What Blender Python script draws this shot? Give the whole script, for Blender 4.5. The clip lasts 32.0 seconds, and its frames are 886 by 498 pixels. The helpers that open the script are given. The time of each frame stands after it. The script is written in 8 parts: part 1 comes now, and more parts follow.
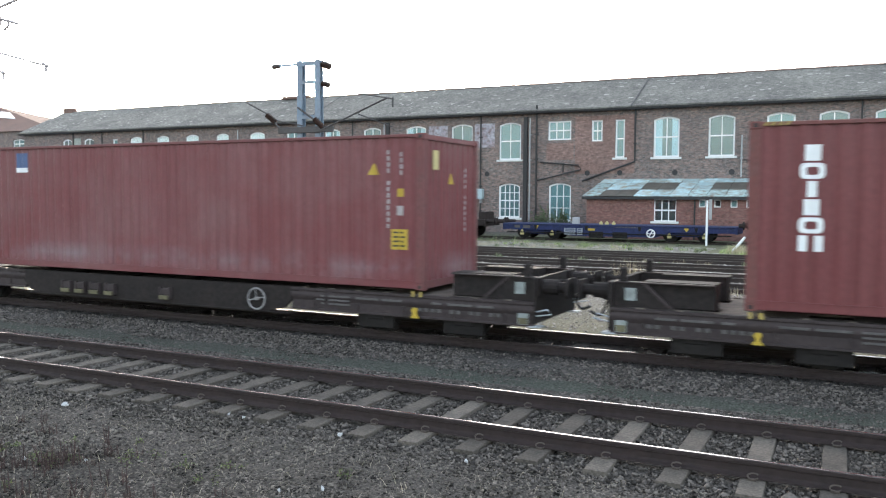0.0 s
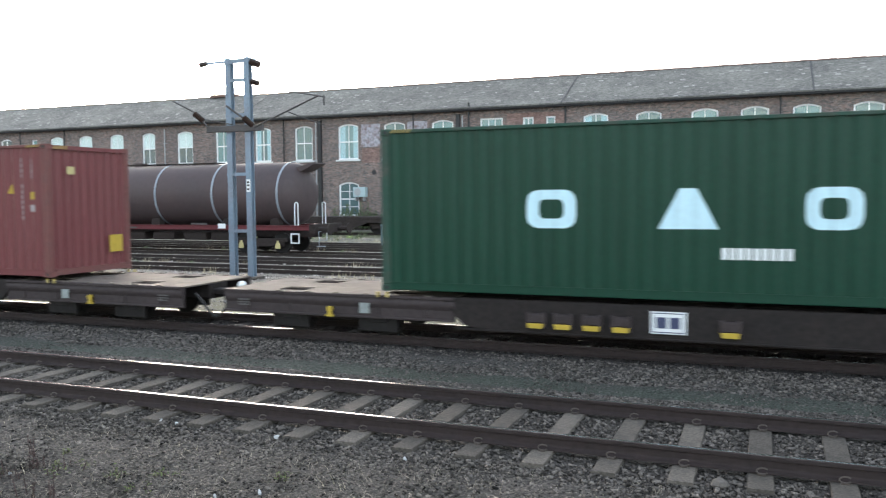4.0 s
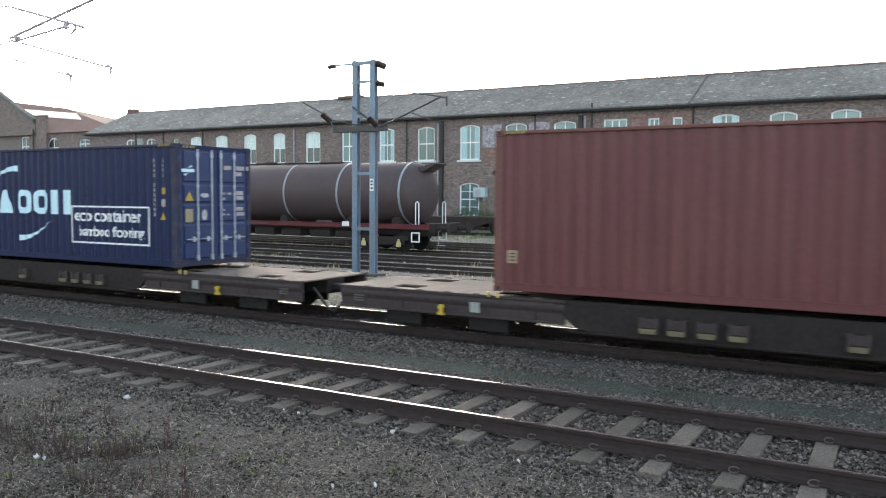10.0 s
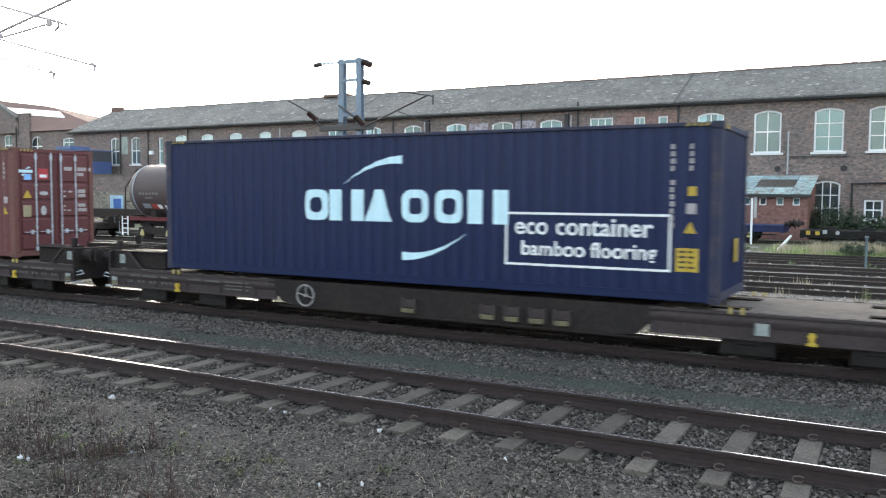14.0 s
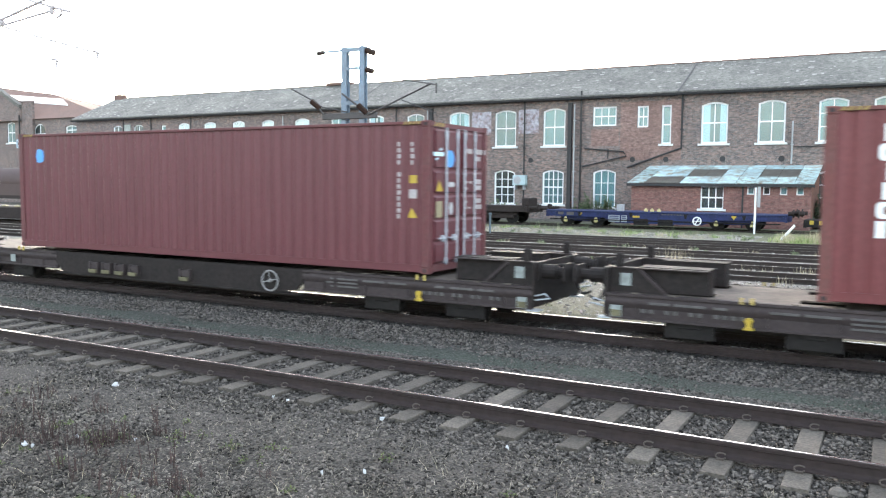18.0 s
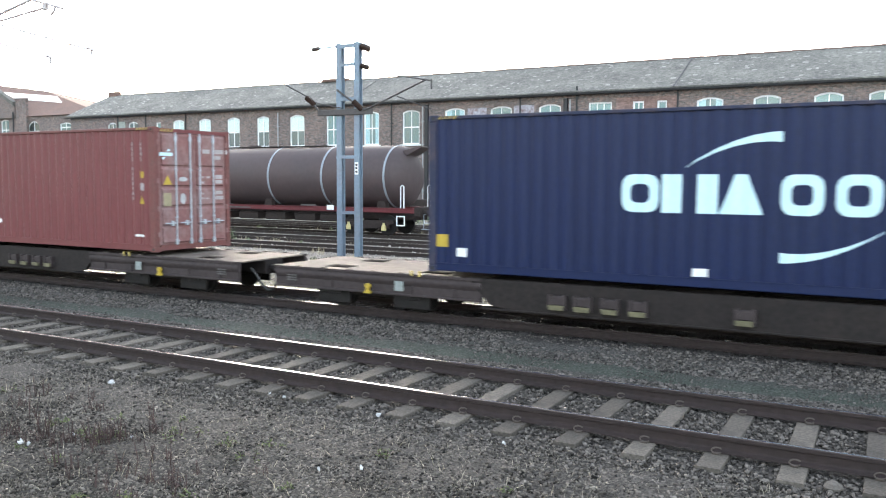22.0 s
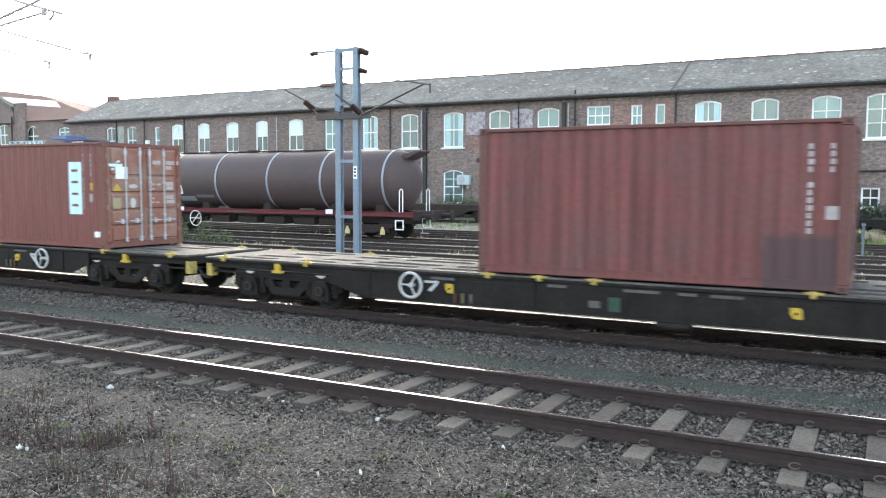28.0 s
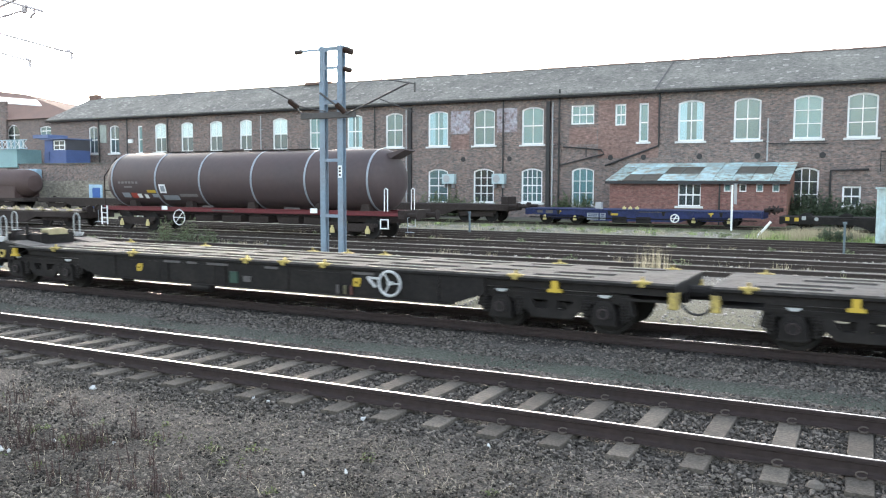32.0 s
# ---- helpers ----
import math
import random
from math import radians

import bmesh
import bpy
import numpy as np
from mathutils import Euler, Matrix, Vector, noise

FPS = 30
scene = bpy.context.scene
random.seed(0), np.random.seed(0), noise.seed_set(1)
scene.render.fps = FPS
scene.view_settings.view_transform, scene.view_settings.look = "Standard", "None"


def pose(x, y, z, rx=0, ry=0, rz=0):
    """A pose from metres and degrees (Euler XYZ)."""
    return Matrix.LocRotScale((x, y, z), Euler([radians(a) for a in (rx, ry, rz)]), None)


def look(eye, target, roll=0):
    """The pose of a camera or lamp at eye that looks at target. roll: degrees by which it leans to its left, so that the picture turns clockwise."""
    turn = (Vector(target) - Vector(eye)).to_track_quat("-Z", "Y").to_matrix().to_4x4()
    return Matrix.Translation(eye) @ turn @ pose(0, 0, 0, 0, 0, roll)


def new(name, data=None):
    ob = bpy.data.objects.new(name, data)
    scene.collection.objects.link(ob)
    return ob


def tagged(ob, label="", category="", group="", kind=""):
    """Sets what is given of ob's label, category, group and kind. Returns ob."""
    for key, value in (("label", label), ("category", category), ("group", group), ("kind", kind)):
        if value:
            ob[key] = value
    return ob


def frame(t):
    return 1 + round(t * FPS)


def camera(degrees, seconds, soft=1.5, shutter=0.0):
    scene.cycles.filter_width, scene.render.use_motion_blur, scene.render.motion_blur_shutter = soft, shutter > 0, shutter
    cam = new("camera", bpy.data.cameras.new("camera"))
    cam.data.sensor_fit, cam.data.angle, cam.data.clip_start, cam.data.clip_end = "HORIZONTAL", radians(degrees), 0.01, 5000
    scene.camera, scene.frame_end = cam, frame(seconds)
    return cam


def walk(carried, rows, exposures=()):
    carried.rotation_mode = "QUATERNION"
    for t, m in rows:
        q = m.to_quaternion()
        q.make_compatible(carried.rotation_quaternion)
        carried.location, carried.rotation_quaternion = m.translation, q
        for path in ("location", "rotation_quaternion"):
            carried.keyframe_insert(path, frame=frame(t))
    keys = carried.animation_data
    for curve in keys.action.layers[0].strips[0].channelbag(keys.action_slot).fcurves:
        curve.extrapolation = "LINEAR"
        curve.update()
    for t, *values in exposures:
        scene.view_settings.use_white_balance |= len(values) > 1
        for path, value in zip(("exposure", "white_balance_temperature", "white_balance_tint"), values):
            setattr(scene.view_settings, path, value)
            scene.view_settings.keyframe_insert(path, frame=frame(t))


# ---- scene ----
CAM_Y, CAM_Z = -8.02, 2.42          # the lens, from the near rail of the nearest track
cam = camera(56.84, 32.0, soft=1.15, shutter=0.35)
TURNS = (  # seconds, yaw, pitch, roll of a camera held by someone standing still
    (0, 26.16, -3.53, -0.33), (1, 26.04, -3.58, -0.34), (2, 25.97, -3.64, -0.33), (2.5, 25.64, -3.46, -0.29),
    (3, 25.06, -3.45, -0.19), (3.5, 24.07, -3.48, 0.16), (4, 21.53, -3.70, 0.46), (4.5, 19.68, -3.77, 0.50),
    (6.5, 19.28, -3.88, 0.57), (7, 19.69, -3.90, 0.52), (7.5, 19.93, -3.93, 0.51), (8, 20.95, -3.87, 0.45),
    (8.5, 24.51, -3.69, 0.18), (9, 27.64, -3.65, -0.12), (9.5, 29.90, -3.71, -0.29), (10, 29.89, -3.64, -0.39),
    (10.5, 29.56, -3.58, -0.48), (11, 29.22, -3.57, -0.51), (12, 29.04, -3.60, -0.42), (13, 29.06, -3.63, -0.36),
    (14, 28.95, -3.73, -0.36), (14.5, 28.96, -3.84, -0.48), (16.5, 29.05, -4.27, -0.64), (17, 29.13, -4.35, -0.62),
    (18, 29.16, -4.51, -0.52), (19, 29.14, -4.57, -0.50), (20, 29.03, -4.62, -0.50), (21, 28.92, -4.73, -0.42),
    (22, 28.85, -4.78, -0.32), (23, 28.85, -4.78, -0.26), (24, 28.83, -4.76, -0.25), (25, 28.87, -4.70, -0.27),
    (26, 28.80, -4.59, -0.21), (26.5, 28.76, -4.56, -0.14), (28.5, 28.76, -4.51, -0.25), (29, 28.75, -4.56, -0.31),
    (30, 28.71, -4.65, -0.25), (30.5, 28.70, -4.65, -0.21), (31, 28.41, -4.60, -0.23), (31.5, 28.10, -4.55, -0.24),
    (32, 27.71, -4.57, -0.15),
)
walk(cam, [(t, pose(0, CAM_Y, CAM_Z, 90 + p, r, y)) for t, y, p, r in TURNS], exposures=[(0, 3.21, 6250, 11), (1, 3.21, 6250, 11), (2, 3.39, 6250, 11), (3, 3.04, 6250, 11), (4, 3.21, 6250, 11), (4.5, 3.44, 6250, 11), (6.5, 3.69, 6350, 11), (8, 3.64, 6350, 11), (9, 3.05, 6250, 11), (10, 2.99, 6250, 11), (11, 3.39, 6250, 11), (12, 3.27, 6250, 11), (14, 3.15, 6250, 11), (17, 3.72, 6250, 11), (18, 3.72, 6250, 11), (19, 3.62, 6250, 11), (20, 3.77, 6250, 11), (21, 3.62, 6250, 11), (23, 3.70, 6300, 11), (25, 3.67, 6250, 11), (29, 3.52, 6250, 11), (32, 3.44, 6250, 11)])

# ---- light: a low sun behind the long building, in a bright hazy sky ----
SUN_EL, SUN_AZ = radians(6.2), math.atan2(-0.667, 0.797)
world = bpy.data.worlds.new("sky")
scene.world = world
world.use_nodes = True
wn = world.node_tree.nodes
sky = wn.new("ShaderNodeTexSky")
sky.sky_type, sky.sun_disc = "NISHITA", False
sky.sun_elevation, sky.sun_rotation = SUN_EL, SUN_AZ
sky.air_density, sky.dust_density, sky.ozone_density = 1.0, 3.0, 1.0
haze = wn.new("ShaderNodeHueSaturation")   # thin haze takes most of the colour out of the sky
haze.inputs["Saturation"].default_value = 0.5
world.node_tree.links.new(sky.outputs[0], haze.inputs["Color"])
world.node_tree.links.new(haze.outputs[0], wn["Background"].inputs[0])
wn["Background"].inputs[1].default_value = 0.15
lamp = bpy.data.lights.new("sun", "SUN")
lamp.energy, lamp.angle, lamp.color = 2.0, radians(0.6), (1.0, 0.86, 0.7)
sun = new("sun", lamp)
sun.matrix_world = look((0, 0, 60), (0.667 * 10, -0.797 * 10, 60 - 10.4 * math.tan(SUN_EL)))

# ---- materials ----


def material(name, base, rough=0.7, metal=0.0, vary=0.25, grain=12.0, stain=1.2, bump=0.25, other=None, amount=0.5, coords="Object", spec=0.5, depth=0.02):
    """A surface with grain and larger stains in another colour."""
    m = bpy.data.materials.new(name)
    m.use_nodes = True
    nt = m.node_tree
    n, l = nt.nodes, nt.links
    b = n["Principled BSDF"]
    tc = n.new("ShaderNodeTexCoord")
    fine, wide = n.new("ShaderNodeTexNoise"), n.new("ShaderNodeTexNoise")
    fine.inputs["Scale"].default_value, fine.inputs["Detail"].default_value = grain, 6
    wide.inputs["Scale"].default_value, wide.inputs["Detail"].default_value = stain, 5
    wide.inputs["Roughness"].default_value = 0.65
    for t in (fine, wide):
        l.new(tc.outputs[coords], t.inputs["Vector"])
    other = other or tuple(c * (1 - vary) for c in base)
    ramp = n.new("ShaderNodeValToRGB")
    ramp.color_ramp.elements[0].position, ramp.color_ramp.elements[1].position = 0.42, 0.68
    l.new(wide.outputs["Fac"], ramp.inputs["Fac"])
    mul = n.new("ShaderNodeMath")
    mul.operation = "MULTIPLY"
    mul.inputs[1].default_value = amount
    l.new(ramp.outputs["Color"], mul.inputs[0])
    mix = n.new("ShaderNodeMix")
    mix.data_type = "RGBA"
    mix.inputs["A"].default_value, mix.inputs["B"].default_value = (*base, 1), (*other, 1)
    l.new(mul.outputs[0], mix.inputs["Factor"])
    hsv = n.new("ShaderNodeHueSaturation")
    mp = n.new("ShaderNodeMapRange")
    mp.inputs["To Min"].default_value, mp.inputs["To Max"].default_value = 1 - vary, 1 + vary
    mp.inputs["From Min"].default_value, mp.inputs["From Max"].default_value = 0.25, 0.75
    l.new(fine.outputs["Fac"], mp.inputs["Value"])
    l.new(mp.outputs[0], hsv.inputs["Value"])
    l.new(mix.outputs["Result"], hsv.inputs["Color"])
    l.new(hsv.outputs[0], b.inputs["Base Color"])
    b.inputs["Roughness"].default_value, b.inputs["Metallic"].default_value = rough, metal
    b.inputs["Specular IOR Level"].default_value = spec
    if bump:
        bp = n.new("ShaderNodeBump")
        bp.inputs["Strength"].default_value, bp.inputs["Distance"].default_value = bump, depth
        l.new(fine.outputs["Fac"], bp.inputs["Height"])
        l.new(bp.outputs[0], b.inputs["Normal"])
    return m


def brick_material(name, a, b2, mortar, stain_col, stain_amount=0.5, plane="XZ", bw=0.225, bh=0.075):
    """Coursed brickwork of real size, with sooty patches."""
    m = material(name, a, 0.9, vary=0.2, grain=9, bump=0)
    nt = m.node_tree
    n, l = nt.nodes, nt.links
    tc = [x for x in n if x.type == "TEX_COORD"][0]
    bs = n["Principled BSDF"]
    sep, com = n.new("ShaderNodeSeparateXYZ"), n.new("ShaderNodeCombineXYZ")
    l.new(tc.outputs["Object"], sep.inputs[0])
    l.new(sep.outputs["X" if plane[0] == "X" else "Y"], com.inputs["X"])
    l.new(sep.outputs["Z"], com.inputs["Y"])
    br = n.new("ShaderNodeTexBrick")
    br.inputs["Scale"].default_value = 1.0
    br.inputs["Brick Width"].default_value, br.inputs["Row Height"].default_value = bw, bh
    br.inputs["Mortar Size"].default_value = 0.006
    br.inputs["Color1"].default_value, br.inputs["Color2"].default_value, br.inputs["Mortar"].default_value = (*a, 1), (*b2, 1), (*mortar, 1)
    l.new(com.outputs[0], br.inputs["Vector"])
    wide = n.new("ShaderNodeTexNoise")
    wide.inputs["Scale"].default_value, wide.inputs["Detail"].default_value, wide.inputs["Roughness"].default_value = 0.35, 7, 0.7
    l.new(tc.outputs["Object"], wide.inputs["Vector"])
    ramp = n.new("ShaderNodeValToRGB")
    ramp.color_ramp.elements[0].position, ramp.color_ramp.elements[1].position = 0.4, 0.66
    ramp.color_ramp.elements[1].color = (stain_amount, stain_amount, stain_amount, 1)
    l.new(wide.outputs["Fac"], ramp.inputs["Fac"])
    mix = n.new("ShaderNodeMix")
    mix.data_type = "RGBA"
    mix.inputs["B"].default_value = (*stain_col, 1)
    l.new(ramp.outputs["Color"], mix.inputs["Factor"])
    l.new(br.outputs["Color"], mix.inputs["A"])
    flat = n.new("ShaderNodeMapping")   # long streaks that follow the courses
    flat.inputs["Scale"].default_value = (2.2, 2.2, 6.5)
    l.new(tc.outputs["Object"], flat.inputs["Vector"])
    row = n.new("ShaderNodeTexNoise")
    row.inputs["Scale"].default_value, row.inputs["Detail"].default_value, row.inputs["Roughness"].default_value = 1.9, 5, 0.75
    l.new(flat.outputs[0], row.inputs["Vector"])
    rm = n.new("ShaderNodeMapRange")
    rm.inputs["From Min"].default_value, rm.inputs["From Max"].default_value = 0.3, 0.7
    rm.inputs["To Min"].default_value, rm.inputs["To Max"].default_value = 0.56, 1.46
    l.new(row.outputs["Fac"], rm.inputs["Value"])
    both = n.new("ShaderNodeMath")
    both.operation = "MULTIPLY"
    l.new(rm.outputs[0], both.inputs[0])
    patch = n.new("ShaderNodeTexNoise")
    patch.inputs["Scale"].default_value, patch.inputs["Detail"].default_value = 5.0, 6
    l.new(tc.outputs["Object"], patch.inputs["Vector"])
    mp = n.new("ShaderNodeMapRange")
    mp.inputs["From Min"].default_value, mp.inputs["From Max"].default_value = 0.3, 0.7
    mp.inputs["To Min"].default_value, mp.inputs["To Max"].default_value = 0.78, 1.22
    l.new(patch.outputs["Fac"], mp.inputs["Value"])
    hsv = n.new("ShaderNodeHueSaturation")
    l.new(mp.outputs[0], both.inputs[1])
    l.new(both.outputs[0], hsv.inputs["Value"])
    l.new(mix.outputs["Result"], hsv.inputs["Color"])
    l.new(hsv.outputs[0], bs.inputs["Base Color"])
    bp = n.new("ShaderNodeBump")
    bp.inputs["Strength"].default_value, bp.inputs["Distance"].default_value = 0.5, 0.01
    bp.invert = True
    l.new(br.outputs["Fac"], bp.inputs["Height"])
    l.new(bp.outputs[0], bs.inputs["Normal"])
    return m


def tile_random(m, amount=0.3):
    """Lets alike pieces differ in brightness, object by object."""
    nt = m.node_tree
    b = nt.nodes["Principled BSDF"]
    src = b.inputs["Base Color"].links[0].from_socket
    info, mp, hsv = nt.nodes.new("ShaderNodeObjectInfo"), nt.nodes.new("ShaderNodeMapRange"), nt.nodes.new("ShaderNodeHueSaturation")
    mp.inputs["To Min"].default_value, mp.inputs["To Max"].default_value = 1 - amount, 1 + amount
    nt.links.new(info.outputs["Random"], mp.inputs["Value"])
    nt.links.new(mp.outputs[0], hsv.inputs["Value"])
    nt.links.new(src, hsv.inputs["Color"])
    nt.links.new(hsv.outputs[0], b.inputs["Base Color"])
    return m


def island_random(m, amount=0.4):
    nt = m.node_tree
    b = nt.nodes["Principled BSDF"]
    src = b.inputs["Base Color"].links[0].from_socket
    geo, mp, hsv = nt.nodes.new("ShaderNodeNewGeometry"), nt.nodes.new("ShaderNodeMapRange"), nt.nodes.new("ShaderNodeHueSaturation")
    mp.inputs["To Min"].default_value, mp.inputs["To Max"].default_value = 1 - amount, 1 + amount
    nt.links.new(geo.outputs["Random Per Island"], mp.inputs["Value"])
    nt.links.new(mp.outputs[0], hsv.inputs["Value"])
    nt.links.new(src, hsv.inputs["Color"])
    nt.links.new(hsv.outputs[0], b.inputs["Base Color"])
    return m


def glass_material(name, tint, rough=0.05):
    m = bpy.data.materials.new(name)
    m.use_nodes = True
    b = m.node_tree.nodes["Principled BSDF"]
    b.inputs["Base Color"].default_value = (*tint, 1)
    b.inputs["Roughness"].default_value = rough
    b.inputs["Specular IOR Level"].default_value = 0.9
    return m


def weathered(m, streak=0.07, rust=0.35, rust_col=(0.10, 0.05, 0.035)):
    """Rain streaks down a painted side and small rust spots."""
    nt = m.node_tree
    n, l = nt.nodes, nt.links
    b = n["Principled BSDF"]
    src = b.inputs["Base Color"].links[0].from_socket
    tc = [x for x in n if x.type == "TEX_COORD"][0]
    mp = n.new("ShaderNodeMapping")
    mp.inputs["Scale"].default_value = (7.0, 7.0, 0.35)
    l.new(tc.outputs["Object"], mp.inputs["Vector"])
    run, spot = n.new("ShaderNodeTexNoise"), n.new("ShaderNodeTexNoise")
    run.inputs["Scale"].default_value, run.inputs["Detail"].default_value = 1.0, 5
    spot.inputs["Scale"].default_value, spot.inputs["Detail"].default_value, spot.inputs["Roughness"].default_value = 3.2, 8, 0.75
    l.new(mp.outputs[0], run.inputs["Vector"])
    l.new(tc.outputs["Object"], spot.inputs["Vector"])
    r1 = n.new("ShaderNodeMapRange")
    r1.inputs["From Min"].default_value, r1.inputs["From Max"].default_value = 0.3, 0.7
    r1.inputs["To Min"].default_value, r1.inputs["To Max"].default_value = 1 - streak, 1 + streak
    l.new(run.outputs["Fac"], r1.inputs["Value"])
    hsv = n.new("ShaderNodeHueSaturation")
    l.new(r1.outputs[0], hsv.inputs["Value"])
    l.new(src, hsv.inputs["Color"])
    r2 = n.new("ShaderNodeMapRange")
    r2.inputs["From Min"].default_value, r2.inputs["From Max"].default_value = 0.66, 0.74
    r2.inputs["To Max"].default_value = rust
    l.new(spot.outputs["Fac"], r2.inputs["Value"])
    mix = n.new("ShaderNodeMix")
    mix.data_type = "RGBA"
    mix.inputs["B"].default_value = (*rust_col, 1)
    l.new(r2.outputs[0], mix.inputs["Factor"])
    l.new(hsv.outputs[0], mix.inputs["A"])
    l.new(mix.outputs["Result"], b.inputs["Base Color"])
    return m


def scuffed(m, z0, half, col, amount=0.55):
    """Pale scrapes in ragged patches along a band of the side."""
    nt = m.node_tree
    n, l = nt.nodes, nt.links
    b = n["Principled BSDF"]
    src = b.inputs["Base Color"].links[0].from_socket
    tc = [q for q in n if q.type == "TEX_COORD"][0]
    sep, nz = n.new("ShaderNodeSeparateXYZ"), n.new("ShaderNodeTexNoise")
    nz.inputs["Scale"].default_value, nz.inputs["Detail"].default_value, nz.inputs["Roughness"].default_value = 0.55, 8, 0.7
    l.new(tc.outputs["Object"], sep.inputs[0])
    l.new(tc.outputs["Object"], nz.inputs["Vector"])
    sub, ab = n.new("ShaderNodeMath"), n.new("ShaderNodeMath")
    sub.operation, ab.operation = "SUBTRACT", "ABSOLUTE"
    sub.inputs[1].default_value = z0
    l.new(sep.outputs["Z"], sub.inputs[0])
    l.new(sub.outputs[0], ab.inputs[0])
    r1, r2, mul, mix = n.new("ShaderNodeMapRange"), n.new("ShaderNodeMapRange"), n.new("ShaderNodeMath"), n.new("ShaderNodeMix")
    for r, v in ((r1, (0.0, half, 1.0, 0.0)), (r2, (0.42, 0.62, 0.0, amount))):
        for k, q in zip(("From Min", "From Max", "To Min", "To Max"), v):
            r.inputs[k].default_value = q
    l.new(ab.outputs[0], r1.inputs["Value"])
    l.new(nz.outputs["Fac"], r2.inputs["Value"])
    mul.operation, mix.data_type = "MULTIPLY", "RGBA"
    l.new(r1.outputs[0], mul.inputs[0])
    l.new(r2.outputs[0], mul.inputs[1])
    l.new(mul.outputs[0], mix.inputs["Factor"])
    l.new(src, mix.inputs["A"])
    mix.inputs["B"].default_value = (*col, 1)
    l.new(mix.outputs["Result"], b.inputs["Base Color"])
    return m


def worn_edge(name, base):
    """The same paint rubbed to rust and grey along frame edges."""
    return material(name, base, 0.7, vary=0.2, grain=14, other=(0.10, 0.062, 0.056), stain=4.0, amount=0.4, bump=0.15)


RED = weathered(material("oxide_red_paint", (0.143, 0.04, 0.0425), 0.42, spec=0.3, vary=0.1, other=(0.14, 0.05, 0.05), stain=0.5, bump=0.06))
RED_A = scuffed(weathered(material("dull_red_paint", (0.15, 0.044, 0.048), 0.42, spec=0.32, vary=0.1, other=(0.22, 0.15, 0.15), stain=0.45, bump=0.06, amount=0.3)), 0.38, 0.3, (0.26, 0.22, 0.24))
MAROON = weathered(material("maroon_paint", (0.112, 0.034, 0.041), 0.4, spec=0.38, vary=0.1, stain=0.5, bump=0.06))
BROWN_RED = weathered(material("brown_red_paint", (0.106, 0.033, 0.036), 0.42, spec=0.34, vary=0.1, other=(0.13, 0.05, 0.045), stain=0.5, bump=0.06), 0.1, 0.6)
RUST_RED = weathered(material("faded_red_paint", (0.155, 0.054, 0.05), 0.42, spec=0.36, vary=0.12, other=(0.12, 0.05, 0.04), stain=0.6, bump=0.06), 0.1, 0.6)
def patched(m, x0, z1, col):
    """A lower corner painted over in another colour, with a ragged edge."""
    nt = m.node_tree
    n, l = nt.nodes, nt.links
    b = n["Principled BSDF"]
    src = b.inputs["Base Color"].links[0].from_socket
    tc = [q for q in n if q.type == "TEX_COORD"][0]
    sep, wob = n.new("ShaderNodeSeparateXYZ"), n.new("ShaderNodeTexNoise")
    wob.inputs["Scale"].default_value, wob.inputs["Detail"].default_value = 4.0, 5
    l.new(tc.outputs["Object"], sep.inputs[0])
    l.new(tc.outputs["Object"], wob.inputs["Vector"])
    facs = []
    for axis, lo, hi, a, c in (("X", x0 - 0.05, x0 + 0.03, 0.0, 1.0), ("Z", z1 - 0.02, z1 + 0.1, 1.0, 0.0)):
        add = n.new("ShaderNodeMath")
        add.operation = "MULTIPLY_ADD"
        add.inputs[1].default_value = 0.12
        l.new(wob.outputs["Fac"], add.inputs[0])
        l.new(sep.outputs[axis], add.inputs[2])
        r = n.new("ShaderNodeMapRange")
        for k, v in (("From Min", lo + 0.06), ("From Max", hi + 0.06), ("To Min", a), ("To Max", c)):
            r.inputs[k].default_value = v
        l.new(add.outputs[0], r.inputs["Value"])
        facs.append(r)
    mul, mix = n.new("ShaderNodeMath"), n.new("ShaderNodeMix")
    mul.operation, mix.data_type = "MULTIPLY", "RGBA"
    l.new(facs[0].outputs[0], mul.inputs[0])
    l.new(facs[1].outputs[0], mul.inputs[1])
    l.new(mul.outputs[0], mix.inputs["Factor"])
    l.new(src, mix.inputs["A"])
    mix.inputs["B"].default_value = (*col, 1)
    l.new(mix.outputs["Result"], b.inputs["Base Color"])
    return m


K_RED = patched(weathered(material("rusty_dull_red_paint", (0.132, 0.036, 0.035), 0.6, vary=0.15, other=(0.10, 0.05, 0.045), stain=0.9, bump=0.06, amount=0.7), 0.26, 0.7), 4.85, 0.8, (0.062, 0.032, 0.036))
GREEN = weathered(material("container_green_paint", (0.0046, 0.040, 0.0236), 0.42, spec=0.28, vary=0.1, stain=0.5, bump=0.06))
BLUE = weathered(material("container_blue_paint", (0.0054, 0.0127, 0.055), 0.42, spec=0.26, vary=0.1, other=(0.008, 0.015, 0.052), stain=0.5, bump=0.06))
# lighter than the sides: the door end's sky reflection is in this colour
BLUE_DOOR = material("weathered_sky_lit_blue_door_paint", (0.016, 0.03, 0.105), 0.45, vary=0.15, other=(0.05, 0.06, 0.1), stain=1.6, amount=0.4)
PAPER = material("dirty_white_paper", (0.42, 0.43, 0.44), 0.8, vary=0.2)
GREYDOOR = material("weathered_grey_door_paint", (0.20, 0.085, 0.08), 0.6, vary=0.2, other=(0.27, 0.24, 0.24), stain=1.5, amount=0.4)
ORANGE_DOOR = material("orange_brown_paint", (0.21, 0.09, 0.062), 0.6, vary=0.15, stain=1.6, other=(0.26, 0.22, 0.2), amount=0.6)
EDGES = {}   # worn frame paint for each side colour
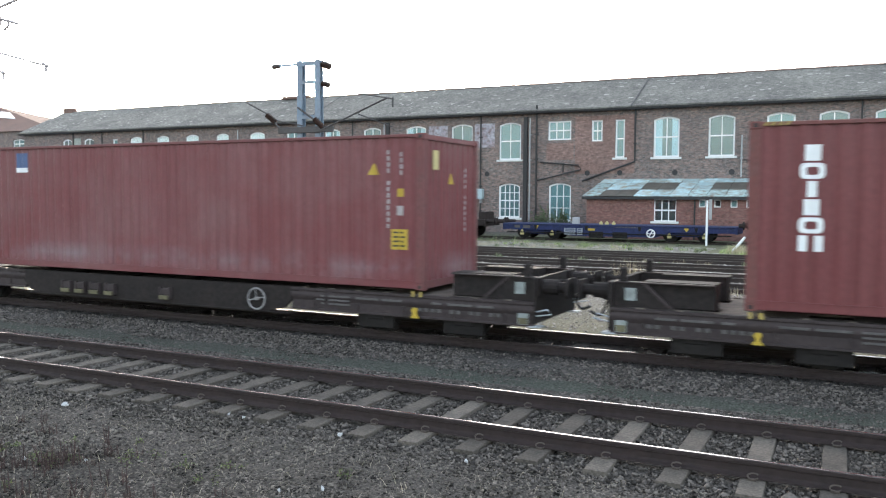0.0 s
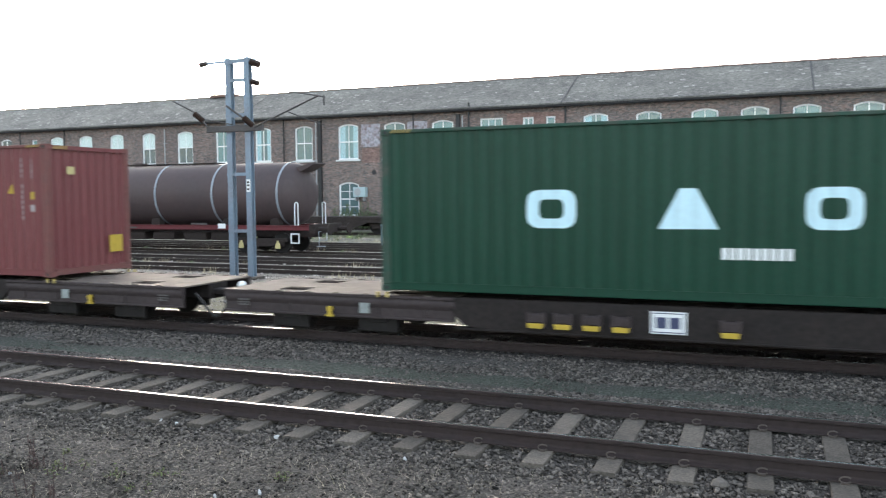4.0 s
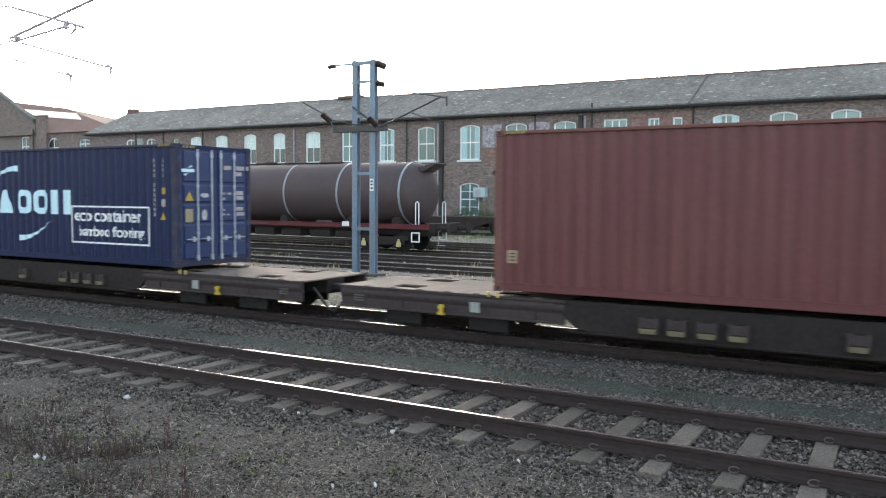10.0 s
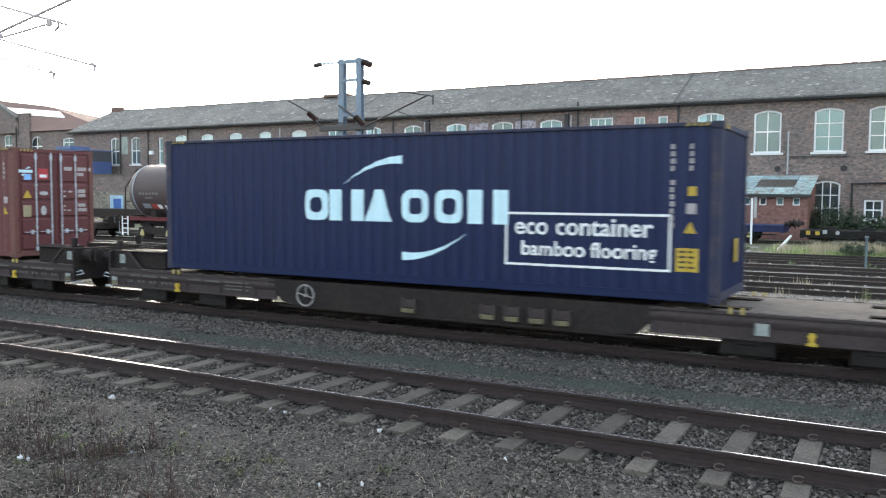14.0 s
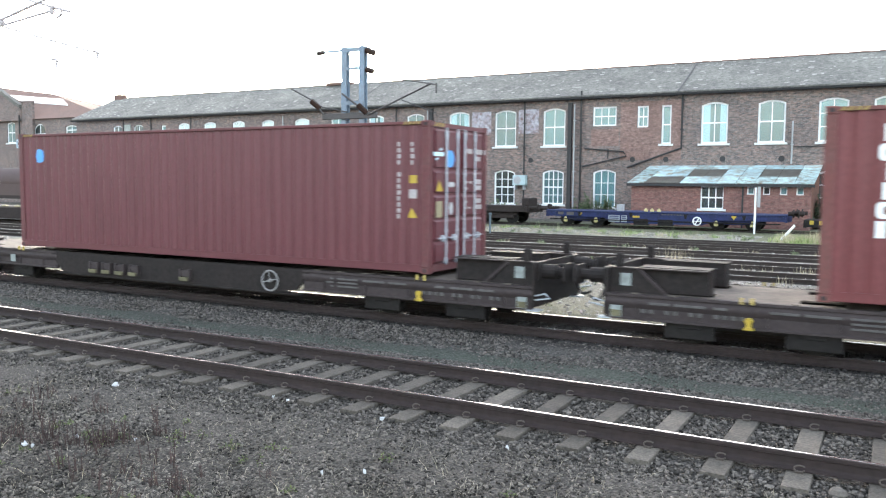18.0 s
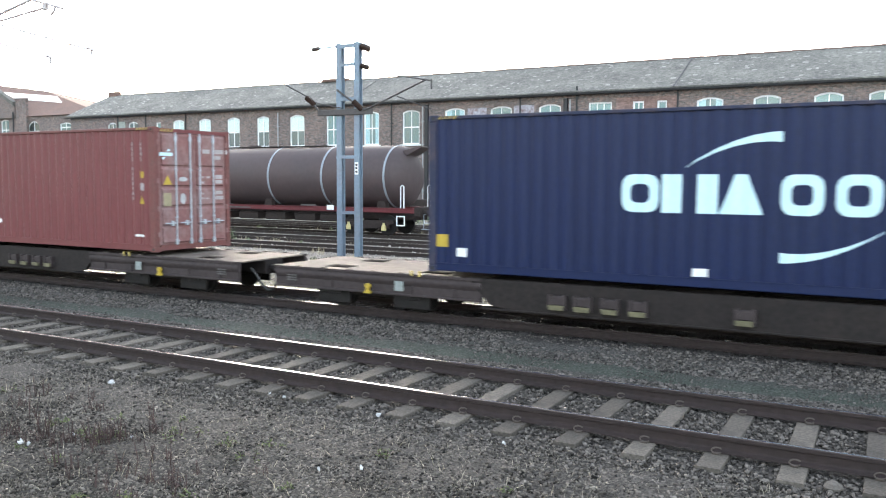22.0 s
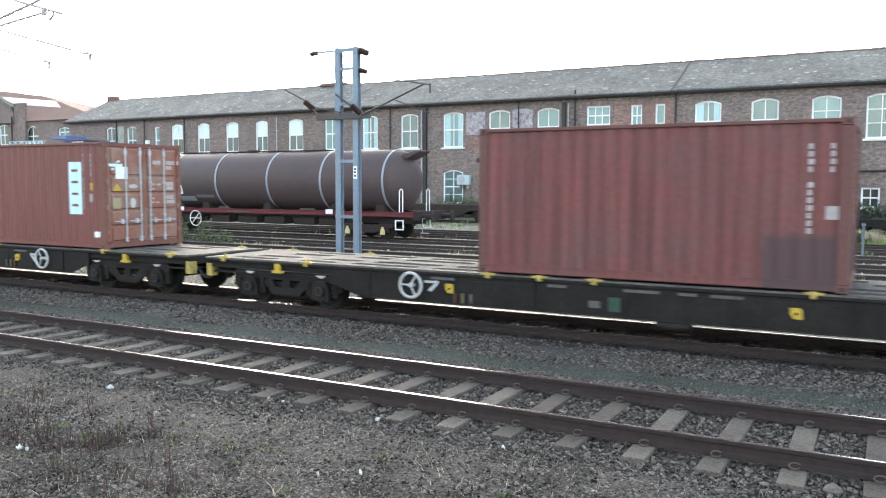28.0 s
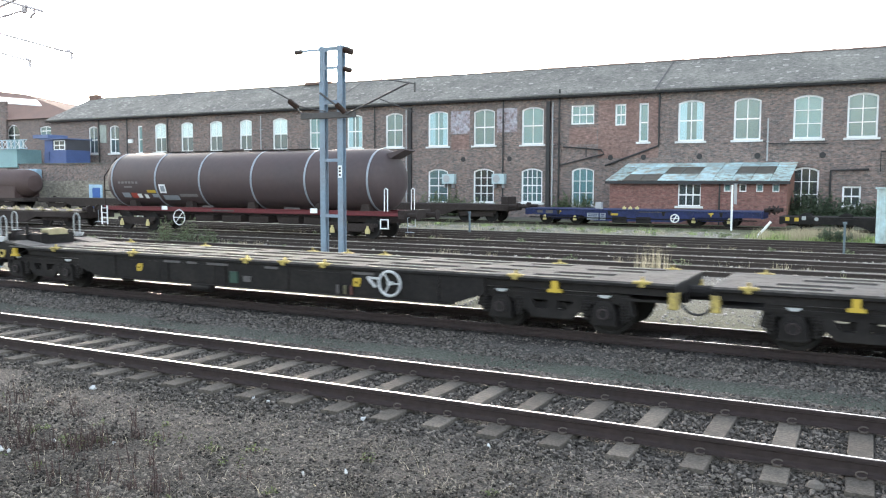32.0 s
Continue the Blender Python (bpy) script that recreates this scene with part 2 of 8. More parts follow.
for k, m, c in (("red", RED, (0.14, 0.045, 0.04)), ("dull_red", RED_A, (0.14, 0.045, 0.045)), ("maroon", MAROON, (0.11, 0.03, 0.033)), ("brown_red", BROWN_RED, (0.13, 0.05, 0.04)), ("rusty_red", K_RED, (0.11, 0.042, 0.036)), ("faded_red", RUST_RED, (0.15, 0.06, 0.045)), ("green", GREEN, (0.009, 0.05, 0.032)), ("blue", BLUE, (0.010, 0.016, 0.046))):
    EDGES[m] = worn_edge("worn_%s_frame_paint" % k, c)
STENCIL_C = material("worn_white_code_paint", (0.36, 0.33, 0.33), 0.7, vary=0.2, bump=0)
WHITE = material("white_marking_paint", (0.72, 0.74, 0.75), 0.6, vary=0.05, bump=0)
YELLOW = material("yellow_marking_paint", (0.43, 0.3, 0.03), 0.55, vary=0.12, bump=0.05)
PALEY = material("pale_yellow_paint", (0.5, 0.43, 0.2), 0.6, vary=0.15)
STEEL = material("galvanised_steel", (0.43, 0.47, 0.52), 0.45, 0.35, vary=0.15, bump=0.1)
DECK2 = material("dusty_grey_slotted_deck", (0.105, 0.098, 0.094), 0.85, vary=0.3, other=(0.05, 0.046, 0.044), stain=1.8, amount=0.7, spec=0.2)
WAGON = material("grimy_wagon_steel", (0.018, 0.0148, 0.0145), 0.75, vary=0.35, other=(0.03, 0.023, 0.021), stain=2.0, spec=0.2)
WAGON_SIDE = material("dusty_solebar_paint", (0.046, 0.036, 0.0365), 0.7, vary=0.25, other=(0.032, 0.026, 0.026), stain=1.5, spec=0.2)
WAGON2 = material("black_wagon_steel", (0.0115, 0.010, 0.010), 0.7, vary=0.3, other=(0.025, 0.022, 0.02), stain=2.0, spec=0.2)
DECK = material("dusty_deck_plate", (0.135, 0.115, 0.099), 0.85, vary=0.25, other=(0.075, 0.062, 0.056), stain=1.8, amount=0.7, spec=0.2)
WHEEL = material("brown_wheel_steel", (0.009, 0.0075, 0.007), 0.75, 0.2, vary=0.3)
HANDWHEEL = material("pale_grey_handwheel_paint", (0.42, 0.43, 0.44), 0.6, vary=0.1)
DIMWHEEL = material("dusty_grey_handwheel_paint", (0.25, 0.24, 0.24), 0.7, vary=0.15)
RUBBER = material("black_rubber_hose", (0.012, 0.012, 0.012), 0.6)
RAIL_SIDE = material("rusty_rail_steel", (0.03, 0.0195, 0.0185), 0.85, 0.2, vary=0.35, other=(0.02, 0.016, 0.016), stain=3)
RAIL_TOP = material("polished_rail_head", (0.5, 0.48, 0.48), 0.27, 1.0, vary=0.06, bump=0.02)
SLEEPER = tile_random(material("concrete_sleeper", (0.102, 0.089, 0.076), 0.95, vary=0.45, grain=45, other=(0.066, 0.06, 0.054), stain=5, amount=0.8, spec=0.2), 0.25)
CLIP = material("rail_clip_steel", (0.085, 0.068, 0.058), 0.5, 0.3, vary=0.3)

# ---- mesh helpers ----


class Mesh:
    """Collects boxes, prisms, bars and turned shapes into one mesh."""

    def __init__(self):
        self.v, self.f = [], []

    def add(self, verts, faces):
        k = len(self.v)
        self.v += [tuple(p) for p in verts]
        self.f += [tuple(i + k for i in q) for q in faces]
        return self

    def box(self, x0, x1, y0, y1, z0, z1, c=0.0):
        if c:
            return self.prism([(y0 + c, z0), (y1 - c, z0), (y1, z0 + c), (y1, z1 - c), (y1 - c, z1), (y0 + c, z1), (y0, z1 - c), (y0, z0 + c)], "x", x0, x1)
        v = [(x, y, z) for x in (x0, x1) for y in (y0, y1) for z in (z0, z1)]
        return self.add(v, [(0, 1, 3, 2), (4, 6, 7, 5), (0, 4, 5, 1), (2, 3, 7, 6), (0, 2, 6, 4), (1, 5, 7, 3)])

    def prism(self, poly, axis, a, b):
        """A polygon swept along an axis: its points are (y,z), (x,z) or (x,y)."""
        put = {"x": lambda p, s: (s, p[0], p[1]), "y": lambda p, s: (p[0], s, p[1]), "z": lambda p, s: (p[0], p[1], s)}[axis]
        n = len(poly)
        v = [put(p, a) for p in poly] + [put(p, b) for p in poly]
        return self.add(v, [tuple(range(n)), tuple(range(2 * n - 1, n - 1, -1))] + [(i, (i + 1) % n, n + (i + 1) % n, n + i) for i in range(n)])

    def rod(self, p0, p1, r, n=8, r1=None):
        p0, p1 = Vector(p0), Vector(p1)
        d = (p1 - p0).normalized()
        a = d.orthogonal().normalized()
        b = d.cross(a)
        r1 = r if r1 is None else r1
        v = [p + (a * math.cos(i * math.tau / n) + b * math.sin(i * math.tau / n)) * s for p, s in ((p0, r), (p1, r1)) for i in range(n)]
        return self.add(v, [tuple(range(n - 1, -1, -1)), tuple(range(n, 2 * n))] + [(i, (i + 1) % n, n + (i + 1) % n, n + i) for i in range(n)])

    def tube(self, pts, r, n=6):
        """One closed skin along a line of points."""
        P, rings, side = [Vector(p) for p in pts], [], None
        for i, p in enumerate(P):
            d = (P[min(i + 1, len(P) - 1)] - P[max(i - 1, 0)]).normalized()
            side = (side - d * side.dot(d)).normalized() if side else d.orthogonal().normalized()
            up = d.cross(side)
            rings += [tuple(p + (side * math.cos(k * math.tau / n) + up * math.sin(k * math.tau / n)) * r) for k in range(n)]
        f = [(i * n + k, i * n + (k + 1) % n, (i + 1) * n + (k + 1) % n, (i + 1) * n + k) for i in range(len(P) - 1) for k in range(n)]
        return self.add(rings, f + [tuple(range(n - 1, -1, -1)), tuple(range((len(P) - 1) * n, len(P) * n))])

    def ring(self, c, R, r, axis="y", n=20, m=6):
        """A torus round an axis."""
        v, f = [], []
        for i in range(n):
            a = i * math.tau / n
            for j in range(m):
                b = j * math.tau / m
                s, h = R + r * math.cos(b), r * math.sin(b)
                v.append({"y": (c[0] + s * math.cos(a), c[1] + h, c[2] + s * math.sin(a)), "x": (c[0] + h, c[1] + s * math.cos(a), c[2] + s * math.sin(a))}[axis])
                f.append((i * m + j, i * m + (j + 1) % m, (i + 1) % n * m + (j + 1) % m, (i + 1) % n * m + j))
        return self.add(v, f)

    def turned(self, prof, axis="y", c=(0, 0, 0), n=24):
        """A profile of (along, radius) turned round an axis."""
        v, f, k = [], [], len(prof)
        for i in range(n):
            a = i * math.tau / n
            for s, r in prof:
                v.append({"y": (c[0] + r * math.cos(a), c[1] + s, c[2] + r * math.sin(a)), "x": (c[0] + s, c[1] + r * math.cos(a), c[2] + r * math.sin(a)),
                          "z": (c[0] + r * math.cos(a), c[1] + r * math.sin(a), c[2] + s)}[axis])
        for i in range(n):
            j = (i + 1) % n
            f += [(i * k + s, j * k + s, j * k + s + 1, i * k + s + 1) for s in range(k - 1)]
        return self.add(v, f)

    def data(self, name, mat, smooth=False):
        me = bpy.data.meshes.new(name)
        me.from_pydata(self.v, [], self.f)
        bm = bmesh.new()
        bm.from_mesh(me)
        bmesh.ops.recalc_face_normals(bm, faces=bm.faces)
        bm.to_mesh(me)
        bm.free()
        if smooth:
            me.shade_smooth()
            me.set_sharp_from_angle(angle=radians(35))
        me.materials.append(mat)
        return me


def part(name, mesh, mat, parent, label="", smooth=False, at=None):
    """One mesh object under a thing or under a part."""
    me = mesh.data(name, mat, smooth) if isinstance(mesh, Mesh) else mesh
    ob = new(name, me)
    ob.parent = parent
    if at is not None:
        ob.location = at
    if label:
        ob["label"] = label
    return ob


def thing(name, label, category, group="", at=(0, 0, 0), kind=""):
    ob = tagged(new(name), label, category, group, kind)
    ob.empty_display_size = 0.2
    ob.location = at
    return ob


def whole(name, mesh, mat, label, category, kind="", group="", smooth=False, at=(0, 0, 0)):
    ob = tagged(new(name, mesh.data(name, mat, smooth)), label, category, group, kind)
    ob.location = at
    return ob


def pierced_wall(x0, x1, z0, z1, y0, y1, holes):
    """A thick wall along x with rectangular openings that go through it."""
    xs = sorted({x0, x1, *[h[0] for h in holes], *[h[1] for h in holes]})
    zs = sorted({z0, z1, *[h[2] for h in holes], *[h[3] for h in holes]})
    m, at = Mesh(), {}

    def solid(i, k):
        if not (0 <= i < len(xs) - 1 and 0 <= k < len(zs) - 1):
            return False
        x, z = (xs[i] + xs[i + 1]) / 2, (zs[k] + zs[k + 1]) / 2
        return not any(h[0] < x < h[1] and h[2] < z < h[3] for h in holes)

    def corner(i, k, y):
        if (i, k, y) not in at:
            at[i, k, y] = len(m.v)
            m.v.append((xs[i], y, zs[k]))
        return at[i, k, y]

    for i in range(len(xs) - 1):
        for k in range(len(zs) - 1):
            if solid(i, k):
                m.f.append((corner(i, k, y0), corner(i + 1, k, y0), corner(i + 1, k + 1, y0), corner(i, k + 1, y0)))
                m.f.append((corner(i, k, y1), corner(i, k + 1, y1), corner(i + 1, k + 1, y1), corner(i + 1, k, y1)))
                for di, dk, p, q in ((-1, 0, (0, 0), (0, 1)), (1, 0, (1, 0), (1, 1)), (0, -1, (0, 0), (1, 0)), (0, 1, (0, 1), (1, 1))):
                    if not solid(i + di, k + dk):
                        a, b = (i + p[0], k + p[1]), (i + q[0], k + q[1])
                        m.f.append((corner(*a, y0), corner(*b, y0), corner(*b, y1), corner(*a, y1)))
    return m


# ---- ground ----
TRAIN_Y, TRAIN_Z, GAUGE = 5.77, -0.17, 1.505
YARD_Z = -0.05
GROUND = [(-60, -0.22), (-1.6, -0.24), (-0.7, -0.215), (2.2, -0.205), (2.7, -0.26), (3.3, -0.37), (4.3, -0.39), (5.0, -0.35), (8.0, -0.36), (9.5, -0.36), (13, -0.22), (15.5, -0.195), (30.5, -0.19), (34, -0.13), (42, -0.02), (60, 0.0)]


def ground_z(y):
    return float(np.interp(y, [g[0] for g in GROUND], [g[1] for g in GROUND]))


def ground_material():
    m = material("cinder_and_ballast", (0.075, 0.07, 0.066), 0.95, vary=0.95, grain=34, stain=0.8, bump=1.0, depth=0.04, spec=0.15, other=(0.10, 0.09, 0.08), amount=0.5)
    nt = m.node_tree
    n, l = nt.nodes, nt.links
    b = n["Principled BSDF"]
    hsv = b.inputs["Base Color"].links[0].from_node
    tc = [x for x in n if x.type == "TEX_COORD"][0]
    sep, wob, add = n.new("ShaderNodeSeparateXYZ"), n.new("ShaderNodeTexNoise"), n.new("ShaderNodeMath")
    l.new(tc.outputs["Object"], sep.inputs[0])
    l.new(tc.outputs["Object"], wob.inputs["Vector"])
    wob.inputs["Scale"].default_value, wob.inputs["Detail"].default_value = 0.9, 6
    mul = n.new("ShaderNodeMath")
    mul.operation = "MULTIPLY_ADD"
    mul.inputs[1].default_value, mul.inputs[2].default_value = 1.6, -0.8
    l.new(wob.outputs["Fac"], mul.inputs[0])
    l.new(sep.outputs["Y"], add.inputs[0])
    l.new(mul.outputs[0], add.inputs[1])
    mp = n.new("ShaderNodeMapRange")
    mp.inputs["From Min"].default_value, mp.inputs["From Max"].default_value = -10, 60
    l.new(add.outputs[0], mp.inputs["Value"])
    ramp = n.new("ShaderNodeValToRGB")
    # the near-black stops at 5.3 and 8.0 paint in shade under the train
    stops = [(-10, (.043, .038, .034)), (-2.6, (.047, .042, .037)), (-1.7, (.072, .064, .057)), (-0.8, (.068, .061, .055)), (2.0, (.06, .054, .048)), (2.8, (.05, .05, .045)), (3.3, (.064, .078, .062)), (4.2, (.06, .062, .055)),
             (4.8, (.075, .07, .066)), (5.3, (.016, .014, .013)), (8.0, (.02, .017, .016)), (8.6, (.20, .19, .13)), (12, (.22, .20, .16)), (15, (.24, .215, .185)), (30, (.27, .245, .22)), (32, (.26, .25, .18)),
             (34, (.19, .19, .12)), (42, (.11, .12, .07)), (46, (.12, .11, .10))]
    el = ramp.color_ramp.elements
    for i, (y, c) in enumerate(stops):
        e = el[i] if i < 2 else el.new(1.0)
        e.position, e.color = (y + 10) / 70, (*c, 1)
    l.new(mp.outputs[0], ramp.inputs["Fac"])
    mix = n.new("ShaderNodeMix")
    mix.data_type, mix.blend_type = "RGBA", "MIX"
    mix.inputs["Factor"].default_value = 0.8
    src = hsv.inputs["Color"].links[0].from_socket
    l.new(src, mix.inputs["A"])
    l.new(ramp.outputs["Color"], mix.inputs["B"])
    l.new(mix.outputs["Result"], hsv.inputs["Color"])
    return m


def build_ground():
    xs = np.concatenate([[-3000, -900, -400, -200, -120], np.arange(-70, -30, 0.6), np.arange(-30, 8, 0.16), np.arange(8, 20, 0.6), [30, 60, 200, 900, 3000]])
    ys = np.concatenate([[-3000, -300, -60, -20, -8], np.arange(-7, 5.4, 0.14), np.arange(5.4, 48, 0.5), [60, 100, 300, 1000, 3000]])
    gz = np.interp(ys, [g[0] for g in GROUND], [g[1] for g in GROUND])
    v = []
    for x in xs:
        for y, z in zip(ys, gz):
            near = -30 < x < 8 and -7 < y < 5.4
            d = noise.noise((x * 0.9, y * 0.9, 0)) * 0.025 + (noise.noise((x * 5, y * 5, 3)) * 0.014 if near else 0)
            if -0.5 < y < 2.0:
                d *= 0.5
            v.append((x, y, z + (d if abs(x) < 300 and abs(y) < 90 else 0)))
    n = len(ys)
    f = [(i * n + j, (i + 1) * n + j, (i + 1) * n + j + 1, i * n + j + 1) for i in range(len(xs) - 1) for j in range(n - 1)]
    me = bpy.data.meshes.new("ground")
    me.from_pydata(v, [], f)
    me.shade_smooth()
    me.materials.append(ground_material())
    tagged(new("ground", me), "dark cinder and ballast ground with mossy path and grass strip", "ground", kind="structure")


build_ground()

# ---- tracks ----
SLEEPER_X = [float(np.interp(k, [-9, 0, 4, 8, 16, 96], [5.52, -0.69, -3.45, -6.06, -11.17, -62.4])) for k in range(-9, 97)]   # closer set towards the far end
RAIL_PROFILE = [(-0.07, -0.159), (0.07, -0.159), (0.07, -0.148), (0.02, -0.135), (0.009, -0.12), (0.009, -0.05), (0.035, -0.038), (0.036, -0.006), (0.03, 0), (-0.03, 0), (-0.036, -0.006), (-0.035, -0.038), (-0.009, -0.05), (-0.009, -0.12), (-0.02, -0.135), (-0.07, -0.148)]


def track(name, y, z, x0, x1, label, shine=0.052, group="railway tracks", side=None, top=None):
    t = thing(name, label, "railway track", group, (0, y, z), "structure")
    for s in (0, GAUGE):
        rail = part("rail", Mesh().prism([(a + s, b) for a, b in RAIL_PROFILE], "x", x0, x1), side or RAIL_SIDE, t)
        crown = [(s + shine * (k / 8 - 0.5), 0.0022 - (shine * (k / 8 - 0.5)) ** 2 / 0.5) for k in range(9)]   # a slightly domed head
        part("running_surface", Mesh().prism([(s - shine / 2, -0.002)] + crown + [(s + shine / 2, -0.002)], "x", x0, x1), top or RAIL_TOP, rail, "" if top else "polished steel rail head")
    return t


near_track = track("track_near", 0, 0, -140, 40, "rusty rails clipped to concrete sleepers in dark ballast", 0.03)
train_track = track("track_main", TRAIN_Y, TRAIN_Z, -160, 120, "ballasted track carrying the freight train, shade painted between its rails")

# ---- the freight train ----


def place_train(t):
    """How far the train has gone to the left, in metres."""
    return 6.345 * t + 0.004355 * t * t + 0.075 * math.exp(-(t / 5.2) ** 4)


MOVING, WHEELSETS = [], {}
TRAIN_C = TRAIN_Y + GAUGE / 2


def corrugated(x0, x1, z0, z1, y, out, period=0.278, depth=0.036):
    """A pressed steel wall along x; out is the sign of its outer side."""
    n = max(1, round((x1 - x0) / period))
    p = (x1 - x0) / n
    prof = []
    for i in range(n):
        a = x0 + i * p
        prof += [(a, 0), (a + 0.26 * p, 0), (a + 0.5 * p, -depth), (a + 0.76 * p, -depth)]
    prof.append((x1, 0))
    v, f = [], []
    for x, d in prof:
        v += [(x, y + out * d, z0), (x, y + out * d, z1)]
    k = len(prof)
    for i in range(k - 1):
        f.append((2 * i, 2 * i + 2, 2 * i + 3, 2 * i + 1))
    return v, f


SHELL = {}   # where each container's pressed side begins and ends


def drape(c):
    """Lays the painted and stuck-on marks of the near side into the pressings, as paint lies."""
    x0, x1 = SHELL[c.name]
    n = max(1, round((x1 - x0) / 0.278))
    p = (x1 - x0) / n
    for ob in c.children:
        if ob.type != "MESH" or ob.name.split(".")[0] in ("side_panel", "top_rail", "bottom_rail", "corner_post", "corner_casting", "roof", "floor", "end_sill", "end_header", "end_panel", "door", "casting_hole"):
            continue
        me = ob.data
        me.transform(ob.matrix_basis)
        ob.matrix_basis = Matrix()
        co = [v.co for v in me.vertices]
        if max(v.y for v in co) > 0.035 or max(v.x for v in co) > x1 + 0.1:
            continue
        bm = bmesh.new()
        bm.from_mesh(me)
        lo, hi = min(v.x for v in co), max(v.x for v in co)
        for i in range(n):
            for u in (0.0, 0.26, 0.5, 0.76):
                x = x0 + (i + u) * p
                if lo < x < hi:
                    bmesh.ops.bisect_plane(bm, geom=bm.verts[:] + bm.edges[:] + bm.faces[:], plane_co=(x, 0, 0), plane_no=(1, 0, 0))
        for v in bm.verts:
            u = ((v.co.x - x0) / p) % 1.0
            if x0 < v.co.x < x1:
                v.co.y += 0.022 + 0.036 * (0 if u < 0.26 else (u - 0.26) / 0.24 if u < 0.5 else 1 if u < 0.76 else (1 - u) / 0.24)
        bm.to_mesh(me)
        bm.free()


def container(label, mat, length, height, doors=True, door_mat=None, group="shipping containers", start=0.0):
    """A shipping container: origin at its near lower left corner, x along the train, y across, z up."""
    c = thing("shipping_container", label, "container", group)
    W = 2.438
    SHELL[c.name] = (start + 0.165, start + length - 0.165)
    # corner posts, rails, castings
    for i, x in enumerate((0, length)):
        sx = 1 if i == 0 else -1
        for y, sy in ((0, 1), (W, -1)):
            part("corner_post", Mesh().box(*sorted((x + sx * 0.004, x + sx * 0.165)), *sorted((y + sy * 0.004, y + sy * 0.13)), 0.118, height - 0.118, 0.012), EDGES[mat], c)
            for z in (0, height - 0.118):
                m = Mesh().box(*sorted((x, x + sx * 0.178)), *sorted((y, y + sy * 0.162)), z, z + 0.118, 0.01)
                cc = part("corner_casting", m, EDGES[mat], c)
                part("casting_hole", Mesh().box(x + sx * 0.089 - 0.032, x + sx * 0.089 + 0.032, *sorted((y - sy * 0.002, y + sy * 0.03)), z + 0.03, z + 0.09), RUBBER, cc)
    for y, sy in ((0, 1), (W, -1)):
        a, b = sorted((y + sy * 0.003, y + sy * 0.075))
        part("top_rail", Mesh().box(0.17, length - 0.17, a, b, height - 0.075, height - 0.012, 0.01), EDGES[mat], c)
        part("bottom_rail", Mesh().box(0.17, length - 0.17, a, b, 0.02, 0.165, 0.012).box(0.17, length - 0.17, *sorted((y + sy * 0.003, y - sy * 0.006)), 0.155, 0.17), mat, c)
        part("side_panel", Mesh().add(*corrugated(0.165, length - 0.165, 0.165, height - 0.075, y + sy * 0.022, -sy)), mat, c)
    part("roof", Mesh().box(0.1, length - 0.1, 0.06, W - 0.06, height - 0.05, height - 0.025), mat, c)
    part("floor", Mesh().box(0.1, length - 0.1, 0.06, W - 0.06, 0.08, 0.16), WAGON, c)
    # blank end
    rot = []
    for x, s in ((0.03, -1),) + (() if doors else ((length - 0.03, 1),)):
        v, f = corrugated(0.13, W - 0.13, 0.15, height - 0.1, 0, 1, 0.242, 0.045)
        rot = [(x + s * d, y, z) for y, d, z in v]
        part("end_panel", Mesh().add(rot, f), mat, c)
    for x, s in ((0, 1), (length, -1)):
        a, b = sorted((x + s * 0.004, x + s * 0.11))
        part("end_sill", Mesh().box(a, b, 0.16, W - 0.16, 0.03, 0.16, 0.01), EDGES[mat], c)
        part("end_header", Mesh().box(a, b, 0.16, W - 0.16, height - 0.11, height - 0.02, 0.01), mat, c)
    if doors:
        dm = door_mat or mat
        x = length - 0.06
        for k in range(2):
            y0, y1 = (0.135, W / 2 - 0.006) if k == 0 else (W / 2 + 0.006, W - 0.135)
            d = part("door", Mesh().box(x, x + 0.03, y0, y1, 0.165, height - 0.115), dm, c, "ribbed steel container door")
            span = height - 0.32
            for f0, f1 in ((0.0, 0.155), (0.165, 0.325), (0.34, 0.505), (0.52, 0.69), (0.705, 1.0)):   # pressed panels stand between recessed bands
                za, zb = 0.19 + f0 * span, 0.19 + f1 * span
                part("door_panel", Mesh().prism([(x + 0.029, za), (x + 0.066, za + 0.03), (x + 0.066, zb - 0.05), (x + 0.029, zb)], "y", y0 + 0.1, y1 - 0.1), dm, d)
            for u in ((0.26, 0.445), (0.57, 0.755))[k]:
                yb, e = W * u, -1 if k == 0 else 1
                b = Mesh().rod((x + 0.085, yb, 0.14), (x + 0.085, yb, height - 0.1), 0.019, 8)
                for z in (0.2, 0.78, height - 1.0):
                    b.box(x + 0.03, x + 0.1, yb - 0.03, yb + 0.03, z, z + 0.04)
                for z in (0.16, height - 0.3):   # cam keepers
                    b.box(x + 0.03, x + 0.1, yb - 0.036, yb + 0.036, z, z + 0.12, 0.015)
                part("locking_bar", b, STEEL, d, "galvanised locking bar")
                h = Mesh().box(x + 0.07, x + 0.1, *sorted((yb, yb + e * 0.34)), 0.65, 0.675).box(x + 0.05, x + 0.11, *sorted((yb + e * 0.1, yb + e * 0.17)), 0.6, 0.72, 0.01)
                part("handle", h, STEEL, d)
            for z in (0.35, 0.95, 1.6, height - 0.4):
                yh = y0 - 0.02 if k == 0 else y1 + 0.02
                part("hinge", Mesh().box(x + 0.02, x + 0.06, yh - 0.03, yh + 0.03, z, z + 0.12), dm, d)
    for ob in c.children:   # the near end stands a little before the origin
        ob.location.x += start
    return c


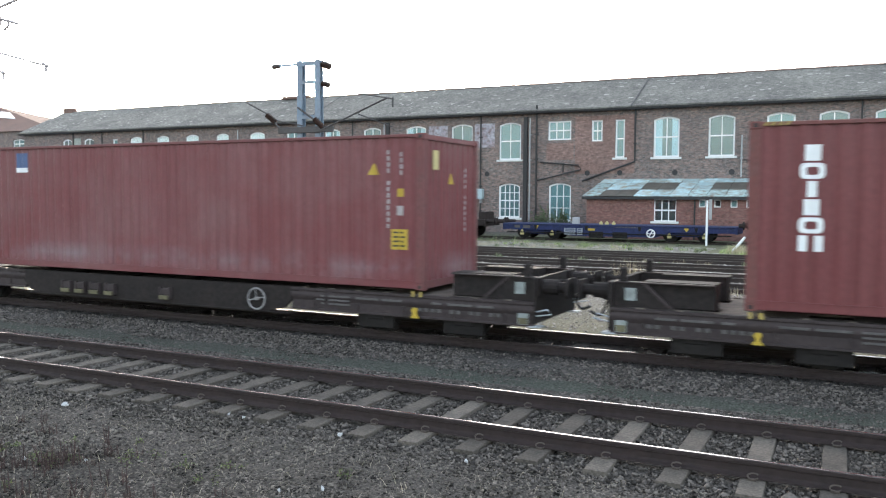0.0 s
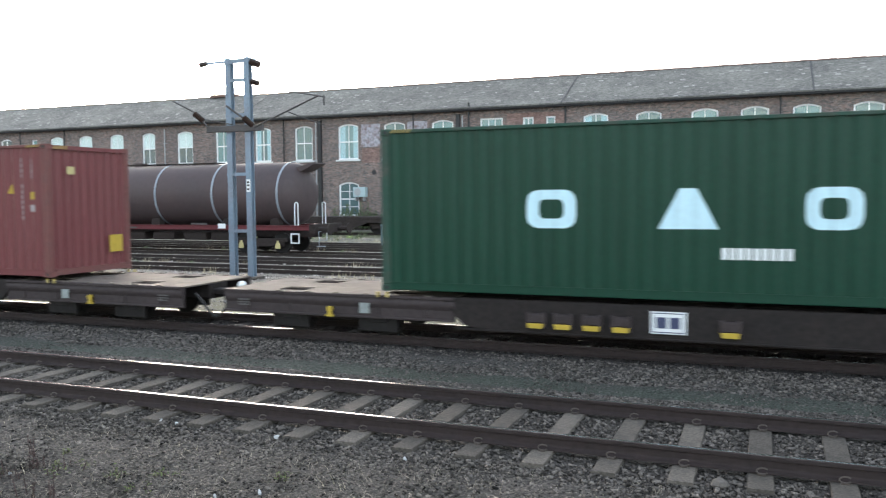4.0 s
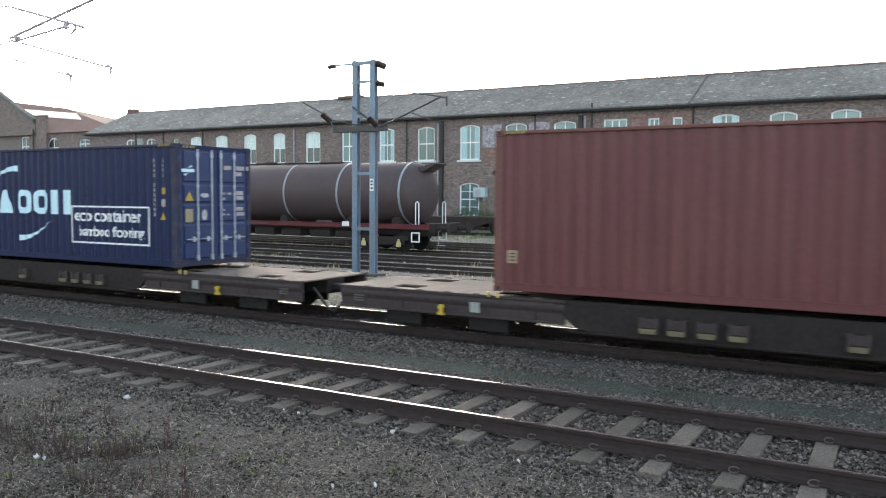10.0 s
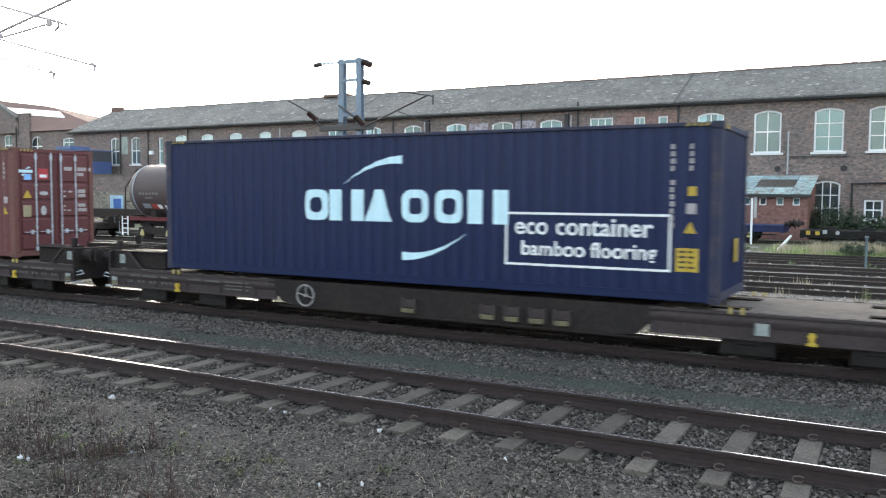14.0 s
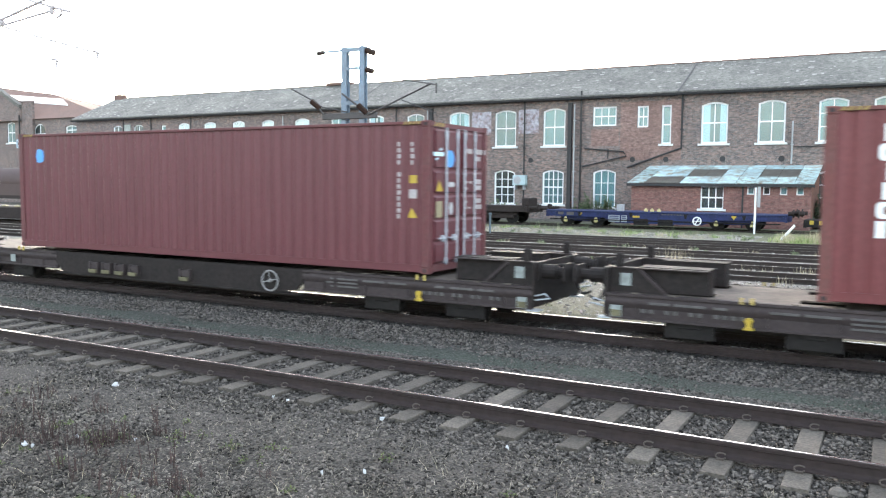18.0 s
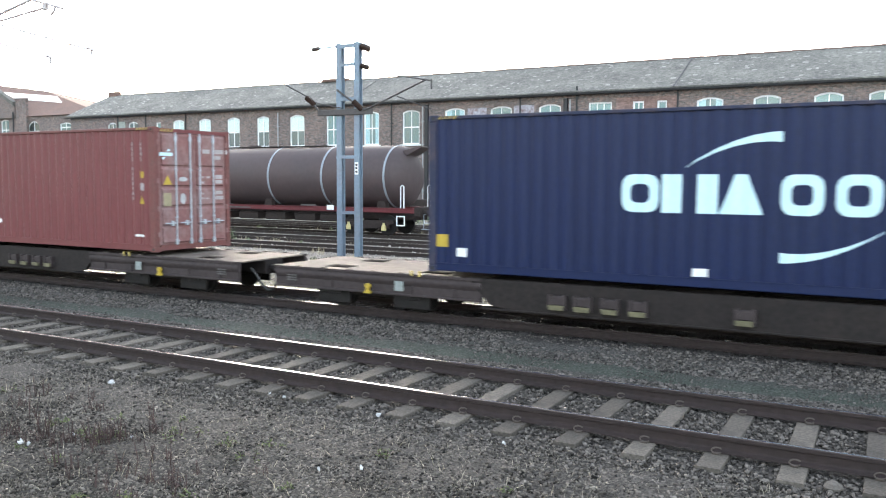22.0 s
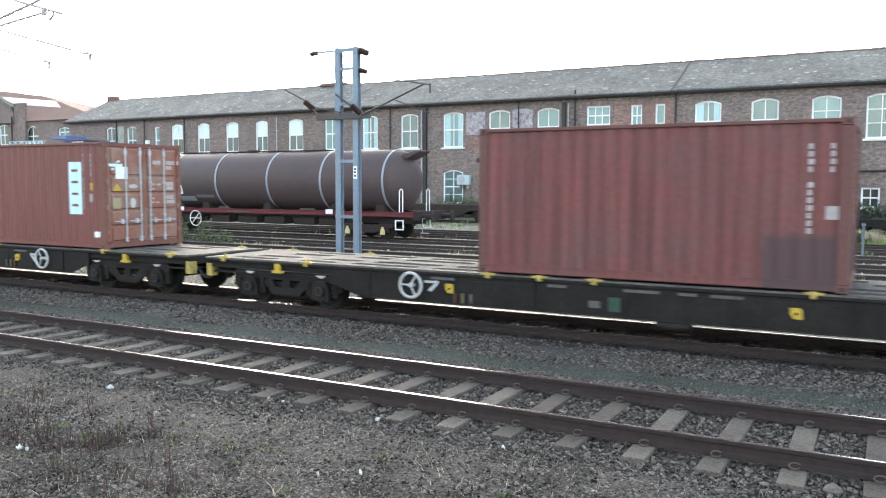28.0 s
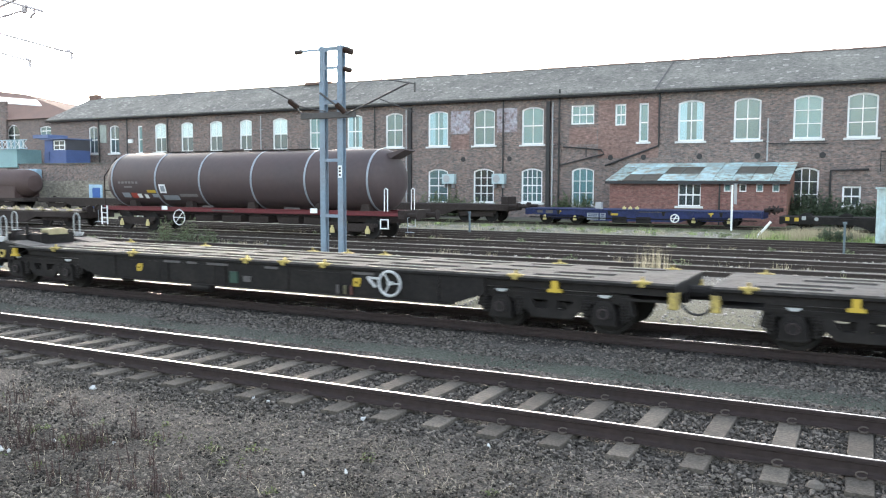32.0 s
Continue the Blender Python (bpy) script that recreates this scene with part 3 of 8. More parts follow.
def mark(c, name, x0, x1, z0, z1, mat, r=0.0, label=""):
    """A painted or stuck-on patch on the near side of a container."""
    y0, y1 = -0.006, 0.03
    if r:
        pts = [(x1 - r + r * math.cos(a), z1 - r + r * math.sin(a)) for a in (0, .52, 1.05, 1.57)] + [(x0 + r + r * math.cos(a), z1 - r + r * math.sin(a)) for a in (1.57, 2.09, 2.62, 3.14)]
        pts += [(x0 + r + r * math.cos(a), z0 + r + r * math.sin(a)) for a in (3.14, 3.67, 4.19, 4.71)] + [(x1 - r + r * math.cos(a), z0 + r + r * math.sin(a)) for a in (4.71, 5.24, 5.76, 6.28)]
        m = Mesh().prism(pts, "y", y0, y0 + 0.004)
    else:
        m = Mesh().box(x0, x1, y0, y0 + 0.004, z0, z1)
    return part(name, m, mat, c, label)


def end_mark(c, name, length, y0, y1, z0, z1, mat, label=""):
    return part(name, Mesh().box(length + 0.004, length + 0.008, y0, y1, z0, z1), mat, c, label)


def triangle(c, x, z, s=0.2, mat=None):
    part("warning_triangle", Mesh().prism([(x - s / 2, z), (x + s / 2, z), (x + 0.01, z + s * 0.9), (x - 0.01, z + s * 0.9)], "y", -0.008, -0.004), mat or YELLOW, c, "yellow warning triangle")


def code_bars(c, x, z1, n, w=0.075, h=0.082, gap=0.033, skip=(), mat=None):
    """A column of short bars: a code too blurred to read."""
    for i in range(n):
        if i not in skip:
            z = z1 - i * (h + gap)
            mark(c, "code_bar", x, x + w * (0.75 + 0.25 * ((i * 7) % 3) / 2), z - h, z, mat or STENCIL_C)


def put_on_train(ob, o, y, z):
    MOVING.append((ob, o, y, z, 0))


PALE_BLUE = material("pale_blue_white_lettering_paint", (0.52, 0.72, 0.80), 0.6, vary=0.06, bump=0)


def swooshes(c, cx, z, s=1.0):
    """Two thin curved strokes above and below a logo."""
    for sign, x0, zz in ((1, cx + 0.93 * s, z + 0.8), (-1, cx + 3.48 * s, z - 0.14)):
        pts, n = [], 14
        for i in range(n + 1):
            u = i / n
            pts.append((u * 1.27 * s, 0.53 * (1 - (1 - u) ** 1.9)))
        low = [(u, v - 0.01 - 0.15 * (i / n) ** 1.1) for i, (u, v) in enumerate(pts)]
        poly = pts + low[::-1]
        if sign > 0:
            poly = [(x0 + u, zz + v) for u, v in poly]
        else:
            poly = [(x0 - u, zz - v) for u, v in poly]
        part("curved_stroke", Mesh().prism(poly, "y", -0.009, -0.004), PALE_BLUE, c, "pale blue-white curved stroke")


def lettering(c, words, x, z, size, mat, name="lettering"):
    """Readable words set in the built-in font, as a mesh on the near side."""
    cu = bpy.data.curves.new(name, "FONT")
    cu.body, cu.size, cu.extrude, cu.offset = words, size, 0.002, 0.006
    tmp = new(name, cu)
    bpy.context.view_layer.update()
    me = bpy.data.meshes.new_from_object(tmp.evaluated_get(bpy.context.evaluated_depsgraph_get()))
    bpy.data.objects.remove(tmp)
    me.name = name
    me.materials.clear()
    me.materials.append(mat)
    ob = part(name, me, mat, c, "white lettering")
    ob.matrix_basis = pose(x, -0.008, z, 90, 0, 0)
    return ob


def block_shape(c, kind, x0, x1, z0, z1, mat):
    """A plain shape that stands for one sign of a trade mark: rounded, wedge or square."""
    w, h, y0, y1 = x1 - x0, z1 - z0, -0.009, -0.004
    r = min(w, h) * (0.3 if kind == "ring" else 0.06)
    pts = [(x1 - r + r * math.cos(a), z1 - r + r * math.sin(a)) for a in (0, .52, 1.05, 1.57)] + [(x0 + r + r * math.cos(a), z1 - r + r * math.sin(a)) for a in (1.57, 2.09, 2.62, 3.14)]
    pts += [(x0 + r + r * math.cos(a), z0 + r + r * math.sin(a)) for a in (3.14, 3.67, 4.19, 4.71)] + [(x1 - r + r * math.cos(a), z0 + r + r * math.sin(a)) for a in (4.71, 5.24, 5.76, 6.28)]
    if kind == "wedge":
        pts = [(x0, z0), (x1, z0), (x1 - w * 0.36, z1), (x0 + w * 0.36, z1)]
    m = Mesh()
    if kind == "bars":
        m.box(x0, x0 + w * 0.36, y0, y1, z0, z1).box(x1 - w * 0.36, x1, y0, y1, z0, z1)
    elif kind == "ring":   # a rounded frame
        xc, zc, n = (x0 + x1) / 2, (z0 + z1) / 2, len(pts)
        inner = [(xc + (x - xc) * 0.5, zc + (z - zc) * 0.5) for x, z in pts]
        m.add([(x, y, z) for y in (y0, y1) for x, z in pts + inner],
              [f for i in range(n) for j in ((i + 1) % n,) for f in ((i, j, n + j, n + i), (2 * n + j, 2 * n + i, 3 * n + i, 3 * n + j), (i, 2 * n + i, 2 * n + j, j), (n + j, 3 * n + j, 3 * n + i, n + i))])
    elif kind == "pillar":
        m.box(x0 + w * 0.18, x1 - w * 0.18, y0, y1, z0, z1)
    else:
        m.prism(pts, "y", y0, y1)
    part("logo_shape", m, mat, c, "pale plain logo shape")


def leasing_mark(c, x, z1, z0, w=0.34, mat=None):
    """Six plain shapes, one under the other."""
    h = (z1 - z0) / 6
    for i, k in enumerate(("pillar", "ring", "block", "pillar", "ring", "bars")):
        a, b = z1 - (i + 1) * h + h * 0.12, z1 - i * h
        if k == "block":
            mark(c, "logo_shape", x + w * 0.3, x + w * 0.7, a, b, mat or WHITE)
        else:
            block_shape(c, k, x, x + w, a, b, mat or WHITE)


def four_signs(c, spans, z0, z1, mat):
    for k, (a, b) in zip(("ring", "wedge", "ring", "ring"), spans):
        block_shape(c, k, a, b, z0, z1, mat)


def six_signs(c, x, mat, z0=1.19, z1=1.81, s=1.0):
    for k, a, b in (("ring", 0, .56), ("bars", .6, 1.38), ("wedge", 1.4, 1.98), ("ring", 2.2, 2.74), ("ring", 2.88, 3.42), ("bars", 3.52, 4.28)):
        block_shape(c, k, x + a * s, x + b * s, z0, z1, mat)
    swooshes(c, x, z0 - 0.06, s)


def eco_panel(c, x):
    for a, b, z0, z1 in ((0, 2.93, 1.38, 1.42), (0, 2.93, 0.48, 0.52), (0, 0.04, 0.52, 1.38), (2.89, 2.93, 0.52, 1.38)):
        mark(c, "panel_border", x + a, x + b, z0, z1, WHITE)
    lettering(c, "eco container", x + 0.17, 1.04, 0.44, WHITE)
    lettering(c, "bamboo flooring", x + 0.3, 0.67, 0.36, WHITE)


def data_marks(c, x=11.38, top=2.55, n=12, tri=1.12, yellow=True):
    code_bars(c, x, top, n, skip=(4,))
    code_bars(c, x + 0.3, top, 4, w=0.07)
    if yellow:
        mark(c, "yellow_sticker", x + 0.28, x + 0.42, 1.72, 1.87, YELLOW, label="yellow height sticker")
    mark(c, "data_plate", x + 0.26, x + 0.42, 1.43, 1.6, STENCIL_C)
    if tri:
        triangle(c, x + 0.33, tri)


def door_marks(c, L, H):
    """Codes, stickers and a small white sign on the door end."""
    span, w = H - 0.32, 2.438
    for u0, u1, f, h in ((0.615, 0.715, 0.83, 0.1), (0.785, 0.905, 0.83, 0.1), (0.935, 0.965, 0.83, 0.1), (0.785, 0.865, 0.775, 0.09), (0.60, 0.63, 0.595, 0.05), (0.665, 0.715, 0.595, 0.05), (0.60, 0.63, 0.545, 0.05), (0.785, 0.885, 0.59, 0.1), (0.79, 0.885, 0.545, 0.09),
                         (0.60, 0.625, 0.44, 0.05), (0.60, 0.625, 0.395, 0.05), (0.65, 0.69, 0.395, 0.04), (0.785, 0.885, 0.44, 0.09), (0.79, 0.9, 0.39, 0.09)):
        end_mark(c, "code_bar", L, u0 * w, u1 * w, 0.19 + f * span, 0.19 + f * span + h, STENCIL_C)
    for u, f, rw, rh, n in ((0.355, 0.585, 0.13, 0.055, 14), (0.35, 0.405, 0.085, 0.13, 14)):   # oval stickers
        part("sticker", Mesh().prism([(u * w + rw * math.cos(6.2832 * i / n), 0.19 + f * span + rh * math.sin(6.2832 * i / n)) for i in range(n)], "x", L + 0.004, L + 0.008), PAPER, c, "oval white sticker")
    end_mark(c, "sign_plate", L, 0.105 * w, 0.2 * w, 0.19 + 0.34 * span, 0.19 + 0.46 * span, CREAM_SIGN, "dull cream plate")
    end_mark(c, "logo_bar", L, 0.065 * w, 0.225 * w, 0.19 + 0.795 * span, 0.19 + 0.825 * span, PALE_BLUE)
    for e in (-1, 1):
        part("logo_arc", Mesh().prism([(0.145 * w, 0.19 + 0.81 * span + e * 0.06), (0.145 * w + e * 0.14, 0.19 + 0.81 * span + e * 0.085), (0.145 * w + e * 0.09, 0.19 + 0.81 * span + e * 0.13)], "x", L + 0.004, L + 0.008), PALE_BLUE, c)
    part("warning_triangle", Mesh().prism([(0.105 * w, 0.19 + 0.535 * span), (0.21 * w, 0.19 + 0.535 * span), (0.158 * w, 0.19 + 0.62 * span)], "x", L + 0.004, L + 0.008), YELLOW, c, "yellow warning triangle")


def end_code(c, L, z1):
    """The code repeated in a column down a blank end wall."""
    for k in range(12):
        if k != 4:
            part("code_bar", Mesh().box(L - 0.028, L - 0.024, 1.828, 1.886, z1 - 0.07 - k * 0.108, z1 - k * 0.108), STENCIL_C, c)


def sign_bars(c, x0, x1, z0, z1):
    """Rows of dark lettering too small to read on a yellow sign."""
    for k in range(4):
        z = z0 + (z1 - z0) * (0.14 + 0.22 * k)
        for a, b in ((0.12, 0.44), (0.52, 0.86 - 0.1 * (k % 2))):
            mark(c, "sign_bar", x0 + (x1 - x0) * a, x0 + (x1 - x0) * b, z, z + (z1 - z0) * 0.09, PIPE_DARK_C).location.y = -0.003


def hazard_corners(c, length, H, start=0.0):
    """Slanted yellow stripes at the upper corners of a tall container."""
    for x0 in (start + 0.2, start + length - 0.58):
        for k in range(4):
            x = x0 + k * 0.1
            part("hazard_stripe", Mesh().prism([(x, H - 0.072), (x + 0.05, H - 0.072), (x + 0.085, H - 0.016), (x + 0.035, H - 0.016)], "y", -0.004, 0.002), WORN_STRIPE, c, "worn yellow stripe")
    for k in range(4):
        y = 0.2 + k * 0.1
        part("hazard_stripe", Mesh().prism([(y, H - 0.1), (y + 0.05, H - 0.1), (y + 0.085, H - 0.03), (y + 0.035, H - 0.03)], "x", start + length - 0.003, start + length + 0.003), WORN_STRIPE, c, "worn yellow stripe")


PIPE_DARK_C = material("dark_sign_lettering", (0.05, 0.04, 0.02), 0.7, bump=0)
WORN_STRIPE = material("worn_hazard_yellow", (0.3, 0.22, 0.06), 0.65, vary=0.3, bump=0)
H40 = 2.896
CREAM_SIGN = material("dull_cream_sign_paint", (0.3, 0.26, 0.16), 0.7, vary=0.15, bump=0)
HOLE_C = material("dark_pocket_opening", (0.004, 0.004, 0.004), 1.0, spec=0.0, bump=0)
cA = container("dull red corrugated container with a whitish scuffed lower side", RED_A, 12.192, H40, doors=False)
mark(cA, "blue_sticker", 1.04, 1.4, 2.27, 2.73, glass_material("blue_sticker_paint", (0.02, 0.06, 0.17), 0.5), label="blue and white sticker")
mark(cA, "sticker_bar", 1.04, 1.4, 2.27, 2.38, WHITE).location.y = -0.004
triangle(cA, 11.1, 2.14, 0.24)
code_bars(cA, 11.38, 2.6, 13, skip=(4,))
code_bars(cA, 11.66, 2.56, 4, w=0.07)
mark(cA, "yellow_sticker", 11.61, 11.76, 1.73, 1.88, YELLOW)
mark(cA, "data_plate", 11.6, 11.75, 1.38, 1.56, STENCIL_C)
mark(cA, "yellow_sign", 11.49, 11.84, 0.74, 1.12, YELLOW, label="square yellow sign")
sign_bars(cA, 11.49, 11.84, 0.74, 1.12)
end_mark(cA, "yellow_label", 12.192, 0.36, 0.58, 2.24, 2.6, PALEY)
end_code(cA, 12.192, 2.3)
part("warning_triangle", Mesh().prism([(1.08, 1.98), (1.3, 1.98), (1.19, 2.2)], "x", 12.163, 12.168), YELLOW, cA, "yellow warning triangle")
cB = container("oxide red corrugated container with white leasing marks", RED, 12.36, H40, doors=False, start=-0.17)
leasing_mark(cB, 0.56, 2.53, 0.91)
triangle(cB, 11.1, 1.83, 0.22)
code_bars(cB, 11.38, 2.6, 12, skip=(4,))
code_bars(cB, 11.68, 2.58, 4, w=0.07)
mark(cB, "yellow_sticker", 11.64, 11.79, 1.7, 1.86, YELLOW)
mark(cB, "data_plate", 11.63, 11.79, 1.43, 1.58, STENCIL_C)
end_mark(cB, "yellow_label", 12.192, 1.75, 2.15, 0.45, 0.85, YELLOW)
end_mark(cB, "yellow_label", 12.192, 0.55, 0.75, 2.25, 2.42, PALEY)
cC = container("dark green corrugated container with four white signs", GREEN, 12.3, H40, start=-0.1)
four_signs(cC, ((2.6, 3.44), (4.75, 5.67), (6.9, 7.68), (8.95, 9.72)), 1.15, 1.79, PALE_BLUE)
for i in range(9):
    mark(cC, "web_bar", 5.72 + i * 0.117, 5.72 + i * 0.117 + 0.085, 0.68, 0.86, WHITE)
mark(cC, "white_sign", 10.22, 10.64, 0.92, 2.25, PALE_BLUE, label="tall white sign with red script bars")
for z in (1.12, 1.43, 1.74, 2.05):
    part("red_script_bar", Mesh().box(10.3, 10.56, -0.011, -0.0065, z - 0.04, z + 0.04), material("red_sign_paint", (0.5, 0.03, 0.03), 0.6), cC)
data_marks(cC, 11.35, 2.6)
door_marks(cC, 12.192, H40)
end_mark(cC, "white_label", 12.192, 0.35, 0.6, 2.0, 2.25, WHITE)
cD = container("dark blue corrugated container with white logo shapes and framed lettering", BLUE, 12.192, H40, door_mat=BLUE_DOOR)
six_signs(cD, 3.82, PALE_BLUE, s=1.05)
eco_panel(cD, 8.33)
mark(cD, "yellow_sign", 0.26, 0.49, 0.54, 0.84, YELLOW, label="square yellow sign")
sign_bars(cD, 0.26, 0.49, 0.54, 0.84)
data_marks(cD)
door_marks(cD, 12.192, H40)
cE = container("brown-red corrugated container with rust along its lower edge", BROWN_RED, 12.192, H40)
mark(cE, "cream_sign", 0.26, 0.46, 0.52, 0.75, CREAM_SIGN, label="small cream sign")
for z in (0.56, 0.62, 0.68):
    mark(cE, "sign_bar", 0.3, 0.42, z, z + 0.025, MAROON).location.y = -0.003
data_marks(cE, 11.45, 2.5, 12, 1.14, False)
door_marks(cE, 12.192, H40)
end_mark(cE, "red_label", 12.192, 0.72, 1.0, 2.08, 2.36, material("red_label_print", (0.42, 0.04, 0.05), 0.6, vary=0.1, bump=0), "red and white label")
part("label_bar", Mesh().box(12.2005, 12.204, 0.76, 0.96, 2.12, 2.2), WHITE, cE)
end_mark(cE, "blue_label", 12.192, 0.3, 0.5, 2.05, 2.2, glass_material("pale_blue_label", (0.2, 0.45, 0.8), 0.5))
cF = container("dark blue corrugated container with white logo shapes and blank end", BLUE, 12.192, H40, doors=False)
six_signs(cF, 3.95, PALE_BLUE, s=1.07)
eco_panel(cF, 8.48)
data_marks(cF)
mark(cF, "yellow_sign", 11.5, 11.85, 0.5, 0.88, YELLOW, label="square yellow sign")
sign_bars(cF, 11.5, 11.85, 0.5, 0.88)
end_mark(cF, "yellow_label", 12.192, 1.25, 1.55, 0.6, 1.0, YELLOW)
cG = container("maroon corrugated container with a round pale blue badge", MAROON, 12.34, H40)
DOT = glass_material("sky_blue_badge_paint", (0.06, 0.3, 0.7), 0.5)
part("round_badge", Mesh().prism([(0.8 + 0.17 * math.cos(a), 2.33 + 0.17 * math.sin(a)) for a in np.linspace(0, math.tau, 24, False)], "y", -0.009, -0.004), DOT, cG, "round pale blue badge")
part("round_badge", Mesh().prism([(0.8 + 0.17 * math.cos(a), 2.2 + 0.17 * math.sin(a)) for a in np.linspace(0, math.tau, 24, False)], "x", 12.344, 12.348), DOT, cG, "round pale blue badge")
data_marks(cG, 11.62, 2.5, 13, 1.06)
door_marks(cG, 12.34, H40)
cH = container("oxide red corrugated container with pale weathered doors", RED, 12.192, H40, door_mat=GREYDOOR)
leasing_mark(cH, 0.72, 2.62, 0.95, 0.38)
data_marks(cH, 11.4, 2.55)
mark(cH, "white_spot", 6.24, 6.38, 0.52, 0.64, WHITE, 0.06)
mark(cH, "white_smear", 11.5, 11.8, 0.35, 0.4, WHITE)
door_marks(cH, 12.192, H40)
cI = container("dark blue corrugated container with large white logo shapes", BLUE, 12.192, H40, door_mat=BLUE_DOOR)
six_signs(cI, 3.67, PALE_BLUE, 1.2, 1.82, 1.12)
mark(cI, "yellow_sign", 0.17, 0.4, 0.47, 0.7, YELLOW)
mark(cI, "white_label", 0.58, 0.8, 0.3, 0.46, WHITE)
mark(cI, "white_label", 4.86, 5.1, 0.19, 0.32, WHITE)
data_marks(cI, 11.48, 2.53)
door_marks(cI, 12.192, H40)
cJ = container("faded red low container with white signs and weathered doors", RUST_RED, 12.34, 2.591, door_mat=ORANGE_DOOR, start=-0.15)
leasing_mark(cJ, 0.58, 2.37, 0.76, 0.31)
four_signs(cJ, ((4.28, 4.8), (5.15, 5.74), (6.14, 6.64), (7.02, 7.55)), 1.14, 1.56, PALE_BLUE)
for i in range(9):
    mark(cJ, "web_bar", 5.5 + i * 0.1, 5.5 + i * 0.1 + 0.075, 0.8, 0.95, WHITE)
mark(cJ, "white_sign", 10.91, 11.33, 0.83, 2.11, PALE_BLUE, label="tall white sign with red script bars")
for z in (1.05, 1.33, 1.62, 1.9):
    part("red_script_bar", Mesh().box(11.0, 11.25, -0.011, -0.0065, z - 0.03, z + 0.03), RED, cJ)
code_bars(cJ, 11.38, 2.3, 12, skip=(4,))
code_bars(cJ, 11.66, 2.3, 5, w=0.07)
mark(cJ, "yellow_sticker", 11.64, 11.78, 1.42, 1.6, YELLOW)
mark(cJ, "data_plate", 11.61, 11.77, 1.14, 1.33, STENCIL_C)
mark(cJ, "white_patch", 11.8, 11.97, 0.28, 0.42, WHITE)
mark(cJ, "red_patch", 6.51, 6.84, 0.17, 0.36, MAROON)
door_marks(cJ, 12.192, 2.591)
end_mark(cJ, "white_label", 12.192, 0.35, 0.7, 1.7, 2.0, WHITE)
cK = container("dull red short container with a dark patched corner", K_RED, 6.058, 2.591, doors=False, group="")
for x in (1.83, 3.88):
    mark(cK, "fork_pocket", x, x + 0.34, 0.024, 0.14, HOLE_C, label="dark fork lift pocket")
code_bars(cK, 5.45, 2.22, 12, skip=(4,))
code_bars(cK, 5.75, 2.22, 4, w=0.07)
mark(cK, "data_plate", 5.71, 5.88, 1.09, 1.29, STENCIL_C)
end_code(cK, 6.058, 2.22)
for o, (c, z) in zip((-19.05, -1.11, 19.15, 36.95, 57.3, 75.1, 95.55, 114.6, 134.05, 152.3, 174.5), [(x, 0.72) for x in (cA, cB, cC, cD, cE, cF, cG, cH, cI)] + [(cJ, 0.83), (cK, 0.83)]):
    drape(c)
    if c not in (cA, cJ, cK):
        hazard_corners(c, *{cB: (12.36, H40, -0.17), cC: (12.3, H40, -0.1), cG: (12.34, H40)}.get(c, (12.192, H40)))
    put_on_train(c, o, TRAIN_C - 1.219, z)


# -- wagons. x from the buffer end to the bar end, y across, z up from the rail --
def wheelset(parent, x, r, flip):
    m = Mesh()
    for s in (-1, 1):
        y = s * 0.7525
        m.turned([(y - s * 0.07, 0.02), (y - s * 0.07, r + 0.028), (y - s * 0.035, r + 0.028), (y - s * 0.03, r), (y + s * 0.065, r - 0.004), (y + s * 0.065, r - 0.06), (y + s * 0.03, r - 0.075), (y + s * 0.02, 0.13), (y + s * 0.09, 0.11), (y + s * 0.09, 0.02)], "y", n=28)
    m.rod((0, -0.98, 0), (0, 0.98, 0), 0.08, 12)
    for s in (-1, 1):
        for a in range(3):
            t = a * math.tau / 3
            m.rod((0.2 * math.cos(t), s * 0.775, 0.2 * math.sin(t)), (0.2 * math.cos(t), s * 0.80, 0.2 * math.sin(t)), 0.03, 6)
    ob = part("wheelset", m, WHEEL, parent, smooth=True)
    ob.matrix_parent_inverse = Matrix.Translation((x, 0, r))
    WHEELSETS.setdefault((r, flip), []).append(ob)
    return ob


def hose(m, pts, r=0.025):
    """A smooth hanging hose through a few points."""
    pts = [Vector(p) for p in pts]
    out = []
    for i in range(len(pts) - 1):
        p0, p1, p2, p3 = pts[max(i - 1, 0)], pts[i], pts[i + 1], pts[min(i + 2, len(pts) - 1)]
        for k in range(6):
            u = k / 6
            out.append(0.5 * ((2 * p1) + (p2 - p0) * u + (2 * p0 - 5 * p1 + 4 * p2 - p3) * u * u + (3 * p1 - p0 - 3 * p2 + p3) * u ** 3))
    out.append(pts[-1])
    return m.tube(out, r, 7)


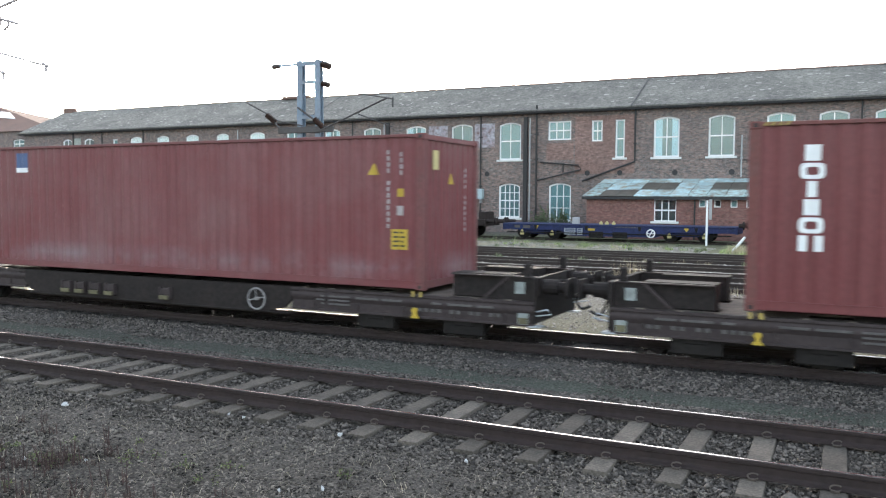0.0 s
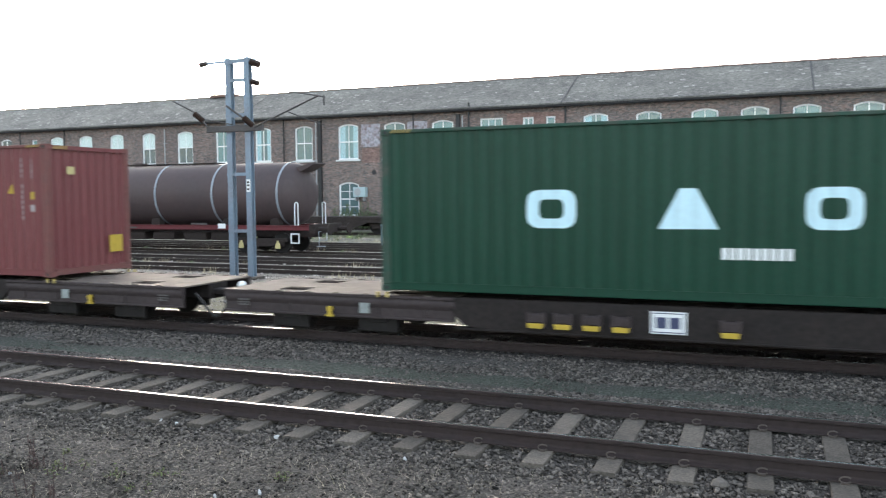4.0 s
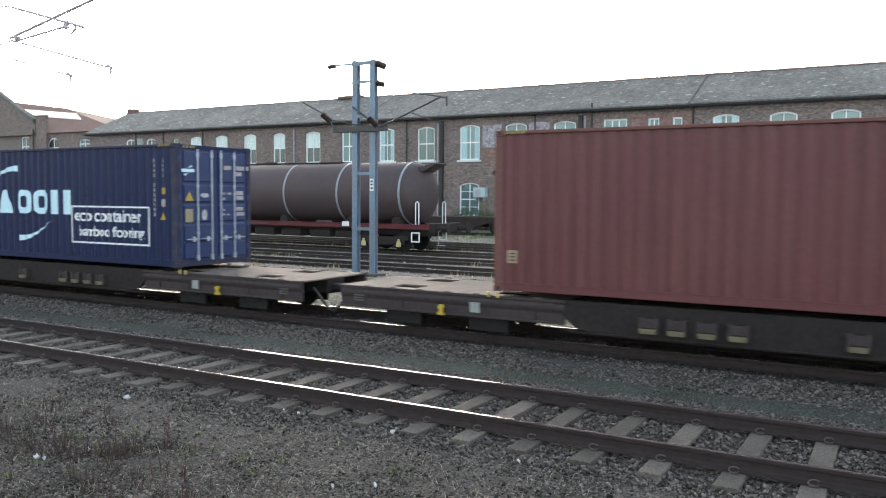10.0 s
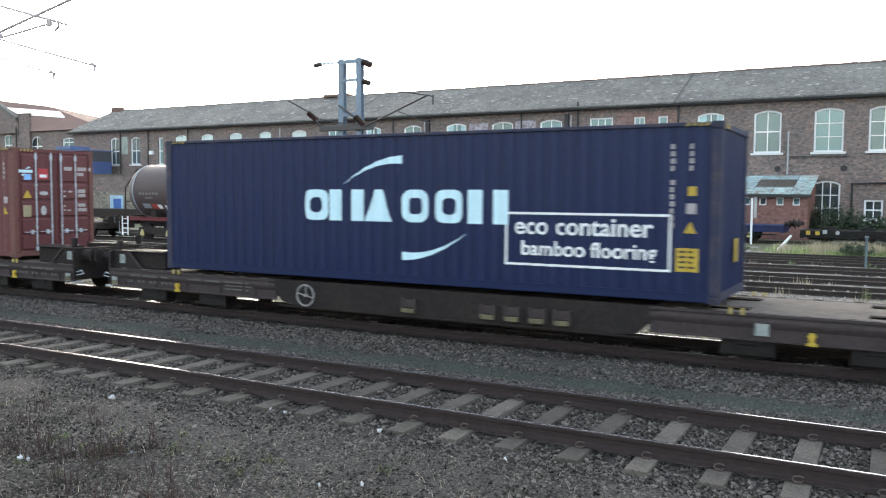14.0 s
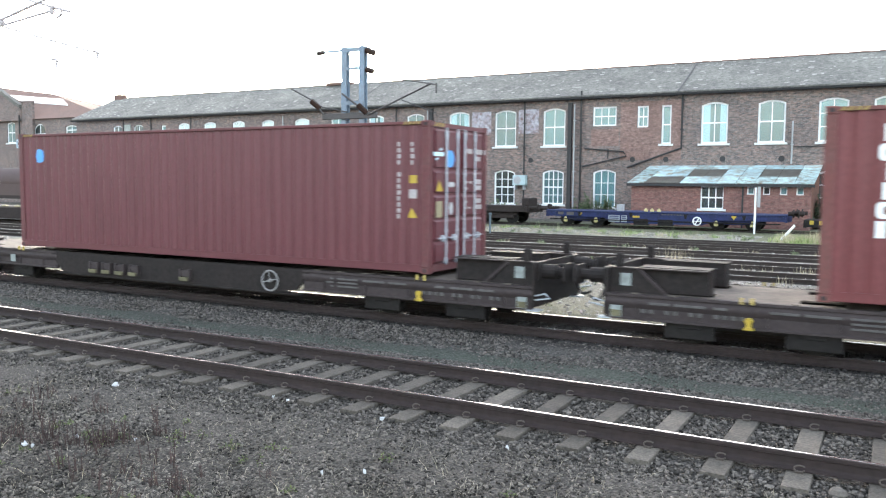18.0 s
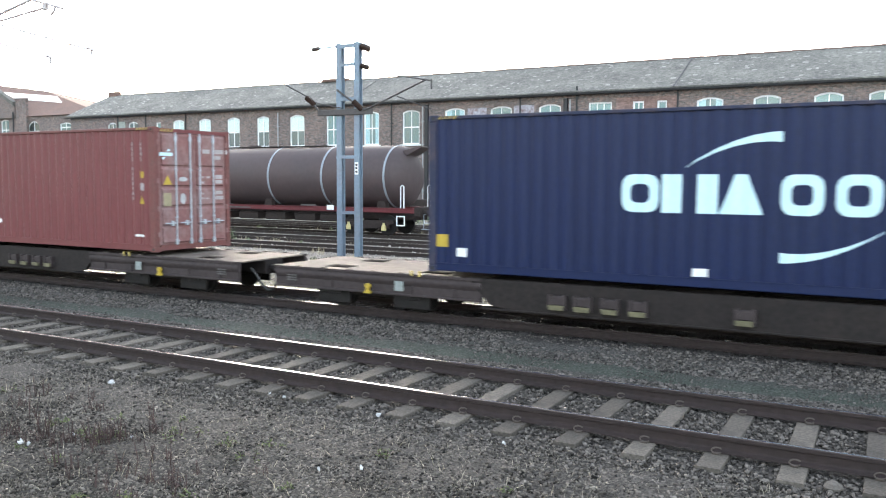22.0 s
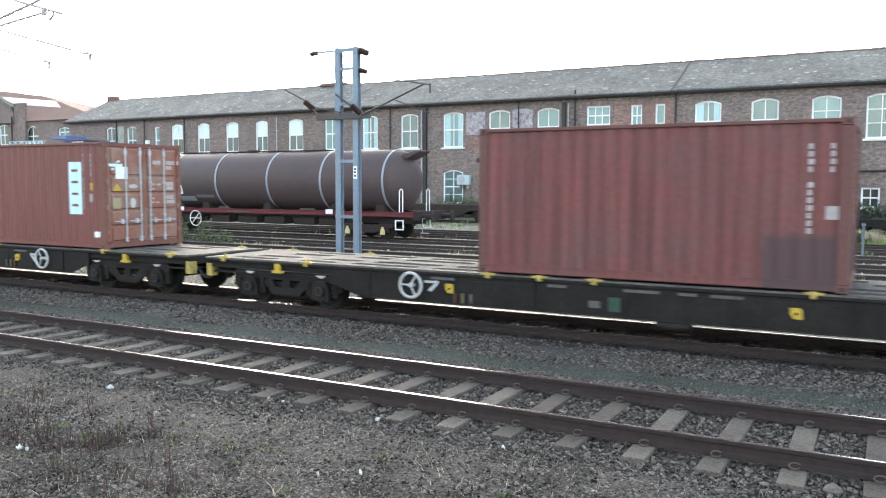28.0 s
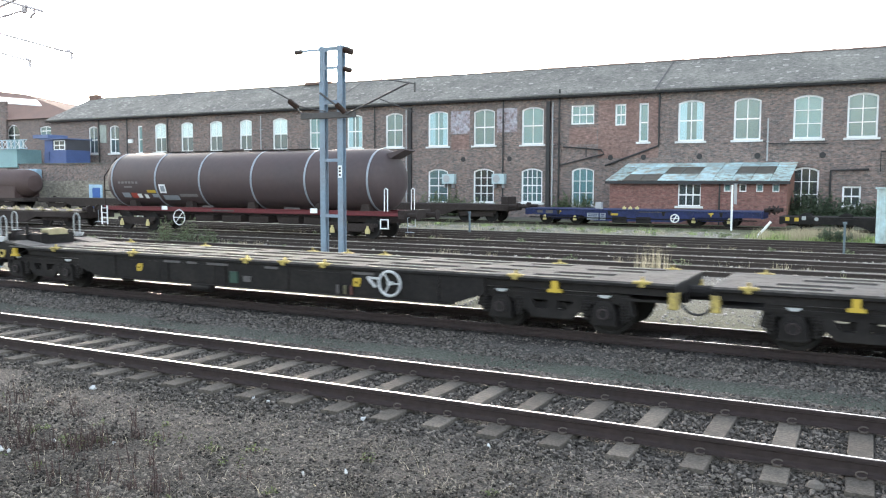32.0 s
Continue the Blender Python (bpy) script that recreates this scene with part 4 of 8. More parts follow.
def buffers(w, x, s, z, reach):
    for y in (-0.87, 0.87):
        b = part("buffer", Mesh().box(*sorted((x, x + s * 0.05)), y - 0.2, y + 0.2, z - 0.17, z + 0.17, 0.02).rod((x, y, z), (x + s * reach * 0.6, y, z), 0.135, 14).rod((x + s * reach * 0.55, y, z), (x + s * reach, y, z), 0.095, 14), WAGON, w)
        part("buffer_head", Mesh().box(*sorted((x + s * (reach - 0.04), x + s * reach)), y - 0.28, y + 0.28, z - 0.17, z + 0.17, 0.06), WAGON, b)
    hk = Mesh().box(*sorted((x, x + s * 0.3)), -0.04, 0.04, z - 0.12, z + 0.06, 0.02).ring((x + s * 0.36, 0, z - 0.16), 0.09, 0.025, "y", 14)
    part("draw_hook", hk, WAGON, w)
    part("brake_hose", hose(Mesh(), [(x, -0.35, z - 0.1), (x + s * 0.2, -0.35, z - 0.2), (x + s * 0.35, -0.36, z - 0.5), (x + s * reach, -0.3, z - 0.45)]), RUBBER, w)


WORN_Y = material("worn_yellow_spigot_paint", (0.40, 0.31, 0.08), 0.65, vary=0.3, other=(0.12, 0.09, 0.05), stain=9, amount=0.8)
CREAM = material("weathered_cream_paint", (0.36, 0.31, 0.18), 0.7, vary=0.25, other=(0.15, 0.12, 0.08), stain=6)
HOLE = material("dark_opening", (0.003, 0.003, 0.003), 1.0, spec=0.0, bump=0)
PAPER2 = material("weathered_paper_label", (0.24, 0.265, 0.26), 0.8, vary=0.25, bump=0)
DULL_Y = material("grimy_cream_paint", (0.12, 0.108, 0.06), 0.7, vary=0.4)


def low_wagon(flip, emblem=False, ball=False):
    """One half of a low twin container wagon: small wheels hidden behind deep sole bars, belly between the bogies."""
    w = thing("container_wagon", "grimy brown-black low container wagon with dusty deck", "wagon", "wagons of the train")
    L, T = 17.94, 0.80
    for s in (-1, 1):
        y = s * 1.2
        for a, b in ((0.0, 5.15), (13.1, L)):   # a rolled section: lip, rounded upper swell, flat web, lower lip
            swell = [(y - s * (0.035 - 0.03 * math.sin(k * math.pi / 6)), T - 0.05 - 0.17 * k / 6) for k in range(7)]
            part("sole_bar", Mesh().prism([(y - s * 0.12, T - 0.03), (y - s * 0.12, T), (y, T), (y, T - 0.045)] + swell + [(y - s * 0.045, T - 0.24), (y - s * 0.045, T - 0.39), (y - s * 0.005, T - 0.405), (y - s * 0.005, T - 0.43), (y - s * 0.1, T - 0.43), (y - s * 0.1, T - 0.05)], "x", a, b), WAGON_SIDE, w, "dusty rolled steel sole bar")
            for k in range(5):
                x = a + 0.55 + (b - a - 1.1) * k / 4
                part("rib", Mesh().box(x - 0.012, x + 0.012, *sorted((y - s * 0.05, y - s * 0.008)), T - 0.4, T - 0.23), WAGON_SIDE, w)
        ep = part("end_sign", Mesh().box(0.1, 0.29, *sorted((y - s * 0.004, y + s * 0.004)), 0.4, 0.6, 0.003), PAPER2, w, "pale plate with a yellow lower half")
        part("sign_half", Mesh().box(0.11, 0.28, *sorted((y + s * 0.0045, y + s * 0.008)), 0.41, 0.52), DULL_Y, ep)
        yb = s * 1.13
        part("belly_beam", Mesh().prism([(4.9, T + 0.01), (13.3, T + 0.01), (13.3, T - 0.1), (12.9, 0.33), (12.5, 0.27), (5.8, 0.27), (5.35, 0.36)], "y", yb - 0.05, yb + 0.05).box(5.2, 13.1, yb - 0.08, yb + 0.08, 0.255, 0.28), WAGON, w, "deep black side girder")
        # handwheel, lamp irons, lever boxes
        yo = yb + s * 0.1
        hw = part("handwheel", Mesh().ring((6.0, yo, 0.52), 0.215, 0.018, "y", 28), DIMWHEEL, w, "dusty grey brake handwheel")
        part("spokes", Mesh().rod((5.81, yo, 0.56), (6.19, yo, 0.48), 0.012, 6).rod((6.0, yo, 0.52), (6.03, yo, 0.72), 0.009, 6).rod((6, yo - s * 0.1, 0.52), (6, yo + s * 0.02, 0.52), 0.035, 10), DIMWHEEL, hw)
        for i, x in enumerate((8.5, 10.18, 10.66, 11.14, 11.6)):
            lv = part("lever_box", Mesh().box(x - 0.15, x + 0.15, *sorted((yb + s * 0.03, yb + s * 0.12)), 0.44, 0.6, 0.02).box(x - 0.16, x - 0.1, *sorted((yb + s * 0.03, yb + s * 0.14)), 0.36, 0.62).box(x + 0.1, x + 0.16, *sorted((yb + s * 0.03, yb + s * 0.14)), 0.36, 0.62), WAGON_SIDE, w)
            part("lever_handle", Mesh().prism([(x - 0.12, 0.36), (x + 0.12, 0.36), (x + 0.14, 0.44), (x - 0.14, 0.44)], "y", yb + s * 0.12, yb + s * 0.17), YELLOW if emblem else DULL_Y, lv, "yellow lever handle")
        if emblem:
            sg = part("emblem_plate", Mesh().box(9.16, 9.72, yb + s * 0.06, yb + s * 0.068, 0.36, 0.72, 0.003), WHITE, w, "white plate with plain dark blue shapes")
            nb = glass_material("dark_blue_sign_paint", (0.01, 0.02, 0.08), 0.5)
            m = Mesh()
            for x0, x1, z0, z1 in ((9.19, 9.69, 0.685, 0.7), (9.19, 9.69, 0.38, 0.395), (9.19, 9.205, 0.395, 0.685), (9.675, 9.69, 0.395, 0.685), (9.26, 9.42, 0.45, 0.63), (9.47, 9.63, 0.45, 0.63)):
                m.box(x0, x1, yb + s * 0.068, yb + s * 0.073, z0, z1)
            part("emblem_shape", m, nb, sg)
        # bogies behind the sole bars
        for x in (2.32, 15.56):
            part("yellow_hook", Mesh().prism([(x - 0.075, 0.37), (x + 0.075, 0.37), (x + 0.07, 0.4), (x + 0.036, 0.42), (x + 0.033, 0.47), (x + 0.06, 0.515), (x + 0.03, 0.56), (x - 0.03, 0.56), (x - 0.06, 0.515), (x - 0.033, 0.47), (x - 0.036, 0.42), (x - 0.07, 0.4)], "y", y - s * 0.01, y + s * 0.05), YELLOW, w, "yellow jacking hook")
        for x in (2.2, 2.36, 14.38, 14.56):
            part("spigot", Mesh().rod((x, y + s * 0.02, T - 0.03), (x, y + s * 0.02, T + 0.07), 0.03, 8, 0.025), WORN_Y, w, "worn yellow locking spigot")
        part("data_label", Mesh().box(14.75, 14.95, *sorted((y + s * 0.003, y + s * 0.008)), 0.46, 0.65), PAPER2, w, "pale paper label")
        ya, yb2 = sorted((y + s * 0.003, y + s * 0.006))
        for x, wd in ((0.75, 0.34), (1.16, 0.5), (1.78, 0.2), (2.62, 0.42), (3.12, 0.5)):
            part("data_bar", Mesh().box(x, x + wd, ya, yb2, 0.645, 0.685), STENCIL, w)
        for i in range(13):
            if i not in (2, 5, 8):
                part("data_bar", Mesh().box(0.62 + i * 0.13, 0.7 + i * 0.13, ya, yb2, 0.5, 0.565), STENCIL, w)
        for i in range(3):
            part("data_bar", Mesh().box(3.75, 4.25, ya, yb2, 0.5 + i * 0.075, 0.535 + i * 0.075), STENCIL, w)
            part("data_bar", Mesh().box(4.34, 4.42 + 0.12 * (i % 2), ya, yb2, 0.5 + i * 0.075, 0.535 + i * 0.075), STENCIL, w)
        for i in range(3):
            part("data_bar", Mesh().box(17.35, 17.6, *sorted((y + s * 0.003, y + s * 0.006)), 0.5 + i * 0.05, 0.53 + i * 0.05), STENCIL, w)
        # raised buffer-end box and stop post
        part("end_plate", Mesh().prism([(0.04, T + 0.004), (0.95, T + 0.004), (0.52, T + 0.41), (0.04, T + 0.41)], "y", s * 0.95, s * 1.05), WAGON, w)
        part("stop_post", Mesh().box(0.12, 0.24, s * 1.0 - 0.05, s * 1.0 + 0.05, T + 0.41, T + 0.67, 0.03), WAGON, w)
        part("paper_holder", Mesh().box(0.22, 0.4, *sorted((s * 1.052, s * 1.058)), T + 0.12, T + 0.33), PAPER2, w)
        part("brace", Mesh().prism([(0.95, T + 0.02), (1.02, T + 0.02), (0.58, T + 0.4), (0.51, T + 0.4)], "y", *sorted((s * 1.052, s * 1.085))), WAGON_SIDE, w, "sloping steel brace")
        part("top_lip", Mesh().box(0.04, 1.66, *sorted((s * 0.93, s * 1.08)), T + 0.412, T + 0.43), WAGON_SIDE, w)
        part("shunter_rail", Mesh().tube([(0.0, s * 1.1, 0.62), (-0.22, s * 1.12, 0.68), (-0.3, s * 1.12, 0.6), (-0.02, s * 1.1, 0.55)], 0.014), STEEL, w)
        part("end_step", Mesh().box(-0.12, 0.1, *sorted((s * 1.0, s * 1.2)), 0.36, 0.385), STEEL, w)
    for y0, y1 in ((-0.95, -0.5), (0.5, 0.95)):
        part("end_box", Mesh().box(0.5, 1.65, y0, y1, T + 0.004, T + 0.43, 0.02).box(0.5, 1.67, y0 - 0.02, y1 + 0.02, T + 0.42, T + 0.44), WAGON, w)
    part("headstock", Mesh().box(-0.02, 0.04, -1.18, 1.18, T - 0.38, T + 0.42, 0.02), WAGON, w)
    part("centre_sill", Mesh().box(0.04, L, -0.3, 0.3, 0.45, T - 0.03, 0.03), WAGON, w)
    for x in (6.5, 8.4, 10.2, 12.0):
        part("cross_beam", Mesh().box(x - 0.08, x + 0.08, -1.08, 1.08, 0.32, T - 0.02), WAGON, w)
    # deck plates with long round-ended slots
    for a, b, slots in ((0.04, 5.0, ((0.85, 1.7), (3.0, 3.65))), (13.15, L, ((13.95, 14.6), (16.3, 16.9)))):
        dk = Mesh()
        holes = [(p, q, e, f) for p, q in slots for e, f in ((-0.88, -0.42), (0.42, 0.88))]
        flat = pierced_wall(a, b, -1.08, 1.08, T - 0.03, T - 0.002, holes)
        dk.add([(x, z, y) for x, y, z in flat.v], flat.f)
        part("deck", dk, DECK, w, "dusty brown steel deck with slots")
        for x in np.arange(a + 0.4, b - 0.2, 0.62):
            for s in (-1, 1):
                part("deck_lug", Mesh().box(x, x + 0.12, *sorted((s * 1.1, s * 1.17)), T, T + 0.018), DECK, w)
    for x in (2.32, 15.56):
        bg = part("bogie", Mesh().box(x - 0.25, x + 0.25, -1.0, 1.0, 0.3, 0.46, 0.03).box(x - 1.3, x + 1.3, 0.86, 1.0, 0.28, 0.42, 0.03).box(x - 1.3, x + 1.3, -1.0, -0.86, 0.28, 0.42, 0.03), WAGON, w)
        for d in (-0.93, 0.93):
            wheelset(bg, x + d, 0.365, flip)
            for s in (-1, 1):
                part("axle_guard", Mesh().box(x + d - 0.4, x + d + 0.4, *sorted((s * 1.02, s * 1.08)), 0.1, 0.42, 0.02), WAGON2, bg)
                part("axle_box", Mesh().box(x + d - 0.17, x + d + 0.17, *sorted((s * 0.9, s * 1.1)), 0.24, 0.5, 0.05), WHEEL, bg)
    buffers(w, -0.02, -1, 1.05, 0.56)
    # half of the bar between the twins
    part("coupling_bar", Mesh().box(L - 0.3, L + 0.555, -0.16, 0.16, 0.52, 0.66, 0.03), WAGON, w)
    if not flip:
        part("brake_hose", hose(Mesh(), [(L - 0.02, -0.75, 0.62), (L + 0.2, -0.8, 0.45), (L + 0.42, -0.8, 0.22), (L + 0.6, -0.8, 0.2), (L + 0.85, -0.78, 0.45), (L + 1.1, -0.75, 0.62)], 0.028), RUBBER, w)
    if ball:
        part("marker_ball", Mesh().turned([(-0.09, 0.001), (-0.075, 0.05), (-0.04, 0.08), (0, 0.09), (0.04, 0.08), (0.075, 0.05), (0.09, 0.001)], "z", (L + 0.85, -0.35, 0.78), 16).rod((L + 0.85, -0.35, 0.64), (L + 0.85, -0.35, 0.72), 0.02), WHITE, w, "white ball", smooth=True)
    return w


STENCIL = material("worn_white_stencil", (0.085, 0.078, 0.077), 0.8, vary=0.3, bump=0)

BOX_GREEN = material("dull_green_box_paint", (0.02, 0.05, 0.036), 0.7)
UNDER_LEVER = material("dull_red_lever_paint", (0.09, 0.03, 0.025), 0.7, vary=0.2)
PALE_STEP = material("pale_blue_step_paint", (0.3, 0.42, 0.47), 0.6, vary=0.15)
HOOP = material("worn_pale_hoop_paint", (0.28, 0.29, 0.29), 0.6, vary=0.2)
GREEN_BAND = material("sea_green_ring_paint", (0.01, 0.15, 0.1), 0.6, vary=0.1)


def skeletal_wagon(flip, HX=12.2, band=False, pivot=1.9, axle=0.95):
    """One half of a black container wagon on open bogies, with a slotted deck and yellow spigots."""
    w = thing("flat_wagon", "black skeletal container wagon with yellow spigots and pale handwheel", "wagon", "wagons of the train")
    L, T = 17.55, 0.98
    dk = Mesh()
    slots = [(2.5, 4.6), (4.95, 7.0), (7.35, 9.3), (9.65, 11.5), (11.85, 13.4), (13.8, 14.7), (15.4, 16.5)]
    cuts = [0.75] + [e for sl in slots for e in sl] + [L]
    edges = [(-1.2, -0.98), (-0.72, -0.5), (-0.2, 0.2), (0.5, 0.72), (0.98, 1.2)]
    for a, b in edges:
        dk.box(0.75, L, a, b, T - 0.035, T)
    for (_, a), (b, _) in zip(edges, edges[1:]):
        for k in range(0, len(cuts) - 1, 2):
            sh = 0.25 * (a + b) if k else 0
            dk.box(cuts[k] + sh, cuts[k + 1] + (0.25 * (a + b) if k + 2 < len(cuts) else 0), a, b, T - 0.036, T - 0.001)
    part("deck", dk, DECK2, w, "dusty grey slotted deck")
    # side girders flush with the deck edge, fittings along them
    GO = 1.165
    for s in (-1, 1):
        y = s * 1.2
        part("edge_beam", Mesh().box(1.45, L, *sorted((y - s * 0.06, y)), T - 0.09, T - 0.036, 0.01), WAGON2, w)
        part("side_girder", Mesh().prism([(3.3, T - 0.09), (14.15, T - 0.09), (14.15, 0.6), (13.55, 0.4), (12.9, 0.375), (4.5, 0.375), (3.9, 0.4), (3.3, 0.58)], "y", s * 1.1, s * GO).box(3.95, 13.5, *sorted((s * 1.04, s * 1.2)), 0.36, 0.378), WAGON2, w)
        for a, b in ((1.45, 3.3), (14.15, L)):
            part("upper_web", Mesh().box(a, b, *sorted((s * 1.06, s * 1.12)), T - 0.22, T - 0.09), WAGON2, w)
        for x in (4.6, 6.3, 8.0, 9.7, 11.3, 13.2):
            part("stiffener", Mesh().box(x - 0.015, x + 0.015, *sorted((s * GO, s * (GO + 0.03))), 0.378, T - 0.09), WAGON2, w)
        for x, wd in ((4.75, 1.3), (6.5, 1.2), (9.9, 1.1), (11.5, 0.5)):   # doubler plates
            part("doubler_plate", Mesh().box(x, x + wd, *sorted((s * (GO - 0.002), s * (GO + 0.012))), 0.44, T - 0.16), WAGON2, w)
        for x in (2.5, 5.2, 8.6, 9.6, 10.6, 14.75, 17.0):   # a cross-shaped casting with a cone on it
            part("spigot", Mesh().box(x - 0.14, x + 0.14, *sorted((y - s * 0.1, y + s * 0.025)), T - 0.03, T + 0.015, 0.012).box(x - 0.045, x + 0.045, *sorted((y - s * 0.12, y + s * 0.05)), T - 0.085, T + 0.03, 0.02).rod((x, y - s * 0.05, T), (x, y - s * 0.05, T + 0.09), 0.035, 8, 0.02), WORN_Y, w, "worn yellow container spigot")
        for x in (5.43, 11.4):
            ye = s * (GO + 0.035)
            part("lifting_eye", Mesh().prism([(x - 0.085, 0.57), (x - 0.085, 0.7), (x - 0.05, 0.74), (x + 0.085, 0.74), (x + 0.085, 0.65), (x + 0.035, 0.57)], "y", ye - s * 0.036, ye).ring((x, ye, 0.65), 0.034, 0.012, "y", 10, 4), YELLOW, w, "yellow lifting eye")
            part("eye_hole", Mesh().rod((x, ye, 0.65), (x, ye + s * 0.003, 0.65), 0.03, 10), HOLE, w)
        for x in (0.98, 15.5):
            part("jacking_pad", Mesh().prism([(x - 0.13, 0.72), (x + 0.13, 0.72), (x + 0.12, 0.77), (x + 0.06, 0.78), (x + 0.06, 0.92), (x - 0.06, 0.92), (x - 0.06, 0.78), (x - 0.12, 0.77)], "y", y - s * 0.05, y + s * 0.03), YELLOW, w, "yellow jacking pad")
        yo = s * 1.27
        hw = part("handwheel", Mesh().ring((HX, yo, 0.68), 0.235, 0.028, "y", 28), HANDWHEEL, w, "pale grey three-spoked handwheel")
        sk = Mesh().rod((HX, s * GO, 0.68), (HX, yo + s * 0.03, 0.68), 0.04, 10)
        for k in range(3):
            t = math.pi / 2 + 0.55 + k * math.tau / 3
            sk.rod((HX, yo, 0.68), (HX + 0.23 * math.cos(t), yo, 0.68 + 0.23 * math.sin(t)), 0.017, 6)
        part("spokes", sk, HANDWHEEL, hw)
        part("handle_bracket", Mesh().prism([(HX - 0.56, 0.735), (HX - 0.26, 0.735), (HX - 0.26, 0.775), (HX - 0.56, 0.785)], "y", *sorted((s * GO, s * (GO + 0.03)))).prism([(HX - 0.56, 0.73), (HX - 0.48, 0.73), (HX - 0.34, 0.6), (HX - 0.4, 0.57)], "y", *sorted((s * GO, s * (GO + 0.03)))), HANDWHEEL, w, "pale angled lever")
        part("brake_cylinder", Mesh().rod((7.0, s * 1.1, 0.3), (7.55, s * 1.1, 0.3), 0.1, 14), WAGON2, w)
        for x, wd in ((8.15, 0.2),) if pivot < 2 else ((5.75, 0.3), (6.35, 0.26), (8.15, 0.2)):
            part("valve_box", Mesh().box(x, x + wd, *sorted((s * GO, s * (GO + 0.04))), 0.46, 0.7), BOX_GREEN, w, "dull green box")
        part("data_plate", Mesh().box(8.5, 8.7, *sorted((s * GO, s * (GO + 0.02))), 0.5, 0.62), STENCIL, w)
        for k, x in enumerate((10.95, 11.12, 11.28)):   # small levers that hang below the sill
            part("lever", Mesh().box(x - 0.02, x + 0.02, *sorted((s * (GO + 0.02), s * (GO + 0.05))), 0.4, 0.58), (STENCIL, DULL_Y, UNDER_LEVER)[k], w)
        for x, wd in ((6.2, 0.5), (6.9, 0.3), (7.5, 0.6), (9.1, 0.35), (11.3, 0.5)):
            part("data_bar", Mesh().box(x, x + wd, *sorted((s * (GO + 0.031), s * (GO + 0.035))), T - 0.17, T - 0.12), STENCIL, w)
        part("end_bracket", Mesh().box(L - 0.12, L + 0.02, *sorted((y - s * 0.25, y - s * 0.05)), 0.55, 0.83, 0.01), WORN_Y, w, "worn yellow end bracket")
        # the raised buffer end: cheek, sloping flange, step, hoop
        part("end_cheek", Mesh().prism([(0.0, 0.62), (0.0, 1.06), (0.72, 1.1), (0.86, 1.02), (0.86, 0.62)], "y", *sorted((s * 1.02, s * 1.14))), WAGON2, w)
        part("end_slope", Mesh().prism([(0.6, T + 0.06), (0.6, T + 0.1), (0.85, T + 0.09), (1.55, T + 0.012), (1.55, T - 0.03), (0.9, T + 0.04)], "y", *sorted((s * 0.62, s * 1.2))), DECK2, w, "dusty sloping flange")
        part("bucket_step", Mesh().prism([(0.24, 1.2), (0.6, 1.2), (0.56, 1.12), (0.47, 1.07), (0.37, 1.07), (0.28, 1.12)], "y", *sorted((s * 1.142, s * 1.2))), HANDWHEEL, w, "white half-round step plate")
        part("hand_hoop", Mesh().tube([(0.3, s * 1.1, 1.06), (0.3, s * 1.1, 1.62), (0.34, s * 1.1, 1.7), (0.42, s * 1.1, 1.73), (0.5, s * 1.1, 1.7), (0.54, s * 1.1, 1.62), (0.54, s * 1.1, 1.06)], 0.02), HOOP, w, "pale grey hand hoop")
        part("end_eye", Mesh().prism([(0.38, 0.66), (0.48, 0.66), (0.54, 0.72), (0.54, 0.86), (0.32, 0.86), (0.32, 0.72)], "y", *sorted((s * 1.142, s * 1.18))), WORN_Y, w, "worn yellow lashing eye")
        part("eye_hole", Mesh().rod((0.43, s * 1.18, 0.77), (0.43, s * 1.184, 0.77), 0.05, 12), HOLE, w)
        part("shunter_step", Mesh().prism([(0.02, 0.8), (0.08, 0.8), (0.1, 0.4), (0.04, 0.4)], "y", *sorted((s * 1.05, s * 1.12))).box(-0.28, 0.1, *sorted((s * 0.95, s * 1.18)), 0.375, 0.4), PALE_STEP, w, "pale blue hanging step")
        part("coupler_rail", Mesh().tube([(-0.02, s * 0.62, 0.86), (-0.1, s * 0.62, 0.74), (-0.32, s * 0.62, 0.72), (-0.36, s * 0.62, 0.8)], 0.016), STEEL, w)
    part("end_stop", Mesh().prism([(0.0, T + 0.06), (0.62, T + 0.06), (0.62, T + 0.24), (0.3, T + 0.24)], "y", -0.62, 0.62).box(0.62, 1.12, -0.55, 0.45, T, T + 0.28, 0.03), WAGON2, w, "raised black end stop")
    part("stop_cap", Mesh().box(0.8, 1.1, -0.3, 0.22, T + 0.281, T + 0.4, 0.03).box(1.06, 1.14, -0.32, 0.24, T + 0.24, T + 0.37), CREAM, w, "cream painted stop cap")
    for y in (-0.5, 0.55):
        part("stop_pin", Mesh().rod((0.5, y, T + 0.05), (0.5, y, T + 0.5), 0.035, 8), WAGON2, w)
    part("headstock", Mesh().box(-0.03, 0.03, -1.15, 1.15, 0.7, T + 0.08, 0.02), WAGON2, w)
    # added plate that hides the lit ground so the deck slots look black
    part("inner_floor", Mesh().box(1.0, L - 0.1, -1.08, 1.08, T - 0.34, T - 0.3), WAGON2, w)
    part("centre_sill", Mesh().box(0.03, L, -0.25, 0.25, 0.55, T - 0.036, 0.03), WAGON2, w)
    part("end_beam", Mesh().box(L - 0.06, L, -1.14, 1.14, T - 0.22, T - 0.036), WAGON2, w)
